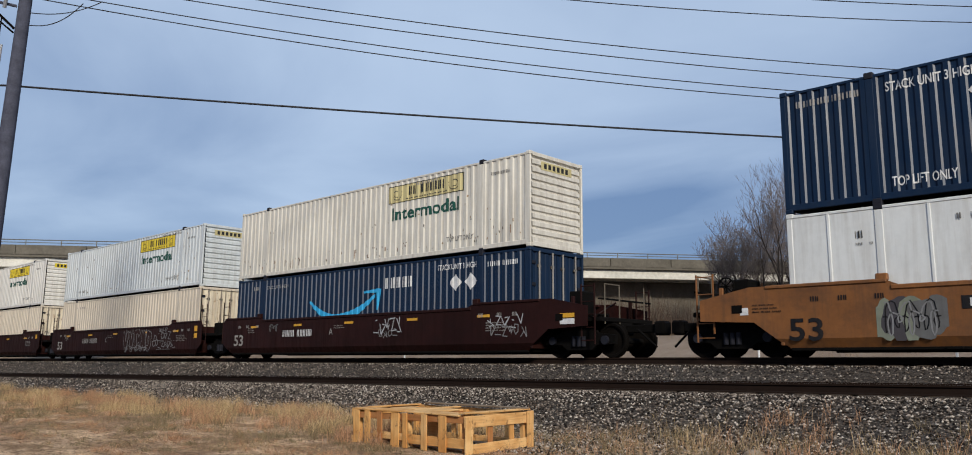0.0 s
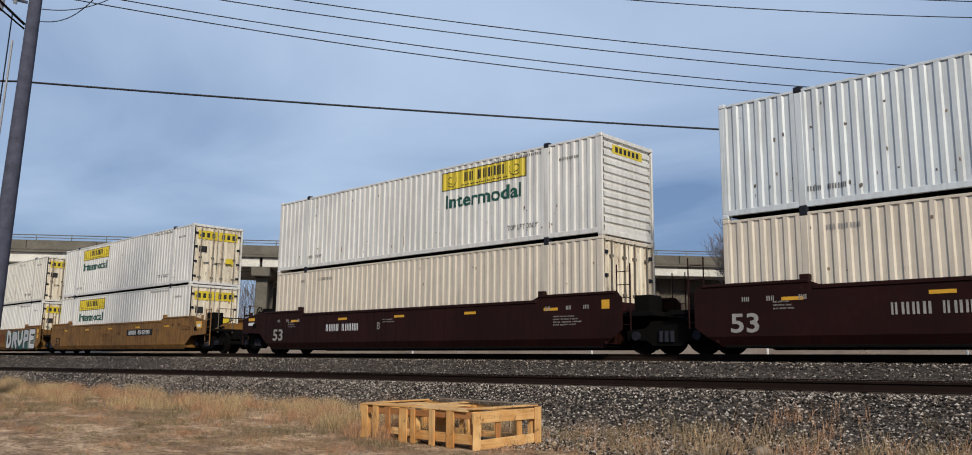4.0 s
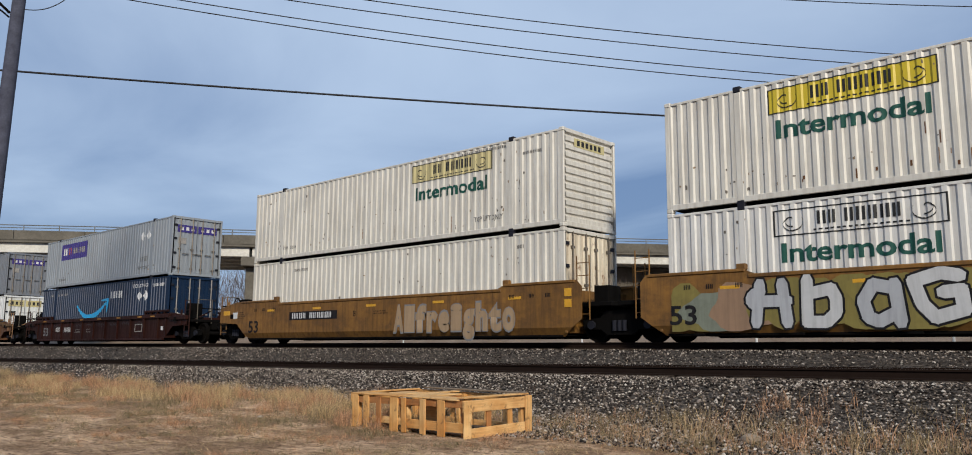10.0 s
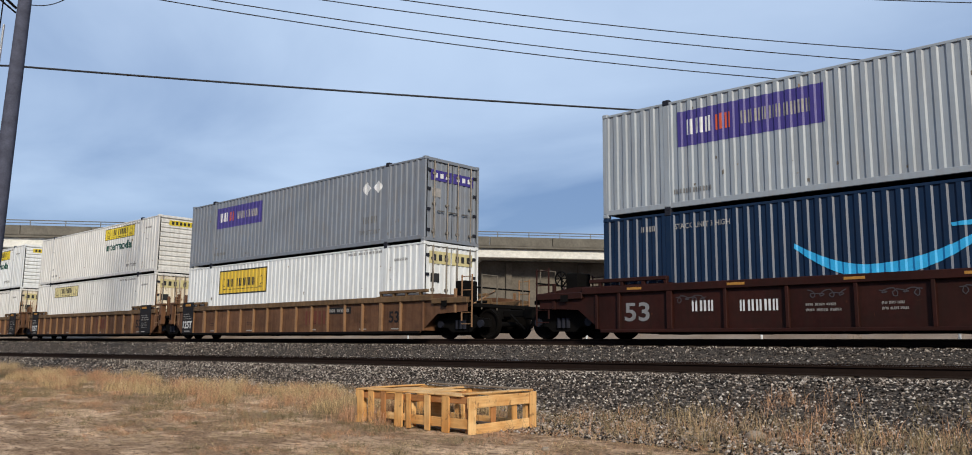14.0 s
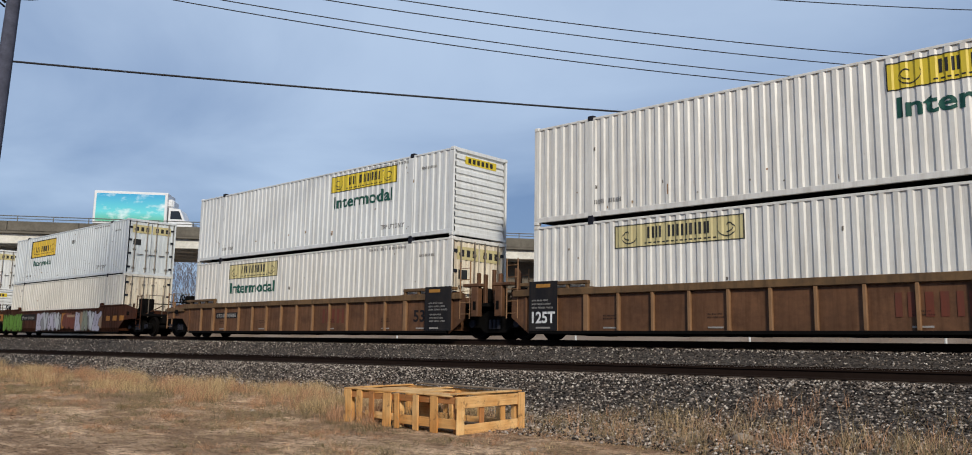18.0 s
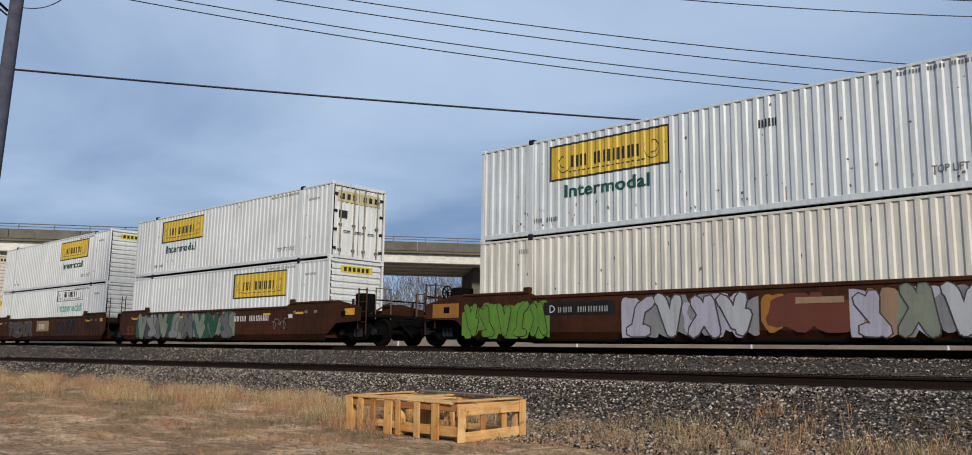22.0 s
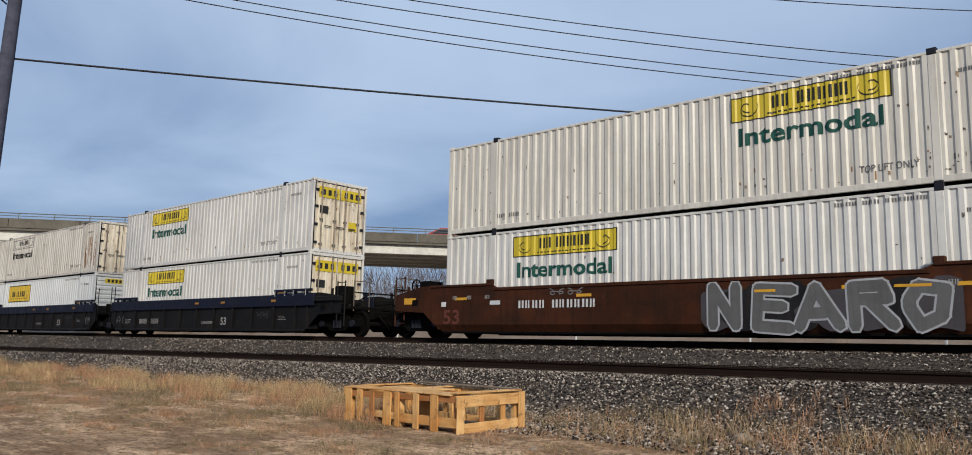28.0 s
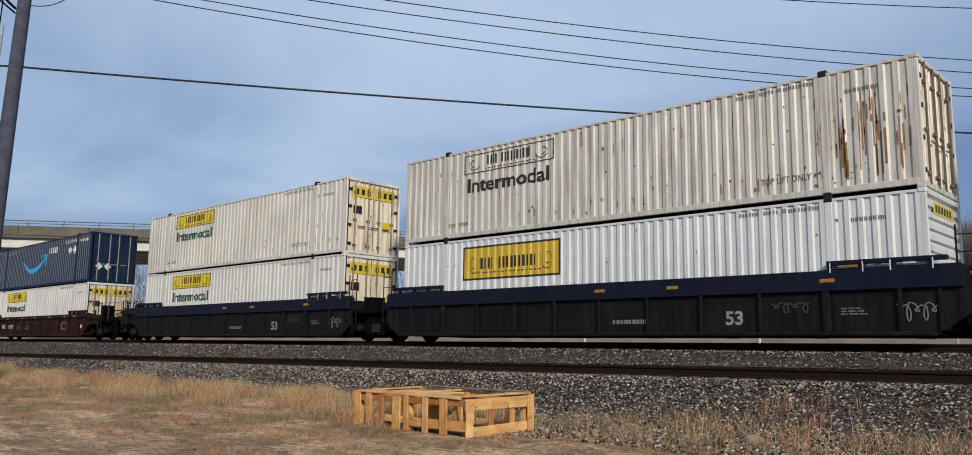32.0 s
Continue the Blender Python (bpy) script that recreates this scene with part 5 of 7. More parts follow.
def crate():
    """Two open crates of pine boards nailed end to end, lying on the ground. Local x runs along the length."""
    c = tagged(empty("wooden_crate"), "open crate frame of pale pine boards lying on bare earth", "crate")
    LX, WY, H = 2.56, 1.27, 0.50
    rng = random.Random(9)

    def board(name, x0, x1, y0, y1, z0, z1, mat=None, tilt=0.0):
        size = (x1 - x0, y1 - y0, z1 - z0)
        grain = (mat or rng.choice((PINE, PINE2, PINE3, PINE, PINE2)))[size.index(max(size))]
        return part_me(name, bevelled(*size, 0.004, grain, name), c,
                       pose((x0 + x1) / 2, (y0 + y1) / 2, (z0 + z1) / 2, rng.uniform(-.8, .8), rng.uniform(-1.6, 1.6) * (1 if z1 - z0 > x1 - x0 else 0.5) + tilt, rng.uniform(-.9, .9)))
    T, X1 = 0.026, 1.22
    # near side: uprights with wide gaps, in two groups; a thick pair where the crates meet
    for x, wd in ((0.01, 0.16), (0.31, 0.13), (0.63, 0.11), (0.97, 0.18), (X1 + 0.02, 0.10), (1.66, 0.12), (2.04, 0.15)):
        board("upright", x, x + wd, -T, 0.0, 0.0, H - 0.004)
    board("side_rail", 0.5, X1 - 0.02, 0.002, 0.03, 0.10, 0.20)
    board("side_rail", X1 + 0.02, LX, 0.002, 0.03, 0.07, 0.20, PINE)
    board("side_rail", 0, LX, 0.002, 0.03, H - 0.11, H - 0.02)
    # far side
    for x in (0.05, 0.45, 0.85, 1.25, 1.65, 2.05, 2.42):
        board("upright", x, x + 0.10, WY, WY + T, 0.0, H)
    board("side_rail", 0, LX, WY - 0.03, WY - 0.002, 0.0, 0.10)
    board("side_rail", 0, LX, WY - 0.03, WY - 0.002, H - 0.09, H)
    # wall between the two crates and inner posts
    board("inner_board", X1 - 0.012, X1 + 0.012, 0.04, WY - 0.05, 0.36, 0.45)
    for x in (0.03, X1 - 0.1, X1 + 0.03, LX - 0.10):
        for y in (0.034, WY - 0.105):
            board("post", x, x + 0.07, y, y + 0.07, 0.012, H - 0.02)
    # end that shows: boards low and high, uprights at the corners, slats behind
    x = LX + 0.002
    board("end_board", x, x + T, -0.02, WY + 0.02, 0.0, 0.135, PINE2)
    board("end_board", x, x + T, -0.02, WY + 0.02, H - 0.155, H, PINE2)
    board("corner_board", x + T + 0.002, x + 2 * T, -0.03, 0.10, 0.0, H, PINE2)
    board("corner_board", x + T + 0.002, x + 2 * T, WY - 0.10, WY + 0.03, 0.0, H + 0.01, PINE2)
    for y in (0.44, 0.86):
        board("end_slat", x - T - 0.002, x - 0.002, y, y + 0.09, 0.02, H - 0.02)
    x = -T - 0.002
    board("end_board", x, x + T, -0.02, WY + 0.02, 0.0, 0.11)
    board("end_board", x, x + T, -0.02, WY + 0.02, H - 0.11, H)
    # lids: a wide board along the near edge of each crate, cross boards, a weathered rail along the back
    z = H + 0.002
    board("top_board", -0.02, X1 - 0.02, -0.03, 0.25, z, z + 0.02)
    board("inner_panel", X1 + 0.10, X1 + 0.46, 0.34, 0.36, 0.05, 0.40, PINE2)
    board("top_board", X1 + 0.03, LX - 0.10, -0.02, 0.30, z, z + 0.02, PINE2)
    board("top_board", 0.0, 0.13, 0.26, WY, z, z + 0.02)
    board("top_board", X1 - 0.15, X1 - 0.01, 0.26, WY - 0.1, z + 0.002, z + 0.022, PINE2)
    board("top_board", X1 + 0.02, X1 + 0.40, 0.32, WY * 0.62, z, z + 0.02, PINE2)
    board("top_board", 0.55, 0.95, 0.28, WY * 0.55, z, z + 0.02, PINE2)
    board("top_board", LX - 0.12, LX + 0.02, 0.0, WY, z + 0.024, z + 0.044)
    board("back_rail", 0.3, LX + 0.03, WY - 0.10, WY - 0.01, z + 0.03, z + 0.052, OLDPINE, 0.3)
    for y in (0.12, 0.95):
        board("floor_board", 0.03, LX - 0.03, y, y + 0.12, 0.012, 0.034, OLDPINE)
    return c


OLDPINE = wood_material("weathered_board", (0.25, 0.20, 0.15))
CR = crate()
_c0, _e0 = Vector((-7.89, 8.07)), Vector((-10.48, 8.20))
_ang = math.degrees(math.atan2(_c0.y - _e0.y, _c0.x - _e0.x))
CR.matrix_basis = pose(_e0.x, _e0.y, ground_z(-9.2, 8.7) - 0.01, 1.6, 0, _ang)

# ---------------------------------------------------------------- utility pole and wires
NORM, ALONG = Vector((math.sin(radians(-50)), math.cos(radians(-50)), 0)), Vector((math.cos(radians(-50)), -math.sin(radians(-50)), 0))


def line_point(u, z, d=27.0):
    p = NORM * d + ALONG * u
    return Vector((p.x, p.y, z))


POLEWOOD = plain("grey_pole_wood", (0.088, 0.094, 0.130), 0.9, 0, 0.4, 3, 0.4)
WIRE = plain("black_wire", (0.02, 0.02, 0.024), 0.6, 0, 0.1, 6, 0)
PORCELAIN = plain("grey_porcelain", (0.22, 0.23, 0.26), 0.3, 0, 0.1)


def tube(name, pts, r, material, seg=5):
    v, f = [], []
    for i, p in enumerate(pts):
        a, b = pts[max(0, i - 1)], pts[min(len(pts) - 1, i + 1)]
        q = (b - a).to_track_quat("Z", "Y").to_matrix()
        v += [tuple(p + q @ Vector((r * math.cos(2 * math.pi * k / seg), r * math.sin(2 * math.pi * k / seg), 0))) for k in range(seg)]
        if i:
            o = (i - 1) * seg
            f += [(o + k, o + (k + 1) % seg, o + seg + (k + 1) % seg, o + seg + k) for k in range(seg)]
    return mesh_of(name, v, f, material, True)


def pole():
    base = line_point(-12.25, 0) + Vector((-0.04, -0.15, 0))
    base.z = ground_z(base.x, base.y)
    p = tagged(empty("utility_pole", Matrix.Translation(base) @ Matrix.Rotation(radians(1.8), 4, Vector((-0.69, 0.72, 0)))), "weathered grey wooden utility pole with crossarm and insulators", "utility pole")
    H, seg = 17.0, 14
    v, f = [], []
    zs = [-0.3, 0, 2, 5, 8, 11, 14, H]
    for i, z in enumerate(zs):
        r = 0.275 - 0.0065 * z
        v += [(r * math.cos(2 * math.pi * k / seg), r * math.sin(2 * math.pi * k / seg), z) for k in range(seg)]
        if i:
            o = (i - 1) * seg
            f += [(o + k, o + (k + 1) % seg, o + seg + (k + 1) % seg, o + seg + k) for k in range(seg)]
    f.append(tuple(range(len(v) - seg, len(v))))
    part_me("pole_shaft", mesh_of("pole_shaft", v, f, POLEWOOD, True), p)
    turn = pose(0, 0, 0, 0, 0, 40)
    for z, w in ((13.6, 1.5), (14.6, 1.9), (15.8, 1.9)):
        arm = block("crossarm", -w, w, -0.10, 0.06, z - 0.08, z + 0.08, POLEWOOD, p, 0.01)
        arm.matrix_basis = turn @ pose(0, -0.28, z)
        for x in (-0.9, -0.6, 0.45, 0.8):
            ob = rod("insulator", (0, 0, 0), (0, 0, 0.26), 0.07, PORCELAIN, p, 8)
            ob.matrix_basis = turn @ pose(x * w / 1.2, -0.28, z + 0.08)
    # cut-outs and a strut on the side away from the tracks
    for dx, z in ((-0.75, 12.6), (-1.05, 12.75), (-0.45, 12.45), (-0.9, 12.2)):
        ob = rod("fuse_cutout", (0, 0, -0.35), (0.1, 0, 0.2), 0.06, PORCELAIN, p, 8)
        ob.matrix_basis = turn @ pose(dx, -0.34, z, 10, 12, 0)
    rod("strut", (-0.08, -0.20, 11.85), (-0.42, -1.05, 12.6), 0.045, BLACK, p, 6)
    rod("strut", (-0.08, -0.20, 11.70), (-0.40, -1.05, 12.35), 0.03, BLACK, p, 6)
    rod("mounting_arm", (-0.1, -0.2, 12.62), (-0.45, -1.25, 12.66), 0.05, POLEWOOD, p, 6)
    rod("conduit", (-0.35, -0.42, 3.0), (-0.35, -0.42, 11.3), 0.035, PORCELAIN, p, 6)
    rod("conduit", (-0.25, -0.55, 6.5), (-0.25, -0.55, 12.2), 0.02, BLACK, p, 6)
    return p


pole()


def parabola(a, b, c):
    return np.polyfit([a[0], b[0], c[0]], [a[1], b[1], c[1]], 2)


for name, a, b, c, r, d, label in (
        ("comm_cable", (-12.0, 8.55), (0.16, 8.16), (20.6, 7.86), 0.036, 27.0, "black communication cable crossing over the tracks"),
        ("power_line", (-11.0, 11.48), (3.57, 9.91), (21.7, 9.25), 0.019, 27.0, "black overhead power line"),
        ("power_line", (-9.58, 11.57), (3.57, 10.23), (21.7, 9.56), 0.019, 27.0, "black overhead power line"),
        ("power_line", (-6.67, 11.79), (3.57, 10.87), (21.75, 10.17), 0.019, 27.0, "black overhead power line"),
        ("power_line", (-4.29, 11.94), (3.56, 11.28), (21.8, 10.66), 0.019, 27.0, "black overhead power line"),
        ("power_line", (-2.0, 13.05), (6.21, 12.65), (21.75, 12.72), 0.019, 27.0, "black overhead power line"),
        ("power_line", (-2.0, 13.75), (15.62, 13.24), (21.8, 13.36), 0.019, 27.0, "black overhead power line")):
    k = parabola(a, b, c)
    top = 34.0
    us = np.linspace(-12.25, top, 40)
    zs = np.polyval(k, us)
    left = np.linspace(-45, -12.25, 12)[:-1]
    zl = zs[0] + 0.0007 * (left + 12.25) * (left + 45)
    pts = [line_point(float(u), float(z), d) for u, z in zip(np.concatenate([left, us]), np.concatenate([zl, zs]))]
    tagged(new(name, tube(name, pts, r, WIRE)), label, "wire", "overhead wires")

for k, (u1, z1, u0, z0, sag) in enumerate(((-9.6, 11.55, -12.1, 11.05, 0.30), (-10.2, 11.45, -12.0, 10.62, 0.28))):
    pts = []
    for i in range(13):
        s = i / 12
        pts.append(line_point(u0 + (u1 - u0) * s, z0 + (z1 - z0) * s ** 2.6 - sag * 0.25 * math.sin(math.pi * s), 26.9))
    tagged(new("jumper_wire", tube("jumper_wire", pts, 0.016, WIRE)), "thin black jumper loop beside the pole", "wire", "overhead wires")

# ---------------------------------------------------------------- road bridge
BP, BU = Vector((-66.5, 20.2, 0)), Vector((0.644, 0.765, 0))
BN = Vector((-0.765, 0.644, 0))
CONC = plain("weathered_concrete", (0.16, 0.145, 0.12), 0.9, 0, 0.35, 0.8, 0.3)
PALECONC = plain("pale_concrete_girder", (0.68, 0.66, 0.60), 0.9, 0, 0.22, 0.6, 0.2)
DARKCONC = plain("stained_concrete", (0.16, 0.14, 0.115), 0.95, 0, 0.4, 0.7, 0.4)
ASPHALT = plain("asphalt", (0.05, 0.05, 0.052), 0.9, 0, 0.2, 3)
RAILING = plain("grey_railing_steel", (0.20, 0.20, 0.19), 0.6, 0.5)
BM = Matrix(((BU.x, BN.x, 0, BP.x), (BU.y, BN.y, 0, BP.y), (0, 0, 1, 0), (0, 0, 0, 1)))   # local x along the bridge, y away from the tracks' near side
WIDE, U0, U1, AB = 11.5, -170.0, 300.0, 34.6


def bridge():
    b = tagged(empty("road_bridge", BM), "concrete road bridge with pale girders and railing crossing the tracks", "bridge", kind="structure")
    block("deck", U0, U1, -0.25, WIDE + 0.25, 7.42, 7.66, CONC, b, 0.02)
    block("roadway", U0, U1, 0.5, WIDE - 0.5, 7.66, 7.70, ASPHALT, b, 0.01)
    u = -60.0
    while u < 110:
        for y in (-0.25, WIDE - 0.05):
            block("parapet", u, u + 4.96, y, y + 0.30, 7.55, 8.32, CONC, b, 0.02)
        for k in range(2):
            rod("railing_post", (u + 0.6 + 2.5 * k, -0.1, 8.3), (u + 0.6 + 2.5 * k, -0.1, 8.75), 0.035, RAILING, b, 6)
        rod("railing", (u, -0.1, 8.72), (u + 5.0, -0.1, 8.72), 0.04, RAILING, b, 6)
        rod("railing", (u, -0.1, 8.52), (u + 5.0, -0.1, 8.52), 0.03, RAILING, b, 6)
        u += 5.0
    for y in (0.05, 2.7, 5.4, 8.1, 10.8):
        for a, c in ((-60, -36.1), (-35.9, -11.1), (-10.9, 16.9), (17.1, 110)):
            block("girder", a, c, y, y + 0.55, 6.70, 7.42, PALECONC, b, 0.03)
    for uu in (-36.0, -11.0, 17.0):
        block("pier_cap", uu - 0.7, uu + 0.7, 0.0, WIDE, 6.0, 6.70, CONC, b, 0.04)
        for y in (0.8, 4.0, 7.4, 10.4):
            block("pier_column", uu - 0.45, uu + 0.45, y, y + 0.9, -0.8, 6.0, CONC, b, 0.06)
    EARTH = plain("embankment_earth", (0.17, 0.12, 0.08), 0.95, 0, 0.4, 0.5)
    for a, c in ((U0, -60), (110, U1)):
        block("embankment", a, c, 0.6, WIDE - 0.6, -0.8, 7.42, EARTH, b, 0.3)
        for y in (-0.25, WIDE - 0.05):
            block("parapet", a, c, y, y + 0.30, 7.55, 8.32, CONC, b, 0.02)
    block("abutment", AB, 110, 2.6, WIDE - 0.3, -0.6, 6.70, DARKCONC, b, 0.05)
    for k in range(9):
        block("abutment_buttress", AB + 2.0 + k * 6.0, AB + 2.5 + k * 6.0, 2.3, 2.62, -0.6, 6.5, DARKCONC, b, 0.03)
    return b


bridge()

# ---------------------------------------------------------------- vehicles
TYRE = plain("black_rubber", (0.02, 0.02, 0.02), 0.9, 0, 0.2)
GLASSY = plain("dark_window_glass", (0.02, 0.025, 0.03), 0.12, 0, 0.1, 3, 0)
VANW = plain("white_vehicle_paint", (0.72, 0.73, 0.74), 0.35, 0, 0.06, 2, 0)
REDCAR = plain("red_vehicle_paint", (0.42, 0.03, 0.025), 0.3, 0, 0.08, 2, 0)


def mural():
    m, nt, b = base_mat("printed_truck_side", 0.5)
    n = noise_fac(nt, coords(nt, (0.8, 0.8, 1.6), own=False), 0.8, 0.52, 0.72, 4)
    tc = nt.nodes.new("ShaderNodeTexCoord"); sp = nt.nodes.new("ShaderNodeSeparateXYZ")
    nt.links.new(tc.outputs["Generated"], sp.inputs[0])
    r = nt.nodes.new("ShaderNodeValToRGB")
    el = r.color_ramp.elements
    el[0].color, el[1].color = (0.10, 0.38, 0.22, 1), (0.02, 0.30, 0.55, 1)
    e = el.new(0.35); e.color = (0.10, 0.55, 0.60, 1)
    nt.links.new(sp.outputs[2], r.inputs[0])
    nt.links.new(mixc(nt, n, r.outputs[0], (0.62, 0.72, 0.74)), b.inputs["Base Color"])
    return m


def wheel_part(parent, x, y, r, w):
    hub = rod("wheel", (x, y - w / 2, r), (x, y + w / 2, r), r, TYRE, parent, 16)
    rod("hub_cap", (0, 0, -0.01), (0, 0, w + 0.01), r * 0.55, STEEL, hub, 10)


def box_truck():
    t = tagged(empty("box_truck"), "white box truck with a blue and green printed side", "truck")
    block("cargo_box", -7.4, -1.9, -1.2, 1.2, 0.95, 3.55, VANW, t, 0.05)
    block("side_print", -7.2, -2.1, -1.212, -1.2, 1.15, 3.35, mural(), t, 0.002)
    out = [(-1.8, 0.6), (0.0, 0.6), (0.02, 1.25), (-0.55, 1.42), (-0.95, 2.3), (-1.8, 2.4)]
    part_me("cab", slab_xz("cab", out, -1.08, 1.08, VANW), t)
    part_me("cab_window", slab_xz("cab_window", [(-1.65, 1.5), (-0.75, 1.5), (-1.02, 2.15), (-1.65, 2.15)], -1.09, -1.085, GLASSY), t)
    block("roof_fairing", -2.4, -1.5, -0.9, 0.9, 2.42, 3.1, VANW, t, 0.15)
    block("chassis", -7.3, -0.2, -0.5, 0.5, 0.55, 0.92, BLACK, t, 0.03)
    for x in (-0.75, -5.6):
        for y in (-0.95, 0.95):
            wheel_part(t, x, y, 0.46, 0.28)
    return t


def van(name, colour, length, height, label, box=True):
    t = tagged(empty(name), label, "van" if box else "car")
    L = length
    if box:
        out = [(-L, 0.4), (-0.05, 0.4), (0.0, 0.9), (-0.75, 1.15), (-1.35, height - 0.1), (-1.8, height), (-L + 0.05, height), (-L, height - 0.15)]
        win = [(-1.05, 1.2), (-1.55, height - 0.25), (-2.5, height - 0.25), (-2.5, 1.2)]
    else:
        out = [(-L, 0.35), (-0.03, 0.35), (0.0, 0.65), (-0.35, 0.85), (-1.2, 0.98), (-1.95, height), (-L + 1.4, height), (-L + 0.35, 1.0), (-L, 0.9)]
        win = [(-1.35, 1.0), (-2.0, height - 0.07), (-L + 1.4, height - 0.07), (-L + 0.6, 1.0)]
    me = slab_xz("body", out, -0.95, 0.95, colour)
    part_me("body", me, t)
    for y0, y1 in ((-0.96, -0.955), (0.955, 0.96)):
        part_me("window", slab_xz("window", win, y0, y1, GLASSY), t)
    for x in (-0.95, -L + 0.95):
        for y in (-0.84, 0.84):
            wheel_part(t, x, y, 0.34, 0.2)
    return t


TRAFFIC = []                    # thing, lane, time and place on the bridge, speed


def on_road(ob, lane, t0, u0, speed):
    TRAFFIC.append((ob, lane, t0, u0, speed))


on_road(box_truck(), 3.2, 18.0, 12.5, 13.3)
on_road(van("white_van", VANW, 5.2, 2.35, "white delivery van on the bridge"), 3.2, 12.5, 5.6, 14.0)
on_road(van("white_car", VANW, 4.6, 1.6, "white car on the bridge", False), 1.9, 6.0, 52.5, 13.0)
on_road(van("red_car", REDCAR, 4.6, 1.5, "red car on the bridge", False), 3.2, 29.0, 47.8, 13.0)

# parked trailers seen under the bridge
for x, y, rz in ((-62.0, 66.0, 40), (-57.0, 63.5, 40), (-76.0, 62.0, 38)):
    tr = tagged(empty("parked_trailer", pose(x, y, ground_z(x, y), 0, 0, rz)), "white box trailer parked beyond the bridge", "trailer", "parked trailers")
    block("trailer_box", -2.2, 2.2, -1.25, 1.25, 1.1, 3.9, VANW, tr, 0.04)
    for px_ in (-1.2, -0.1):
        for py_ in (-0.95, 0.95):
            wheel_part(tr, px_, py_, 0.5, 0.28)
    for py_ in (-0.8, 0.8):
        rod("landing_leg", (1.6, py_, 0.0), (1.6, py_, 1.1), 0.07, STEEL, tr, 6)

# ---------------------------------------------------------------- trees
BARK = plain("grey_brown_bark", (0.066, 0.056, 0.052), 0.95, 0, 0.35, 5, 0.4)
TWIG = plain("fine_twigs", (0.20, 0.172, 0.168), 0.95, 0, 0.3, 3, 0)


def bare_tree(seed, height, spread=1.0, twigs=1.0):
    """A leafless tree: tapered trunk and limbs in one mesh, twigs in another."""
    rng = random.Random(seed)
    tv, tf, wv, wf = [], [], [], []

    def limb(v, f, a, b, ra, rb, seg):
        q = (b - a).to_track_quat("Z", "Y").to_matrix()
        o = len(v)
        for p, r in ((a, ra), (b, rb)):
            v.extend(tuple(p + q @ Vector((r * math.cos(6.2832 * k / seg), r * math.sin(6.2832 * k / seg), 0))) for k in range(seg))
        f.extend((o + k, o + (k + 1) % seg, o + seg + (k + 1) % seg, o + seg + k) for k in range(seg))

    def grow(p, way, length, r, depth):
        n = (4, 3, 3)[depth] if depth < 3 else 2
        for i in range(n):
            step = length / n
            way = (way + Vector((rng.uniform(-1, 1), rng.uniform(-1, 1), rng.uniform(-0.3, 0.5))) * (0.24 if depth else 0.07)).normalized()
            b = p + way * step
            r2 = r * (0.80 if depth else 0.86)
            if r > 0.022:
                limb(tv, tf, p, b, r, r2, 6 if r > 0.08 else 4)
            else:
                limb(wv, wf, p, b, max(r, 0.010), max(r2, 0.006), 3)
            p, r = b, r2
            if depth < 6 and (i >= 3 if depth == 0 else True):
                for _ in range(3 if depth == 0 else 1 if depth < 4 or rng.random() < 0.75 else 2):
                    side = Vector((rng.uniform(-1, 1), rng.uniform(-1, 1), rng.uniform(0.1, 0.8))).normalized()
                    w2 = (way * 0.85 + side * (0.62 if depth < 2 else 0.85) * spread + Vector((0, 0, 0.22))).normalized()
                    grow(p, w2, length * rng.uniform(0.50, 0.80), r * 0.66, depth + 1)
        if depth < 6:
            grow(p, way, length * 0.72, r * 0.9, depth + 1)
    for k in range(rng.choice((1, 2, 2))):
        w0 = Vector((rng.uniform(-0.22, 0.22), rng.uniform(-0.22, 0.22), 1)).normalized()
        grow(Vector((0.4 * k, 0, -0.2)), w0, height * 0.32, height * 0.017, 0)
    top = max(v[2] for v in wv + tv)
    s = height / top
    sc = lambda vs: [(x * s, y * s, z * s) for x, y, z in vs]
    return mesh_of("trunk", sc(tv), tf, BARK, True), mesh_of("crown", sc(wv), wf, TWIG)


TREES = [bare_tree(3, 14.0, 1.1), bare_tree(11, 12.0, 1.3), bare_tree(23, 11.0, 1.35)]


def plant(kind, az, dist, height, turn, label="leafless grey-brown tree with fine twigs behind the tracks"):
    a = radians(az)
    x, y = dist * math.sin(a), dist * math.cos(a)
    s = height / (14.0, 12.0, 11.0)[kind]
    t = tagged(empty("bare_tree", pose(x, y, ground_z(x, y) - 0.1, 0, 0, turn) @ Matrix.Scale(s, 4)), label, "tree", "bare trees")
    part_me("trunk", TREES[kind][0], t)
    part_me("crown", TREES[kind][1], t)


for kind, az, d, h, turn in ((0, -23.5, 55, 11.4, 0), (1, -27.0, 60, 8.8, 80), (2, -20.6, 57, 10.0, 200), (1, -18.4, 60, 8.6, 300), (2, -25.0, 62, 10.2, 40),
                             (2, -16.6, 63, 8.2, 20), (1, -15.0, 66, 8.4, 130), (0, -13.2, 68, 8.8, 250), (2, -11.4, 66, 8.4, 310), (1, -22.2, 64, 10.8, 170), (2, -17.6, 70, 9.0, 100), (1, -12.3, 60, 8.0, 60)):
    plant(kind, az, d, h, turn)


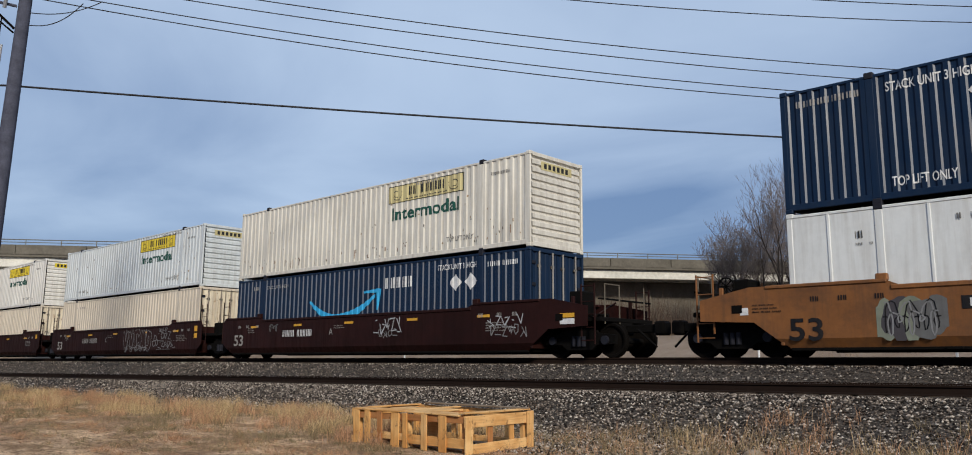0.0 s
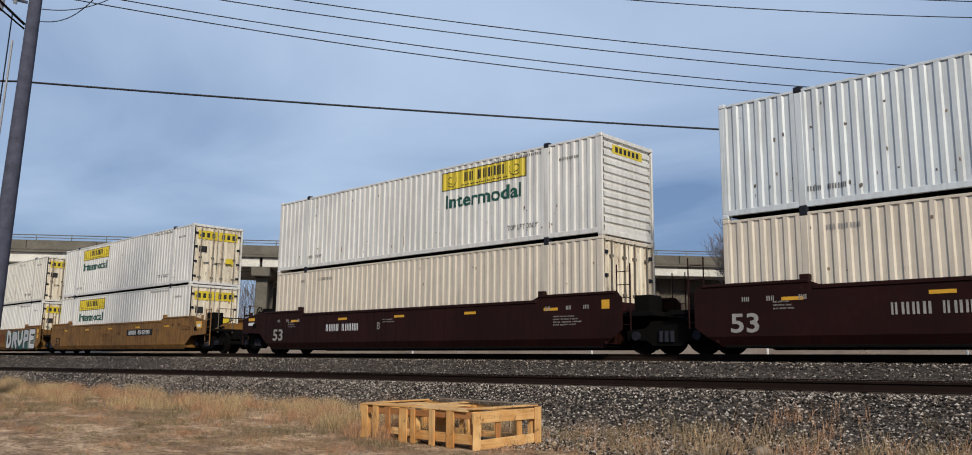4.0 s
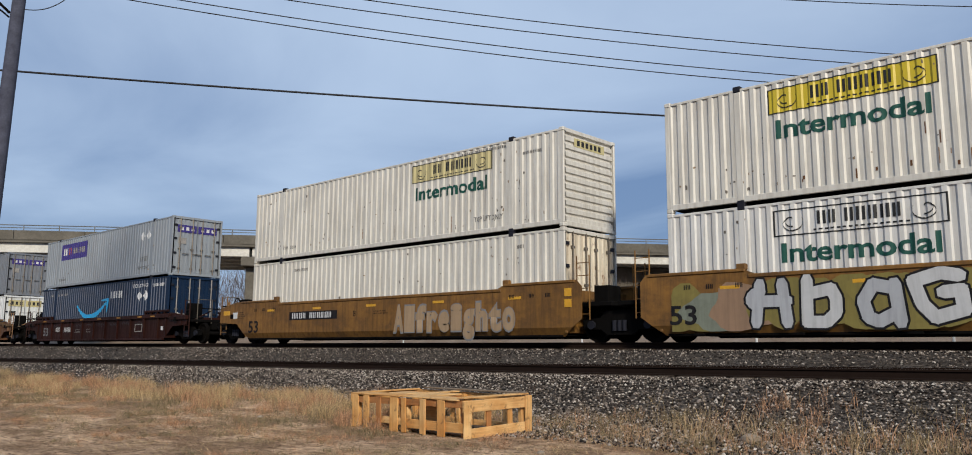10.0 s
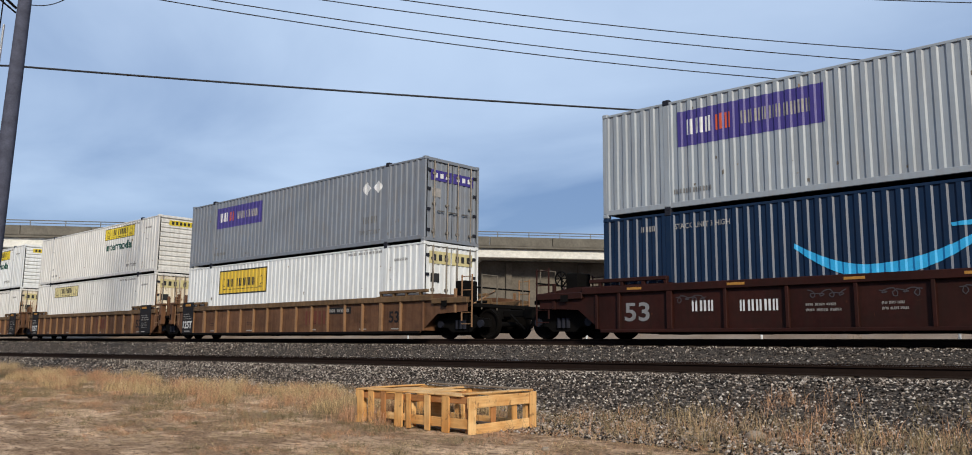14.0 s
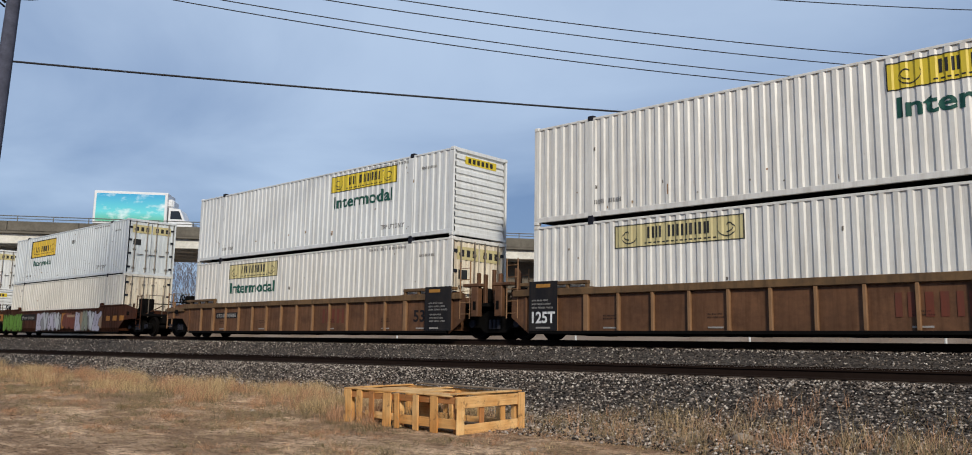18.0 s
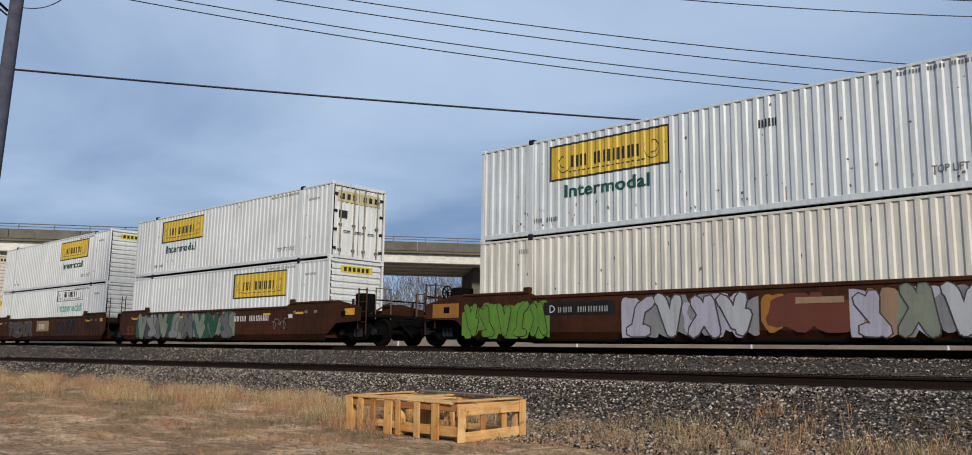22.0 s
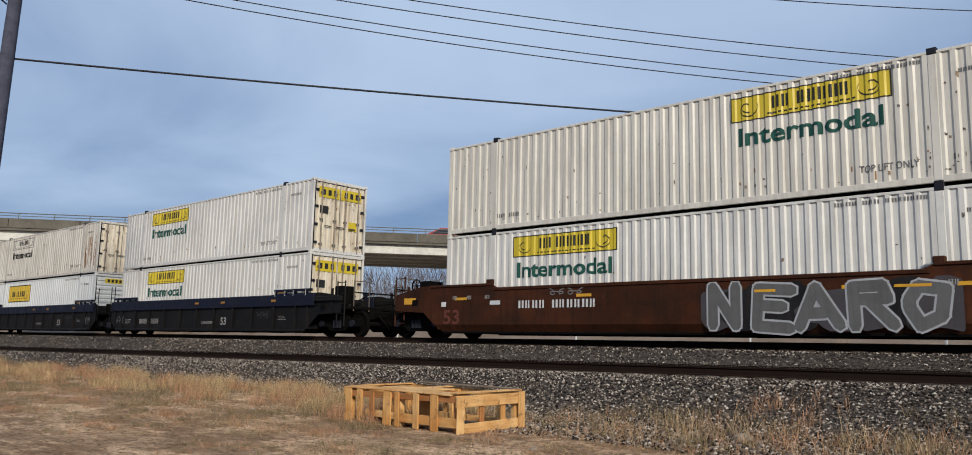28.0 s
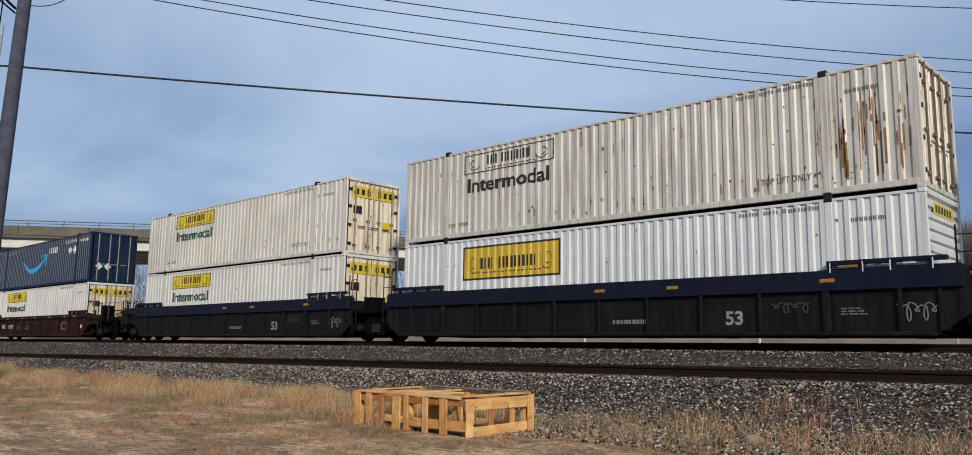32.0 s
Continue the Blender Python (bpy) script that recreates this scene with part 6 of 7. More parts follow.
def brush():
    """Brown undergrowth behind the tracks, joined."""
    rng = np.random.default_rng(8)
    v, f = [], []
    for _ in range(17000):
        deg = -8 - 29 * rng.random() ** 0.8
        if deg < -31 and rng.random() < (-31 - deg) / 7:
            continue
        az = radians(deg)
        d = rng.uniform(43, 57)
        x, y = d * math.sin(az), d * math.cos(az)
        h = (0.5 + 3.0 * rng.random() ** 2.2) * (0.75 + 0.8 * noise.noise((x * 0.22, y * 0.22, 1)))
        if h < 0.3:
            continue
        z = ground_z(x, y)
        a = rng.uniform(0, 6.28)
        w = 0.028
        dx, dy = rng.normal(0, 0.22, 2)
        k = len(v)
        v += [(x - w * math.cos(a), y - w * math.sin(a), z), (x + w * math.cos(a), y + w * math.sin(a), z), (x + dx * h, y + dy * h, z + h)]
        f.append((k, k + 1, k + 2))
    me = mesh_of("undergrowth", v, f, plain("brown_undergrowth", (0.095, 0.066, 0.05), 0.95, 0, 0.4, 2, 0))
    tagged(new("undergrowth", me), "brown leafless brush behind the tracks", "brush", kind="stuff")


brush()


def far_wood():
    """A distant leafless wood along the horizon, joined twigs."""
    rng = np.random.default_rng(12)
    v, f = [], []
    for _ in range(62000):
        az = radians(rng.uniform(-86, 10) if rng.random() < 0.7 else rng.uniform(-24, -6))
        d = rng.uniform(105, 150)
        x, y = d * math.sin(az), d * math.cos(az)
        h = 12.0 + 4.0 * smooth01((az + 0.37) / 0.08) + 2.5 * noise.noise((az * 14, 0, 0)) + 2.5 * noise.noise((az * 40, 5, 0))
        z0 = rng.uniform(0, h * 0.85)
        ln = rng.uniform(1.0, 2.6)
        dx, dy = rng.normal(0, 0.5, 2)
        w = 0.055
        k = len(v)
        v += [(x - w, y, z0), (x + w, y, z0), (x + dx * ln, y + dy * ln, min(z0 + ln, h))]
        f.append((k, k + 1, k + 2))
    tagged(new("distant_wood", mesh_of("distant_wood", v, f, TWIG)), "hazy leafless wood on the skyline", "wood", kind="stuff")


far_wood()

# slim street lamp beyond the trees
_la = radians(-14.5)
lp = tagged(empty("street_lamp", pose(95 * math.sin(_la), 95 * math.cos(_la), 1.0)), "tall slim pale street lamp beyond the trees", "street lamp")
rod("lamp_post", (0, 0, 0), (0, 0, 17.6), 0.055, PALECONC, lp, 8)
rod("lamp_arm", (0, 0, 17.5), (-1.5, 0, 17.62), 0.018, PALECONC, lp, 6)
block("lamp_head", -2.1, -1.5, -0.15, 0.15, 17.56, 17.72, RAILING, lp, 0.05)

# ---------------------------------------------------------------- grass
STRAW = []
for nm, col in (("dry_straw", (0.50, 0.36, 0.195)), ("brown_straw", (0.36, 0.25, 0.15)), ("reddish_straw", (0.46, 0.26, 0.15)), ("dull_olive_straw", (0.24, 0.185, 0.105))):
    m, nt, b = base_mat(nm, 0.9)
    g = nt.nodes.new("ShaderNodeNewGeometry")
    nt.links.new(mixc(nt, g.outputs["Random Per Island"], scaled(col, 1.25), scaled(col, 0.30)), b.inputs["Base Color"])
    STRAW.append(m)


def grass(name, spots, per, hgt, mat, seed, label, spread=0.25, lean=0.45):
    rng = np.random.default_rng(seed)
    v, f = [], []
    for x, y, big in spots:
        for _ in range(int(per * big)):
            a, q = rng.uniform(0, 6.28), abs(rng.normal(0, spread)) * big
            px_, py_ = x + q * math.cos(a), y + q * math.sin(a)
            z = ground_z(px_, py_) - 0.01
            h = hgt * big * rng.uniform(0.45, 1.15)
            lx, ly = rng.normal(0, lean, 2) * h
            w = rng.uniform(0.0014, 0.0036)
            t = rng.uniform(0, 6.28)
            wx, wy = w * math.cos(t), w * math.sin(t)
            k = len(v)
            v += [(px_ - wx, py_ - wy, z), (px_ + wx, py_ + wy, z), (px_ + lx * 0.4 + wx * 0.7, py_ + ly * 0.4 + wy * 0.7, z + h * 0.6), (px_ + lx * 0.4 - wx * 0.7, py_ + ly * 0.4 - wy * 0.7, z + h * 0.6), (px_ + lx, py_ + ly, z + h)]
            f += [(k, k + 1, k + 2, k + 3), (k + 3, k + 2, k + 4)]
    tagged(new(name, mesh_of(name, v, f, mat)), label, "grass", kind="stuff")


def scatter(n, x0, x1, y0, y1, seed, lo, hi, thresh=0.0):
    rng = np.random.default_rng(seed)
    out = []
    while len(out) < n:
        x, y = rng.uniform(x0, x1), rng.uniform(y0, y1)
        edge = abs(y - (y0 + y1) / 2) / (y1 - y0) * 2        # thins out towards both edges of the strip
        if noise.noise((x * 0.62, y * 0.95, seed)) > thresh + 0.55 * edge ** 2.5 - 0.1 + rng.uniform(-0.28, 0.28):
            out.append((x, y, rng.uniform(lo, hi)))
    return out


grass("dry_grass", scatter(300, -40, -9.2, 8.0, 11.6, 1, 0.3, 1.35, 0.24), 105, 0.30, STRAW[0], 2, "tall dry straw-coloured grass beside the ballast", 0.15, 0.42)
grass("dry_grass", scatter(250, -34, -9.2, 7.4, 11.6, 17, 0.3, 1.25, 0.18), 90, 0.28, STRAW[2], 12, "reddish dry grass beside the ballast", 0.15, 0.45)
grass("dry_grass", scatter(480, -34, -9.0, 6.0, 11.6, 41, 0.3, 1.1, 0.02), 44, 0.20, STRAW[3], 44, "thin brown dry grass on bare earth", 0.16, 0.7)
grass("dry_grass", scatter(110, -8.5, -1.0, 8.4, 12.1, 6, 0.3, 1.1, -0.12), 16, 0.30, STRAW[1], 3, "brown dry grass tufts growing in the ballast", 0.20, 0.4)
grass("dry_grass", scatter(140, -12, -1.0, 8.4, 12.0, 26, 0.3, 1.0, -0.12), 17, 0.28, STRAW[2], 23, "reddish dry weeds growing in the ballast", 0.20, 0.5)
grass("dry_grass", scatter(170, -12, -1.0, 8.2, 12.0, 57, 0.4, 1.0, -0.15), 24, 0.28, STRAW[3], 58, "dull olive-brown weeds growing in the ballast", 0.22, 0.55)
grass("dry_grass", scatter(34, -7.5, -0.8, 9.0, 12.2, 83, 0.4, 1.2, -0.1), 12, 0.36, STRAW[0], 84, "pale dry weeds growing in the ballast", 0.16, 0.35)
grass("dry_grass", scatter(44, -5.6, -1.2, 9.2, 12.2, 101, 0.4, 1.2, 0.0), 28, 0.30, STRAW[2], 102, "reddish-brown weed clumps growing in the ballast", 0.17, 0.40)
grass("dry_grass", scatter(60, -7.5, -1.0, 8.8, 12.0, 105, 0.4, 1.1, -0.02), 34, 0.26, STRAW[3], 106, "dark brown weed clumps growing in the ballast", 0.18, 0.55)
grass("grass_litter", scatter(1500, -30, -0.8, 4.2, 10.6, 9, 0.4, 1.0, 0.10), 22, 0.070, STRAW[0], 4, "short dry grass and litter on bare earth", 0.40, 1.3)
grass("grass_litter", scatter(1200, -28, -0.8, 4.2, 10.2, 31, 0.4, 1.0, 0.10), 22, 0.06, STRAW[2], 14, "reddish litter on bare earth", 0.40, 1.3)
grass("grass_litter", scatter(900, -28, -0.8, 4.2, 10.8, 71, 0.4, 1.0, 0.10), 20, 0.06, STRAW[3], 74, "dark dead grass on bare earth", 0.40, 1.2)
grass("dry_grass", scatter(420, -27, -2.0, 4.2, 9.0, 91, 0.4, 1.2, 0.05), 46, 0.085, STRAW[3], 92, "low dark clumps of dead grass on bare earth", 0.11, 0.9)
grass("dry_grass", scatter(320, -27, -2.0, 4.2, 9.0, 95, 0.4, 1.2, 0.05), 46, 0.10, STRAW[2], 96, "low reddish clumps of dead grass on bare earth", 0.11, 0.9)
grass("far_bank_grass", scatter(160, -45, 0, 29, 36, 13, 0.8, 1.6, -0.1), 24, 0.5, STRAW[1], 5, "dry grass on the bank behind the tracks", 0.5)


def pebbles():
    """Clods and small pebbles on the bare earth, joined."""
    rng = np.random.default_rng(15)
    v, f = [], []
    for k in range(9000):
        x, y = rng.uniform(-24, -0.8), rng.uniform(4.0, 10.4)
        s = 0.007 + 0.018 * rng.random() ** 3
        z = ground_z(x, y)
        o = len(v)
        v += [(x + s * rng.uniform(.6, 1.3), y, z), (x - s * .5, y + s * rng.uniform(.6, 1.2), z), (x - s * .5, y - s * rng.uniform(.6, 1.2), z), (x, y, z + s * 0.5)]
        f += [(o, o + 1, o + 3), (o + 1, o + 2, o + 3), (o + 2, o, o + 3)]
    m, nt, b = base_mat("earth_clods", 0.95)
    g = nt.nodes.new("ShaderNodeNewGeometry")
    nt.links.new(mixc(nt, g.outputs["Random Per Island"], (0.12, 0.075, 0.045), (0.36, 0.25, 0.16)), b.inputs["Base Color"])
    tagged(new("pebbles", mesh_of("pebbles", v, f, m)), "small clods and pebbles on the bare earth", "pebbles", kind="stuff")


pebbles()

# white marker posts on the bank behind the tracks
for x, y, h in ((-6.5, 27.0, 1.7), (-13.0, 28.0, 1.6), (-21.0, 28.5, 1.6), (-33.0, 29.0, 1.7)):
    z = ground_z(x, y)
    mp_ = tagged(empty("marker_post", pose(x, y, z)), "thin white marker post on the bank", "post", "marker posts")
    rod("post_shaft", (0, 0, -0.1), (0, 0, h), 0.04, VANW, mp_, 8)
    rod("post_cap", (0, 0, h), (0, 0, h + 0.06), 0.05, OCHRE, mp_, 8)

# loose stones on the earth
STONE = plain("pale_field_stone", (0.36, 0.29, 0.22), 0.9, 0, 0.3, 8, 0.4)
rng_ = random.Random(3)
for x, y, s in ((-4.75, 9.95, 0.13), (-10.9, 8.3, 0.05), (-6.2, 7.6, 0.05), (-2.6, 8.4, 0.06), (-12.8, 8.0, 0.05)):
    bm = bmesh.new()
    bmesh.ops.create_icosphere(bm, subdivisions=2, radius=1)
    for vv in bm.verts:
        vv.co *= s * (1 + 0.25 * noise.noise(vv.co * 1.7 + Vector((x, y, 0))))
        vv.co.z *= 0.6
    me = bpy.data.meshes.new("stone"); bm.to_mesh(me); bm.free(); me.materials.append(STONE)
    st_ = new("stone", me)
    st_.matrix_basis = pose(x, y, ground_z(x, y) + s * 0.25, 0, 0, rng_.uniform(0, 360))
    tagged(st_, "pale rounded stone lying on the earth", "stone", "loose stones")

# ---------------------------------------------------------------- lettering and spray paint on the wells
SPRAY = {}
for nm, col in (("silver", (0.40, 0.41, 0.43)), ("white", (0.52, 0.52, 0.52)), ("black", (0.012, 0.012, 0.014)), ("teal", (0.03, 0.095, 0.09)), ("yellow", (0.22, 0.18, 0.05)), ("green", (0.11, 0.235, 0.03)),
                ("jade", (0.025, 0.085, 0.05)), ("grey", (0.12, 0.12, 0.12)), ("lilac", (0.38, 0.36, 0.43)), ("navy", (0.013, 0.014, 0.021)), ("sage", (0.20, 0.22, 0.17)), ("rustred", (0.13, 0.035, 0.02)), ("buff", (0.30, 0.19, 0.12)),
                ("violet", (0.10, 0.06, 0.13)), ("dusk", (0.065, 0.06, 0.068)), ("ash", (0.22, 0.22, 0.225)), ("orange", (0.30, 0.125, 0.022)), ("sand", (0.36, 0.25, 0.15)), ("wine", (0.024, 0.007, 0.006))):
    SPRAY[nm] = paint("spray_" + nm, col, 0.35, 0.15, 0.7, (0.05, 0.04, 0.035))
OUT = SY + 0.004


def font_tag(w, body, x0, x1, z0, h, fill, line, seed=0, shear=0.0, fat=0.05, outline=0.05, bold=True):
    """Bold sprayed letters, one by one with a little sway, on a darker outline of their own."""
    rng = random.Random(seed)
    n = len(body)
    step = (x1 - x0) / n
    for k, ch in enumerate(body):
        if ch == " ":
            continue
        hh = h * rng.uniform(0.93, 1.07)
        f = fill[k % len(fill)] if isinstance(fill, (list, tuple)) else fill
        wide = step * 0.97
        for nm, mat, off, y, grow in (("spray_outline", line, fat + outline, OUT + 0.004, 1.0), ("spray_letter", f, fat, OUT + 0.008, 0.93)):
            me = letters_mesh(ch, hh, SPRAY[mat], off, 1.0, shear)
            a, b = text_width(me)
            me = letters_mesh(ch, hh, SPRAY[mat], off, round(wide * grow / (b - a), 2), shear)
            a, b = text_width(me)
            ob = part_me(nm, me, w, pose(x0 + (k + 0.5) * step - (a + b) / 2, -y, z0 + rng.uniform(-0.02, 0.02)))


# sprayed capitals as strokes on a ten by ten grid: pairs of digits, one group a stroke
GLYPH = {"H": "1029 8079 1585 2827160514250617", "b": "1910 166775725010", "a": "7980 783915214072", "G": "88590813308185 8555", "D": "10196883604010", "R": "1019798616 4690",
         "U": "0914418489", "P": "1019798514", "E": "99191090 1575", "N": "1019 1970 7079", "A": "0049 4990 2363", "O": "39887230141639", "T": "0999 4940", "X": "0990 9900", "I": "4940",
         "F": "1019 1999 1575", "1": "192850 5088 2850", "2": "0918428460 4279", "3": "103057 5799 3070", "4": "084480 4449 2060", "5": "295510 559079", "C": "88590813308182", "V": "095099", "6": "09309940 4979", "7": "2090 2079 0989", "8": "005090 3959"}      # the figures are plain hooks and wedges


def stroke_mesh(groups, sx, sz, r, material):
    """Fat strokes with rounded ends in the xz plane, each a hair in front of the last."""
    v, f, lift = [], [], 0.0
    for g in groups.split():
        p = [(int(g[k]) / 9 * sx, int(g[k + 1]) / 9 * sz) for k in range(0, len(g) - 1, 2)]
        for a, b in zip(p, p[1:]):
            ang = math.atan2(b[1] - a[1], b[0] - a[0])
            n = len(v)
            for c, base in ((b, ang - math.pi / 2), (a, ang + math.pi / 2)):
                for q in range(4):
                    t = base + math.pi * q / 3
                    rr = r * (1.0 if q in (0, 3) else 1.08)
                    v.append((c[0] + rr * math.cos(t), -lift, c[1] + rr * math.sin(t)))
            f.append(tuple(range(n, n + 8)))
            lift += 0.0003
    return mesh_of("spray_letter", v, f, material)


def tag_letters(w, body, x0, x1, z0, h, fill, line, seed=0, shear=0.0, fat=0.05, outline=0.05):
    """Fat sprayed letters drawn stroke by stroke, swaying, on a darker outline of their own."""
    rng = random.Random(seed)
    step = (x1 - x0) / len(body)
    r = min(0.105 + fat * 0.6, step * 0.16)
    for k, ch in enumerate(body):
        f = fill[k % len(fill)] if isinstance(fill, (list, tuple)) else fill
        sx, sz = step * 1.02 - 2 * r, h * rng.uniform(0.92, 1.06) - 2 * r
        at = pose(x0 + k * step + r, 0, z0 + r + rng.uniform(-0.02, 0.03), 0, rng.uniform(-4, 4) - shear * 20, 0)
        for nm, mat, rr, y in (("spray_outline", line, r + outline, OUT + 0.009), ("spray_letter", f, r, OUT + 0.015)):
            tagged(part_me(nm, stroke_mesh(GLYPH[ch], sx, sz, rr, SPRAY[mat]), w, pose(0, -y - 0.0005 * (k % 2), 0) @ at), kind="stuff")


def scrawl(w, body, x0, x1, z0, h, mat, seed=0, r=0.014, y=0.0):
    """A thin sprayed signature of hooks and wedges."""
    rng = random.Random(seed)
    step = (x1 - x0) / len(body)
    for k, ch in enumerate(body):
        me = stroke_mesh(GLYPH[ch], step * rng.uniform(0.85, 1.15), h * rng.uniform(0.75, 1.2), r, SPRAY[mat])
        tagged(part_me("spray_line", me, w, pose(x0 + k * step, -(OUT + 0.008 + y), z0 + rng.uniform(-0.06, 0.06), 0, rng.uniform(-10, 10), 0)), kind="stuff")


def patchwork(w, x0, x1, z0, z1, colours, seed, n=14):
    """Soft overlapping clouds of spray colour."""
    rng = random.Random(seed)
    for k in range(n):
        cx, cz = x0 + (x1 - x0) * (k + 0.5) / n, rng.uniform(z0 + 0.4 * (z1 - z0), z1 - 0.4 * (z1 - z0))
        rx, rz = (x1 - x0) / n * rng.uniform(0.7, 1.2), (z1 - z0) * rng.uniform(0.40, 0.56)
        ph = rng.uniform(0, 6.28)
        pts = []
        for i in range(22):
            a = 2 * math.pi * i / 22
            r = 1.0 + 0.13 * math.sin(3 * a + ph) + 0.10 * math.sin(5 * a + 2 * ph) + rng.uniform(-0.04, 0.04)
            pts.append((min(x1, max(x0, cx + rx * r * math.cos(a))), 0, min(z1, max(z0, cz + rz * r * math.sin(a)))))
        me = mesh_of("spray_patch", pts, [tuple(range(22))], SPRAY[rng.choice(colours)])
        part_me("spray_patch", me, w, pose(0, -(OUT + 0.002 + 0.0003 * k), 0))


def scribble(w, x0, x1, z0, z1, loops, mat, seed, r=0.018, y=0.0):
    """A looping sprayed line."""
    rng = random.Random(seed)
    n = loops * 10
    pts = []
    for i in range(n + 1):
        u = i / n
        a = 2 * math.pi * loops * u
        k = 0.55 + 0.45 * math.sin(3.1 * u * loops + seed)
        pts.append(((x0 + (x1 - x0) * (0.06 + 0.88 * u) + (x1 - x0) / loops * 0.42 * math.sin(a)), (z0 + z1) / 2 + (z1 - z0) * 0.46 * k * math.cos(a + rng.uniform(-.3, .3))))
    v, f = [], []
    for i, (x, z) in enumerate(pts):
        a, b = pts[max(0, i - 1)], pts[min(n, i + 1)]
        t = Vector((b[0] - a[0], b[1] - a[1]))
        t = t.normalized() if t.length > 1e-6 else Vector((1, 0))
        v += [(x - t.y * r, 0, z + t.x * r), (x + t.y * r, 0, z - t.x * r)]
        if i:
            f.append((2 * i - 2, 2 * i - 1, 2 * i + 1, 2 * i))
    part_me("spray_line", mesh_of("spray_line", v, f, SPRAY[mat]), w, pose(0, -(OUT + 0.006 + y), 0), "looping sprayed line")


def plate(w, x0, x1, z0, z1, mat, y=OUT, name="plate", label=""):
    block(name, x0, x1, -y - 0.006, -y + 0.004, z0, z1, mat, w, 0.002, label)


def small_print(w, x, z, width, rows, mat, y=OUT, h=0.045):
    for k in range(rows):
        marks("small_print", x, -y - 0.008, z - k * h * 1.7, width * (0.75 + 0.25 * ((k * 37) % 5) / 4), h * 0.8, 14, mat, w, (3, 8))


def reflectors(w, top, mat=REFLECT, xs=(-6.35, -3.3, -0.15, 3.2, 6.4), y=OUT):
    for x in xs:
        plate(w, x - 0.25, x + 0.25, top - 0.33, top - 0.25, mat, y, "reflector", "yellow reflector strip")


def load_limits(w, mat, top, y=OUT, xs=(6.2, 6.95, 7.55)):
    for x in xs:
        marks("load_mark", x, -y - 0.008, top - 0.30, 0.22, 0.11, 2, mat, w)
        marks("load_mark", -x, -y - 0.008, top - 0.30, 0.22, 0.11, 2, mat, w)


def size_mark(w, x0, x1, z0, h, mat, y=OUT, body="53"):
    letters("size_number", body, x0, -y - 0.008, z0, h, mat, w, x1 - x0, offset=0.012)


# orange car
w = WELLS[0]
size_mark(w, -8.05, -7.3, 0.36, 0.47, SPRAY["black"])
patchwork(w, -6.2, -4.85, 0.32, 1.22, ("grey", "sage", "dusk"), 3, 5); scribble(w, -6.15, -4.9, 0.35, 1.18, 6, "black", 5, 0.014); scribble(w, -6.1, -4.95, 0.35, 1.2, 5, "ash", 7, 0.016, 0.002)
plate(w, -4.6, -2.4, 0.92, 1.18, SPRAY["black"]); marks("car_number", -4.45, -OUT - 0.012, 0.97, 1.9, 0.16, 9, PALE, w, (3,))
load_limits(w, SPRAY["black"], 1.5); small_print(w, -8.9, 1.15, 0.7, 3, SPRAY["black"])
block("marker", -9.2, -9.0, -OUT - 0.006, -OUT + 0.004, 0.95, 1.12, PALE, w, 0.002)
# maroon three-well car
for i, seed in ((1, 1), (2, 2), (3, 3)):
    w = WELLS[i]
    size_mark(w, -7.85, -7.15, 0.50, 0.42, DULL)
    marks("car_number", -4.28, -OUT - 0.008, 0.80, 1.98, 0.25, 9, PALE if i != 2 else DULL, w, (3,))
    letters("unit_letter", "ACB"[i - 1], -1.3, -OUT - 0.008, 0.82, 0.24, DULL, w)
    reflectors(w, 1.52); load_limits(w, DULL, 1.5)
    small_print(w, -1.0, 1.12, 0.7, 2, DULL); small_print(w, 6.5, 1.0, 1.0, 4, DULL); small_print(w, -6.8, 1.15, 0.5, 3, DULL)
w = WELLS[1]
scrawl(w, "86274", 1.25, 2.7, 0.86, 0.42, "silver", 3, 0.018); scrawl(w, "C5O8", 1.5, 2.5, 0.70, 0.22, "ash", 13, 0.014); scrawl(w, "47681", 6.6, 8.0, 0.92, 0.26, "silver", 4, 0.016); scrawl(w, "6872O5", 6.65, 8.1, 0.64, 0.26, "ash", 14, 0.014); scribble(w, -5.3, -4.6, 1.0, 1.35, 3, "grey", 6, 0.02)
plate(w, 9.3, 9.8, 1.08, 1.2, REFLECT); plate(w, 9.3, 9.8, 0.9, 1.05, PALE)
w = WELLS[2]
tag_letters(w, "V1C5O", 0.85, 4.05, 0.34, 1.02, "wine", "ash", 4, 0.0, 0.05, 0.03)
scribble(w, 0.9, 3.9, 0.36, 0.62, 5, "ash", 24, 0.016, 0.012)
for k, x in enumerate((1.2, 1.9, 2.6, 3.4)):
    plate(w, x, x + 0.03, 1.0, 1.48, SPRAY["ash"], name="spray_stroke")
scrawl(w, "5O76", 4.75, 5.55, 1.24, 0.20, "ash", 31); scrawl(w, "D8O67", 4.25, 6.0, 0.86, 0.30, "ash", 32, 0.017); scrawl(w, "CO875648", 4.15, 6.5, 0.50, 0.26, "ash", 33, 0.016)
plate(w, 4.6, 5.9, 0.40, 0.42, SPRAY["ash"], name="spray_stroke")
plate(w, 8.15, 8.4, 1.18, 1.42, REFLECT); plate(w, 8.15, 8.4, 0.88, 1.10, REFLECT)
w = WELLS[3]
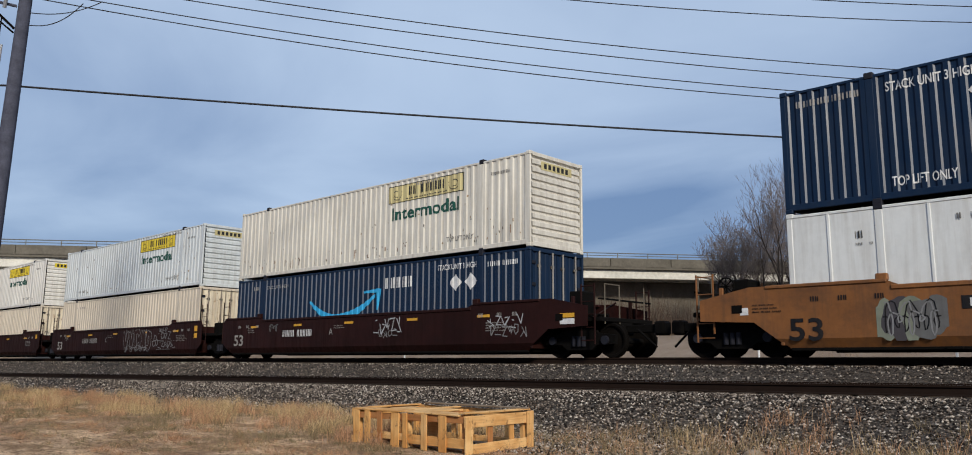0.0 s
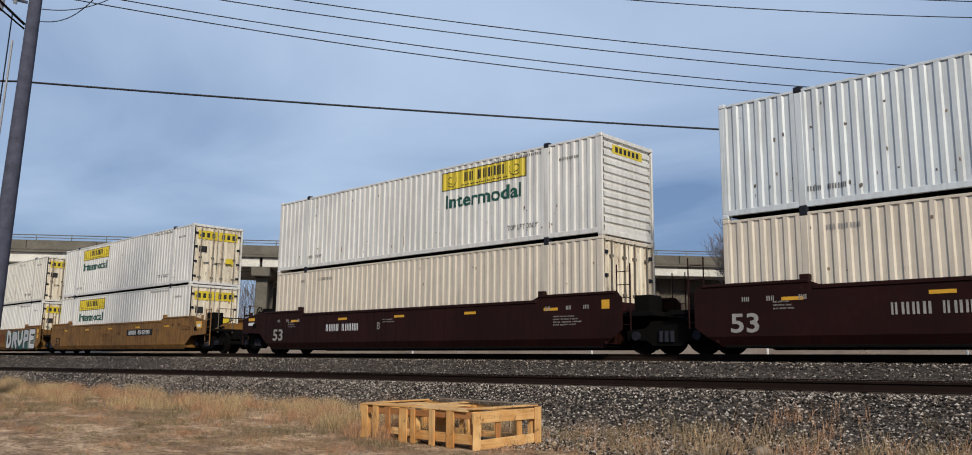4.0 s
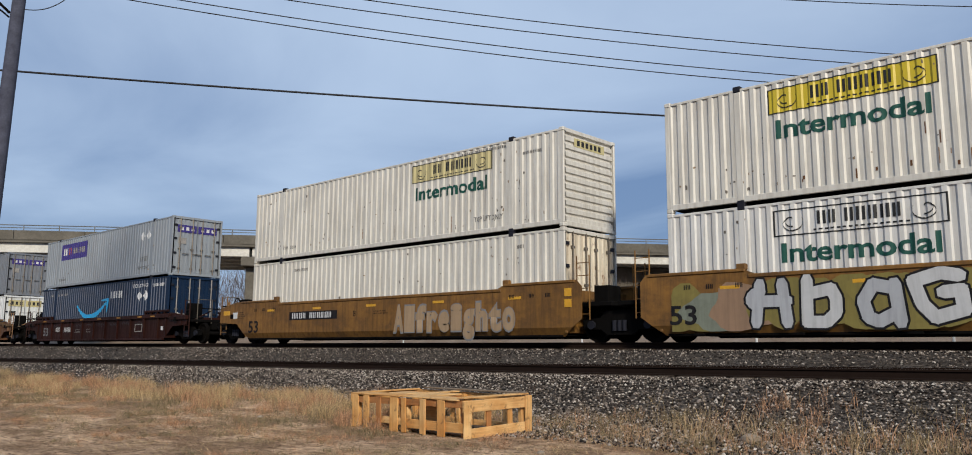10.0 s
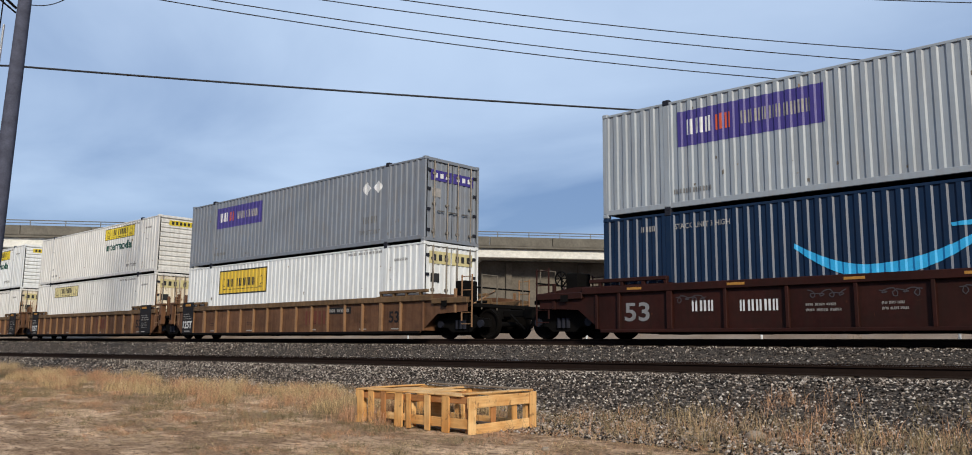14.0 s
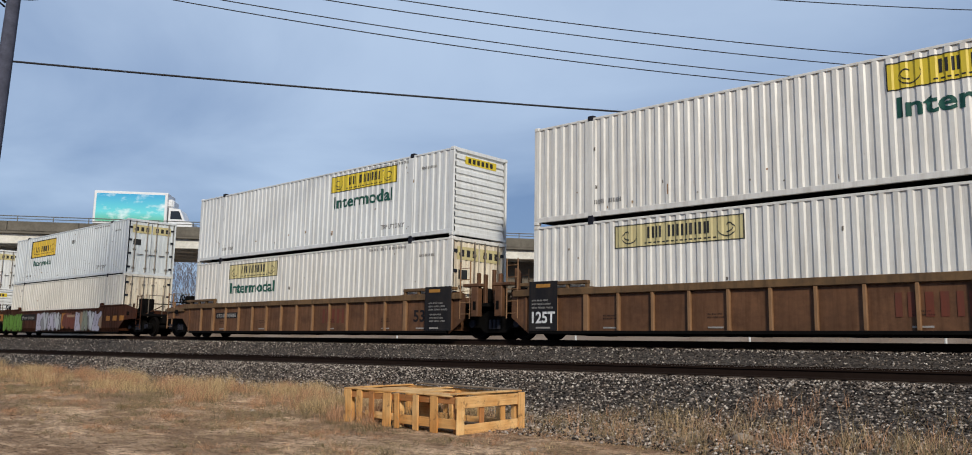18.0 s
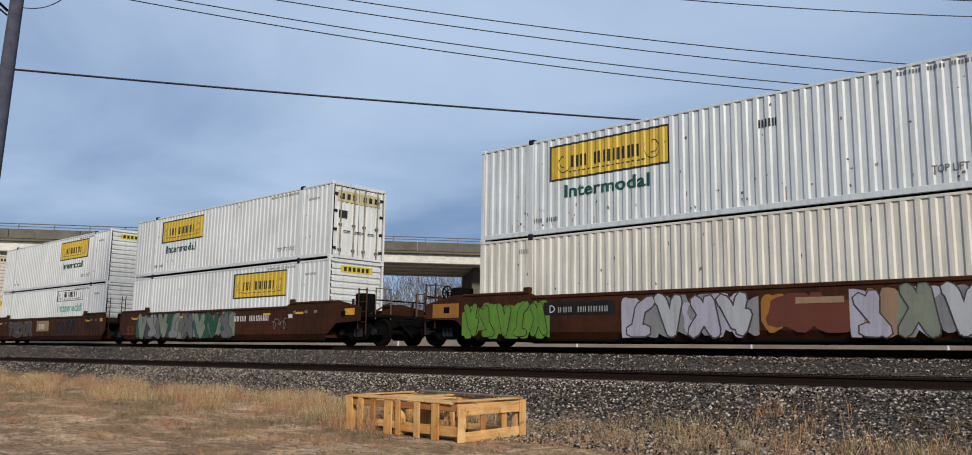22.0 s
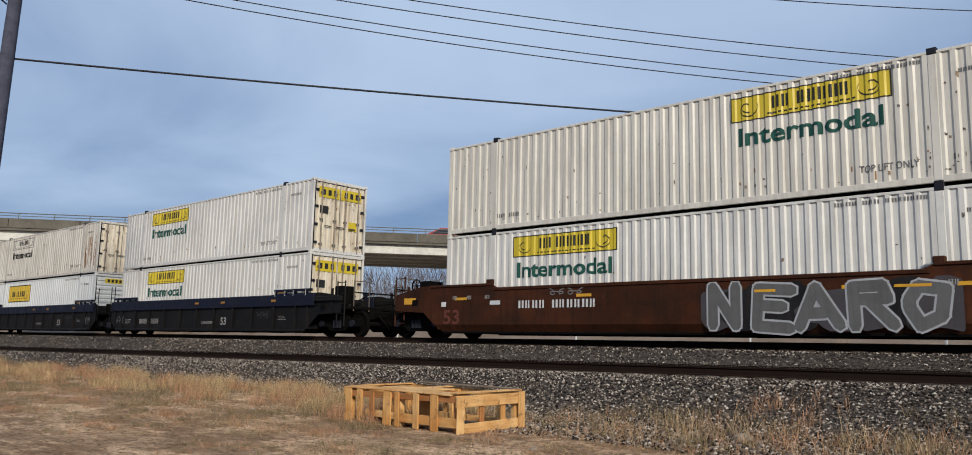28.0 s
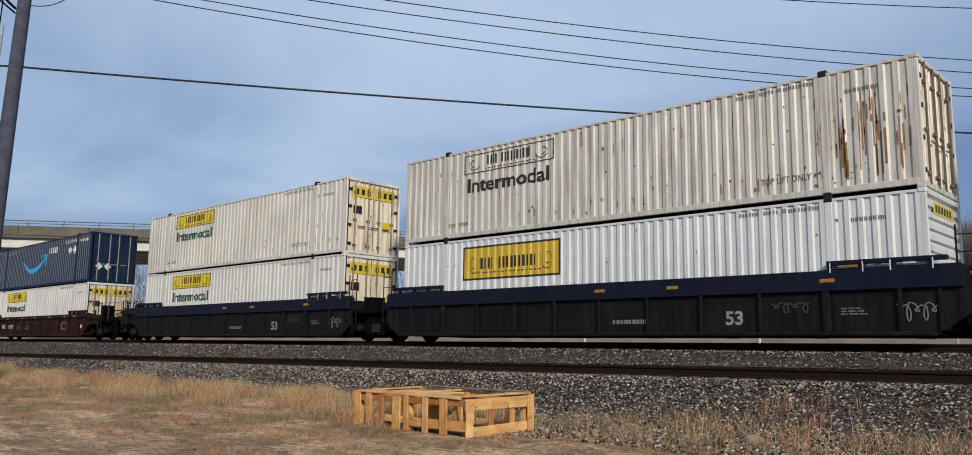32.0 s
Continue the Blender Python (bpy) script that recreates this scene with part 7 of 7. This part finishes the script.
for z in (1.3, 1.12):
    plate(w, -9.75, -9.3, z, z + 0.12, REFLECT if z > 1.2 else PALE)
plate(w, 8.15, 8.4, 1.18, 1.42, REFLECT)
rod('brake_cylinder', (-9.30, -0.5, 1.05), (-9.30, -0.5, 2.72), 0.17, BLACK, w, 12)
# golden three-well car
for i in (4, 5, 6):
    w = WELLS[i]
    size_mark(w, -7.95, -7.22, 0.42, 0.45, SPRAY["black"])
    reflectors(w, 1.56); load_limits(w, SPRAY["black"], 1.56)
w = WELLS[4]
plate(w, 1.98, 4.92, 0.86, 1.17, SPRAY["black"], label="black number plate"); marks("car_number", 2.2, -OUT - 0.012, 0.91, 2.5, 0.21, 10, PALE, w, (3,))
letters("unit_letter", "A", 0.9, -OUT - 0.008, 0.92, 0.2, SPRAY["black"], w)
small_print(w, -1.2, 0.95, 1.3, 2, SPRAY["black"]); small_print(w, 8.0, 1.2, 0.9, 3, SPRAY["black"])
plate(w, 9.3, 9.85, 1.10, 1.42, REFLECT); plate(w, 9.42, 9.75, 1.16, 1.30, PALE, OUT + 0.004)
w = WELLS[5]
patchwork(w, -7.9, -1.0, 0.24, 1.42, ("yellow", "buff", "yellow", "sage"), 21, 9)
tag_letters(w, "HbaG", -5.95, -1.25, 0.28, 1.12, ["silver", "white"], "black", 5, 0.1, 0.045, 0.05)
marks("faded_logo", 0.47, -OUT - 0.008, 0.68, 1.9, 0.55, 3, SPRAY["rustred"], w)
patchwork(w, 2.3, 8.1, 0.26, 1.44, ("teal", "teal", "sage", "black"), 22, 9)
tag_letters(w, "DRUPE", 2.5, 7.95, 0.28, 1.16, ["white", "silver"], "black", 6, 0.0, 0.065, 0.055)
for z in (0.90, 1.22):
    plate(w, 8.22, 8.50, z, z + 0.24, REFLECT)
w = WELLS[6]
plate(w, -5.05, -2.05, 0.86, 1.17, SPRAY["black"], label="black number plate"); marks("car_number", -4.85, -OUT - 0.012, 0.91, 2.55, 0.21, 10, PALE, w, (3,))
letters("unit_letter", "B", -1.1, -OUT - 0.008, 0.92, 0.2, SPRAY["black"], w); small_print(w, 0.0, 1.05, 0.9, 2, SPRAY["black"])
font_tag(w, "Alfreighto", 1.05, 6.45, 0.40, 0.80, "sand", "ash", 7, 0.0, 0.055, 0.04)
for z in (0.95, 1.25):
    plate(w, 8.22, 8.46, z, z + 0.22, REFLECT)
plate(w, -9.95, -9.45, 1.15, 1.33, REFLECT); plate(w, -9.2, -8.85, 1.0, 1.25, PALE); small_print(w, -8.75, 1.22, 0.5, 4, SPRAY["black"])
# dark red ribbed car
R2 = SY - 0.085
for i in (7, 18):
    w = WELLS[i]
    size_mark(w, -7.35, -6.6, 0.46, 0.45, SPRAY["ash"], R2)
    marks("car_number", -5.40, -R2 - 0.008, 0.66, 0.65, 0.26, 3, PALE, w); marks("car_number", -4.15, -R2 - 0.008, 0.64, 1.0, 0.26, 5, PALE, w)
    for x in (-5.9, -2.6, -1.1, 0.4, 1.9, 3.4, 4.9):
        scribble(w, x, x + 0.95, 0.86, 1.08, 4, "dusk", int(x * 10) + 90, 0.010, -0.085)
    small_print(w, -2.6, 0.72, 0.9, 2, DULL, R2, 0.07); small_print(w, -1.0, 0.72, 0.6, 2, DULL, R2, 0.07)
    plate(w, 4.95, 5.75, 0.56, 0.60, DULL, R2); plate(w, 4.95, 5.75, 0.90, 0.94, DULL, R2); plate(w, 4.95, 4.99, 0.56, 0.94, DULL, R2); plate(w, 5.71, 5.75, 0.56, 0.94, DULL, R2)
    plate(w, 7.75, 7.95, 0.62, 0.80, PALE, R2)
    for x in (-7.0, -4.2, -1.5, 0.8, 3.2, 5.6, 7.0):
        plate(w, x - 0.22, x + 0.22, 1.25, 1.31, OCHRE, SY + 0.006, "reflector")
# rusty orange ribbed car: its ends are painted black where the notices stand
R3 = SY + 0.010
for i in (8, 9, 10):
    w = WELLS[i]
    size_mark(w, 6.5, 7.02, 0.54, 0.36, SPRAY["black"], R2)
    if i > 8:
        plate(w, 7.12, 8.30, 0.245, 1.62, SPRAY["black"], R3, "notice_plate", "black-painted end section with white notices")
        small_print(w, 7.30, 1.08, 0.85, 3, DULL, R3, 0.06); small_print(w, 7.35, 0.72, 0.7, 3, DULL, R3, 0.06)
        plate(w, 7.35, 7.75, 0.30, 0.345, DULL, R3 + 0.004); plate(w, 7.3, 7.8, 1.44, 1.54, OCHRE, R3 + 0.004, "reflector")
    for x in (-5.6, -2.6, 1.9, 4.9):
        small_print(w, x, 0.62, 0.5, 2, SPRAY["black"], R2)
        plate(w, x, x + 0.4, 0.30, 0.34, DULL, R2)
    plate(w, 6.62, 7.0, 0.30, 0.345, DULL, R2)
    if i < 10:
        plate(w, -8.05, -7.05, 0.245, 1.62, SPRAY["black"], R3, "notice_plate", "black-painted end section with white figures")
        letters("figures", "125T", -7.94, -R3 - 0.014, 0.46, 0.30, PALE, w, 0.82, offset=0.012)
        small_print(w, -7.95, 1.06, 0.78, 3, DULL, R3, 0.06); plate(w, -7.8, -7.3, 0.30, 0.345, DULL, R3 + 0.004); plate(w, -7.8, -7.3, 1.44, 1.54, OCHRE, R3 + 0.004, "reflector")
    else:
        plate(w, -5.94, -4.20, 0.76, 1.0, SPRAY["black"], R2, "number_plate", "black number plate"); marks("car_number", -5.84, -R2 - 0.014, 0.80, 1.55, 0.15, 9, DULL, w, (3,))
    marks("faded_logo", 1.6, -R2 - 0.008, 0.52, 1.7, 0.50, 3, SPRAY["rustred"], w)
w = WELLS[8]
plate(w, 3.05, 4.4, 0.88, 1.12, SPRAY["black"], R2); marks("car_number", 3.12, -R2 - 0.012, 0.94, 1.2, 0.12, 9, DULL, w, (2,))
# brown single car with spray letters
w = WELLS[11]
plate(w, -9.9, -8.75, 0.86, 1.30, SPRAY["orange"])
patchwork(w, -8.6, -5.2, 0.22, 1.28, ("green", "green", "green"), 31, 9)
tag_letters(w, "24135", -8.5, -5.3, 0.28, 0.98, "green", "black", 12, 0.1, 0.06, 0.022)
plate(w, -5.42, -3.05, 0.86, 1.22, SPRAY["black"]); letters("car_number", "D", -5.2, -OUT - 0.012, 0.93, 0.2, PALE, w); marks("car_number", -4.9, -OUT - 0.012, 0.93, 1.7, 0.15, 9, DULL, w, (2,))
patchwork(w, -2.85, 0.85, 0.24, 1.28, ("lilac", "lilac", "ash"), 34, 10); tag_letters(w, "3152", -2.75, 0.75, 0.26, 1.04, ["lilac", "silver"], "dusk", 13, 0.1, 0.10, 0.04)
patchwork(w, 0.9, 2.85, 0.34, 1.22, ("rustred", "rustred", "orange"), 37, 4); plate(w, 1.7, 2.75, 0.98, 1.12, SPRAY["buff"], OUT + 0.004)
patchwork(w, 2.85, 6.3, 0.24, 1.26, ("sage", "lilac", "buff", "ash"), 33, 10)
tag_letters(w, "4513", 2.9, 6.2, 0.26, 1.02, ["lilac", "sage", "silver"], "dusk", 14, -0.1, 0.08, 0.03)
for x in (6.8, 7.6, 8.4):
    plate(w, x, x + 0.45, 0.75, 1.0, SPRAY["orange"])
# brown three-well car
for i in (12, 13, 14):
    w = WELLS[i]
    reflectors(w, 1.47, xs=(-7.2, -2.6, 4.4, 6.6)); load_limits(w, DULL, 1.46)
    size_mark(w, -7.95, -7.25, 0.42, 0.42, SPRAY["rustred"])
w = WELLS[12]
patchwork(w, -6.95, 2.1, 0.22, 1.36, ("sage", "jade", "grey", "dusk", "sage", "teal"), 41, 22)
tag_letters(w, "1423", -6.85, -2.6, 0.26, 1.12, ["sage", "ash"], "black", 15, 0.1, 0.10, 0.025)
tag_letters(w, "5214", -2.5, 2.0, 0.26, 1.10, ["grey", "sage", "jade"], "black", 16, -0.1, 0.10, 0.025)
marks("car_number", 2.0, -OUT - 0.012, 0.92, 2.65, 0.22, 10, PALE, w, (3,)); scribble(w, 4.75, 5.9, 0.55, 1.05, 3, "ash", 12, 0.012)
plate(w, 5.9, 6.15, 1.0, 1.15, PALE); plate(w, 9.35, 9.9, 1.05, 1.28, REFLECT)
w = WELLS[13]
tag_letters(w, "TEXR", -5.7, -1.45, 0.34, 0.90, "dusk", "sage", 17, -0.1, 0.05, 0.022)
plate(w, -0.78, 1.10, 0.66, 1.26, SPRAY["buff"]); marks("faded_logo", -0.4, -OUT - 0.012, 0.78, 1.0, 0.3, 3, PALE, w)
tag_letters(w, "DIFR", 2.33, 5.1, 0.46, 0.80, "navy", "dusk", 18, 0.1, 0.12, 0.03)
plate(w, 8.1, 8.45, 1.12, 1.30, REFLECT); letters("figures", "125T", -8.3, -OUT - 0.008, 1.15, 0.16, DULL, w, 0.5); plate(w, -8.4, -8.2, 0.95, 1.1, PALE); plate(w, -7.75, -7.35, 1.08, 1.22, REFLECT)
w = WELLS[14]
patchwork(w, 0.85, 6.45, 0.24, 1.35, ("dusk", "black", "dusk"), 51, 8)
tag_letters(w, "NEARO", 0.95, 6.35, 0.24, 1.10, "grey", "silver", 19, 0.0, 0.03, 0.045)
plate(w, 2.2, 2.7, 1.12, 1.18, REFLECT, OUT + 0.012); plate(w, 5.2, 5.9, 1.14, 1.20, REFLECT, OUT + 0.012)
marks("car_number", -4.88, -OUT - 0.012, 0.86, 2.75, 0.22, 10, PALE, w, (3,)); scribble(w, -3.9, -2.5, 1.16, 1.42, 4, "ash", 14, 0.012)
plate(w, -9.8, -9.25, 1.05, 1.25, REFLECT); plate(w, -8.05, -7.85, 0.95, 1.1, PALE); plate(w, -6.0, -5.6, 0.98, 1.10, PALE)
# black three-well car with blue rail
for i in (15, 16, 17):
    w = WELLS[i]
    size_mark(w, 3.62 if i != 15 else 2.02, 4.06 if i != 15 else 2.47, 0.42, 0.30, DULL, R2)
    marks("small_print", 0.42, -R2 - 0.008, 0.46, 1.1, 0.11, 9, DULL, w)
    if i != 15:
        scribble(w, 7.35, 8.25, 0.42, 0.92, 5, "ash", 3, 0.013, -0.085)
    scribble(w, 4.7, 5.7, 0.65, 0.95, 4, "dusk", i, 0.014, -0.085)
    small_print(w, 6.3, 0.72, 0.55, 3, DULL, R2, 0.035)
    for x in (-0.1, 2.1, 5.9):
        plate(w, x, x + 0.32, 1.30, 1.38, OCHRE, SY + 0.006, "reflector")
    plate(w, 6.3, 6.7, 1.62, 1.72, OCHRE, SY - 0.02); plate(w, 7.6, 7.85, 1.62, 1.70, PALE, SY - 0.02)
    for x in (6.12, 6.8, 7.35, 8.15):
        plate(w, x, x + 0.025, 1.5, 1.72, PALE, SY + 0.004, "white_stripe")
w = WELLS[15]
marks("car_number", -5.56, -R2 - 0.008, 0.48, 0.85, 0.23, 4, DULL, w); marks("car_number", -4.35, -R2 - 0.008, 0.48, 0.8, 0.23, 4, DULL, w)
letters("figures", "125T", -7.1, -R2 - 0.008, 0.5, 0.2, DULL, w, 0.6); scribble(w, -8.2, -7.25, 0.42, 0.85, 3, "ash", 5, 0.016, -0.085)

# ---------------------------------------------------------------- movement
def motions():
    for ob, x, z in MOVING:
        walk(ob, [(t, pose(x + d, TRACK_Y, z)) for t, d in PASSED])
    for ax, ox, r, x in ROLLING:
        # the wheels turn while they pass before the camera
        a = max(0.0, min(32.0, next((t / 15 for t in range(481) if x + gone(t / 15) > -70), 32.0)))
        b = max(a, min(32.0, next((t / 15 for t in range(481) if x + gone(t / 15) > 6), 32.0)))
        ts = sorted({0.0, 32.0} | {min(b, a + k / 15) for k in range(int((b - a) * 15) + 2)})
        rows = []
        for t in ts:
            d = gone(min(max(t, a), b)) - gone(a)
            rows.append((t, pose(ox, 0, r) @ Matrix.Rotation(d / r, 4, "Y")))
        walk(ax, rows)
    for n, (ob, lane, t0, u0, speed) in enumerate(TRAFFIC):
        lo, hi = -160.0 + 14 * n, 292.0 - 12 * n
        ta, tb = t0 + (lo - u0) / speed, t0 + (hi - u0) / speed
        ts = sorted({0.0, 32.0} | {t for t in (ta, tb, t0, t0 - 2, t0 + 2) if 0 < t < 32})
        rows = []
        for t in ts:
            u = min(hi, max(lo, u0 + speed * (t - t0)))
            p = BM @ Vector((u, lane, 7.70))
            rows.append((t, Matrix.Translation(p) @ Matrix.Rotation(math.atan2(BU.y, BU.x), 4, "Z")))
        walk(ob, rows)


motions()
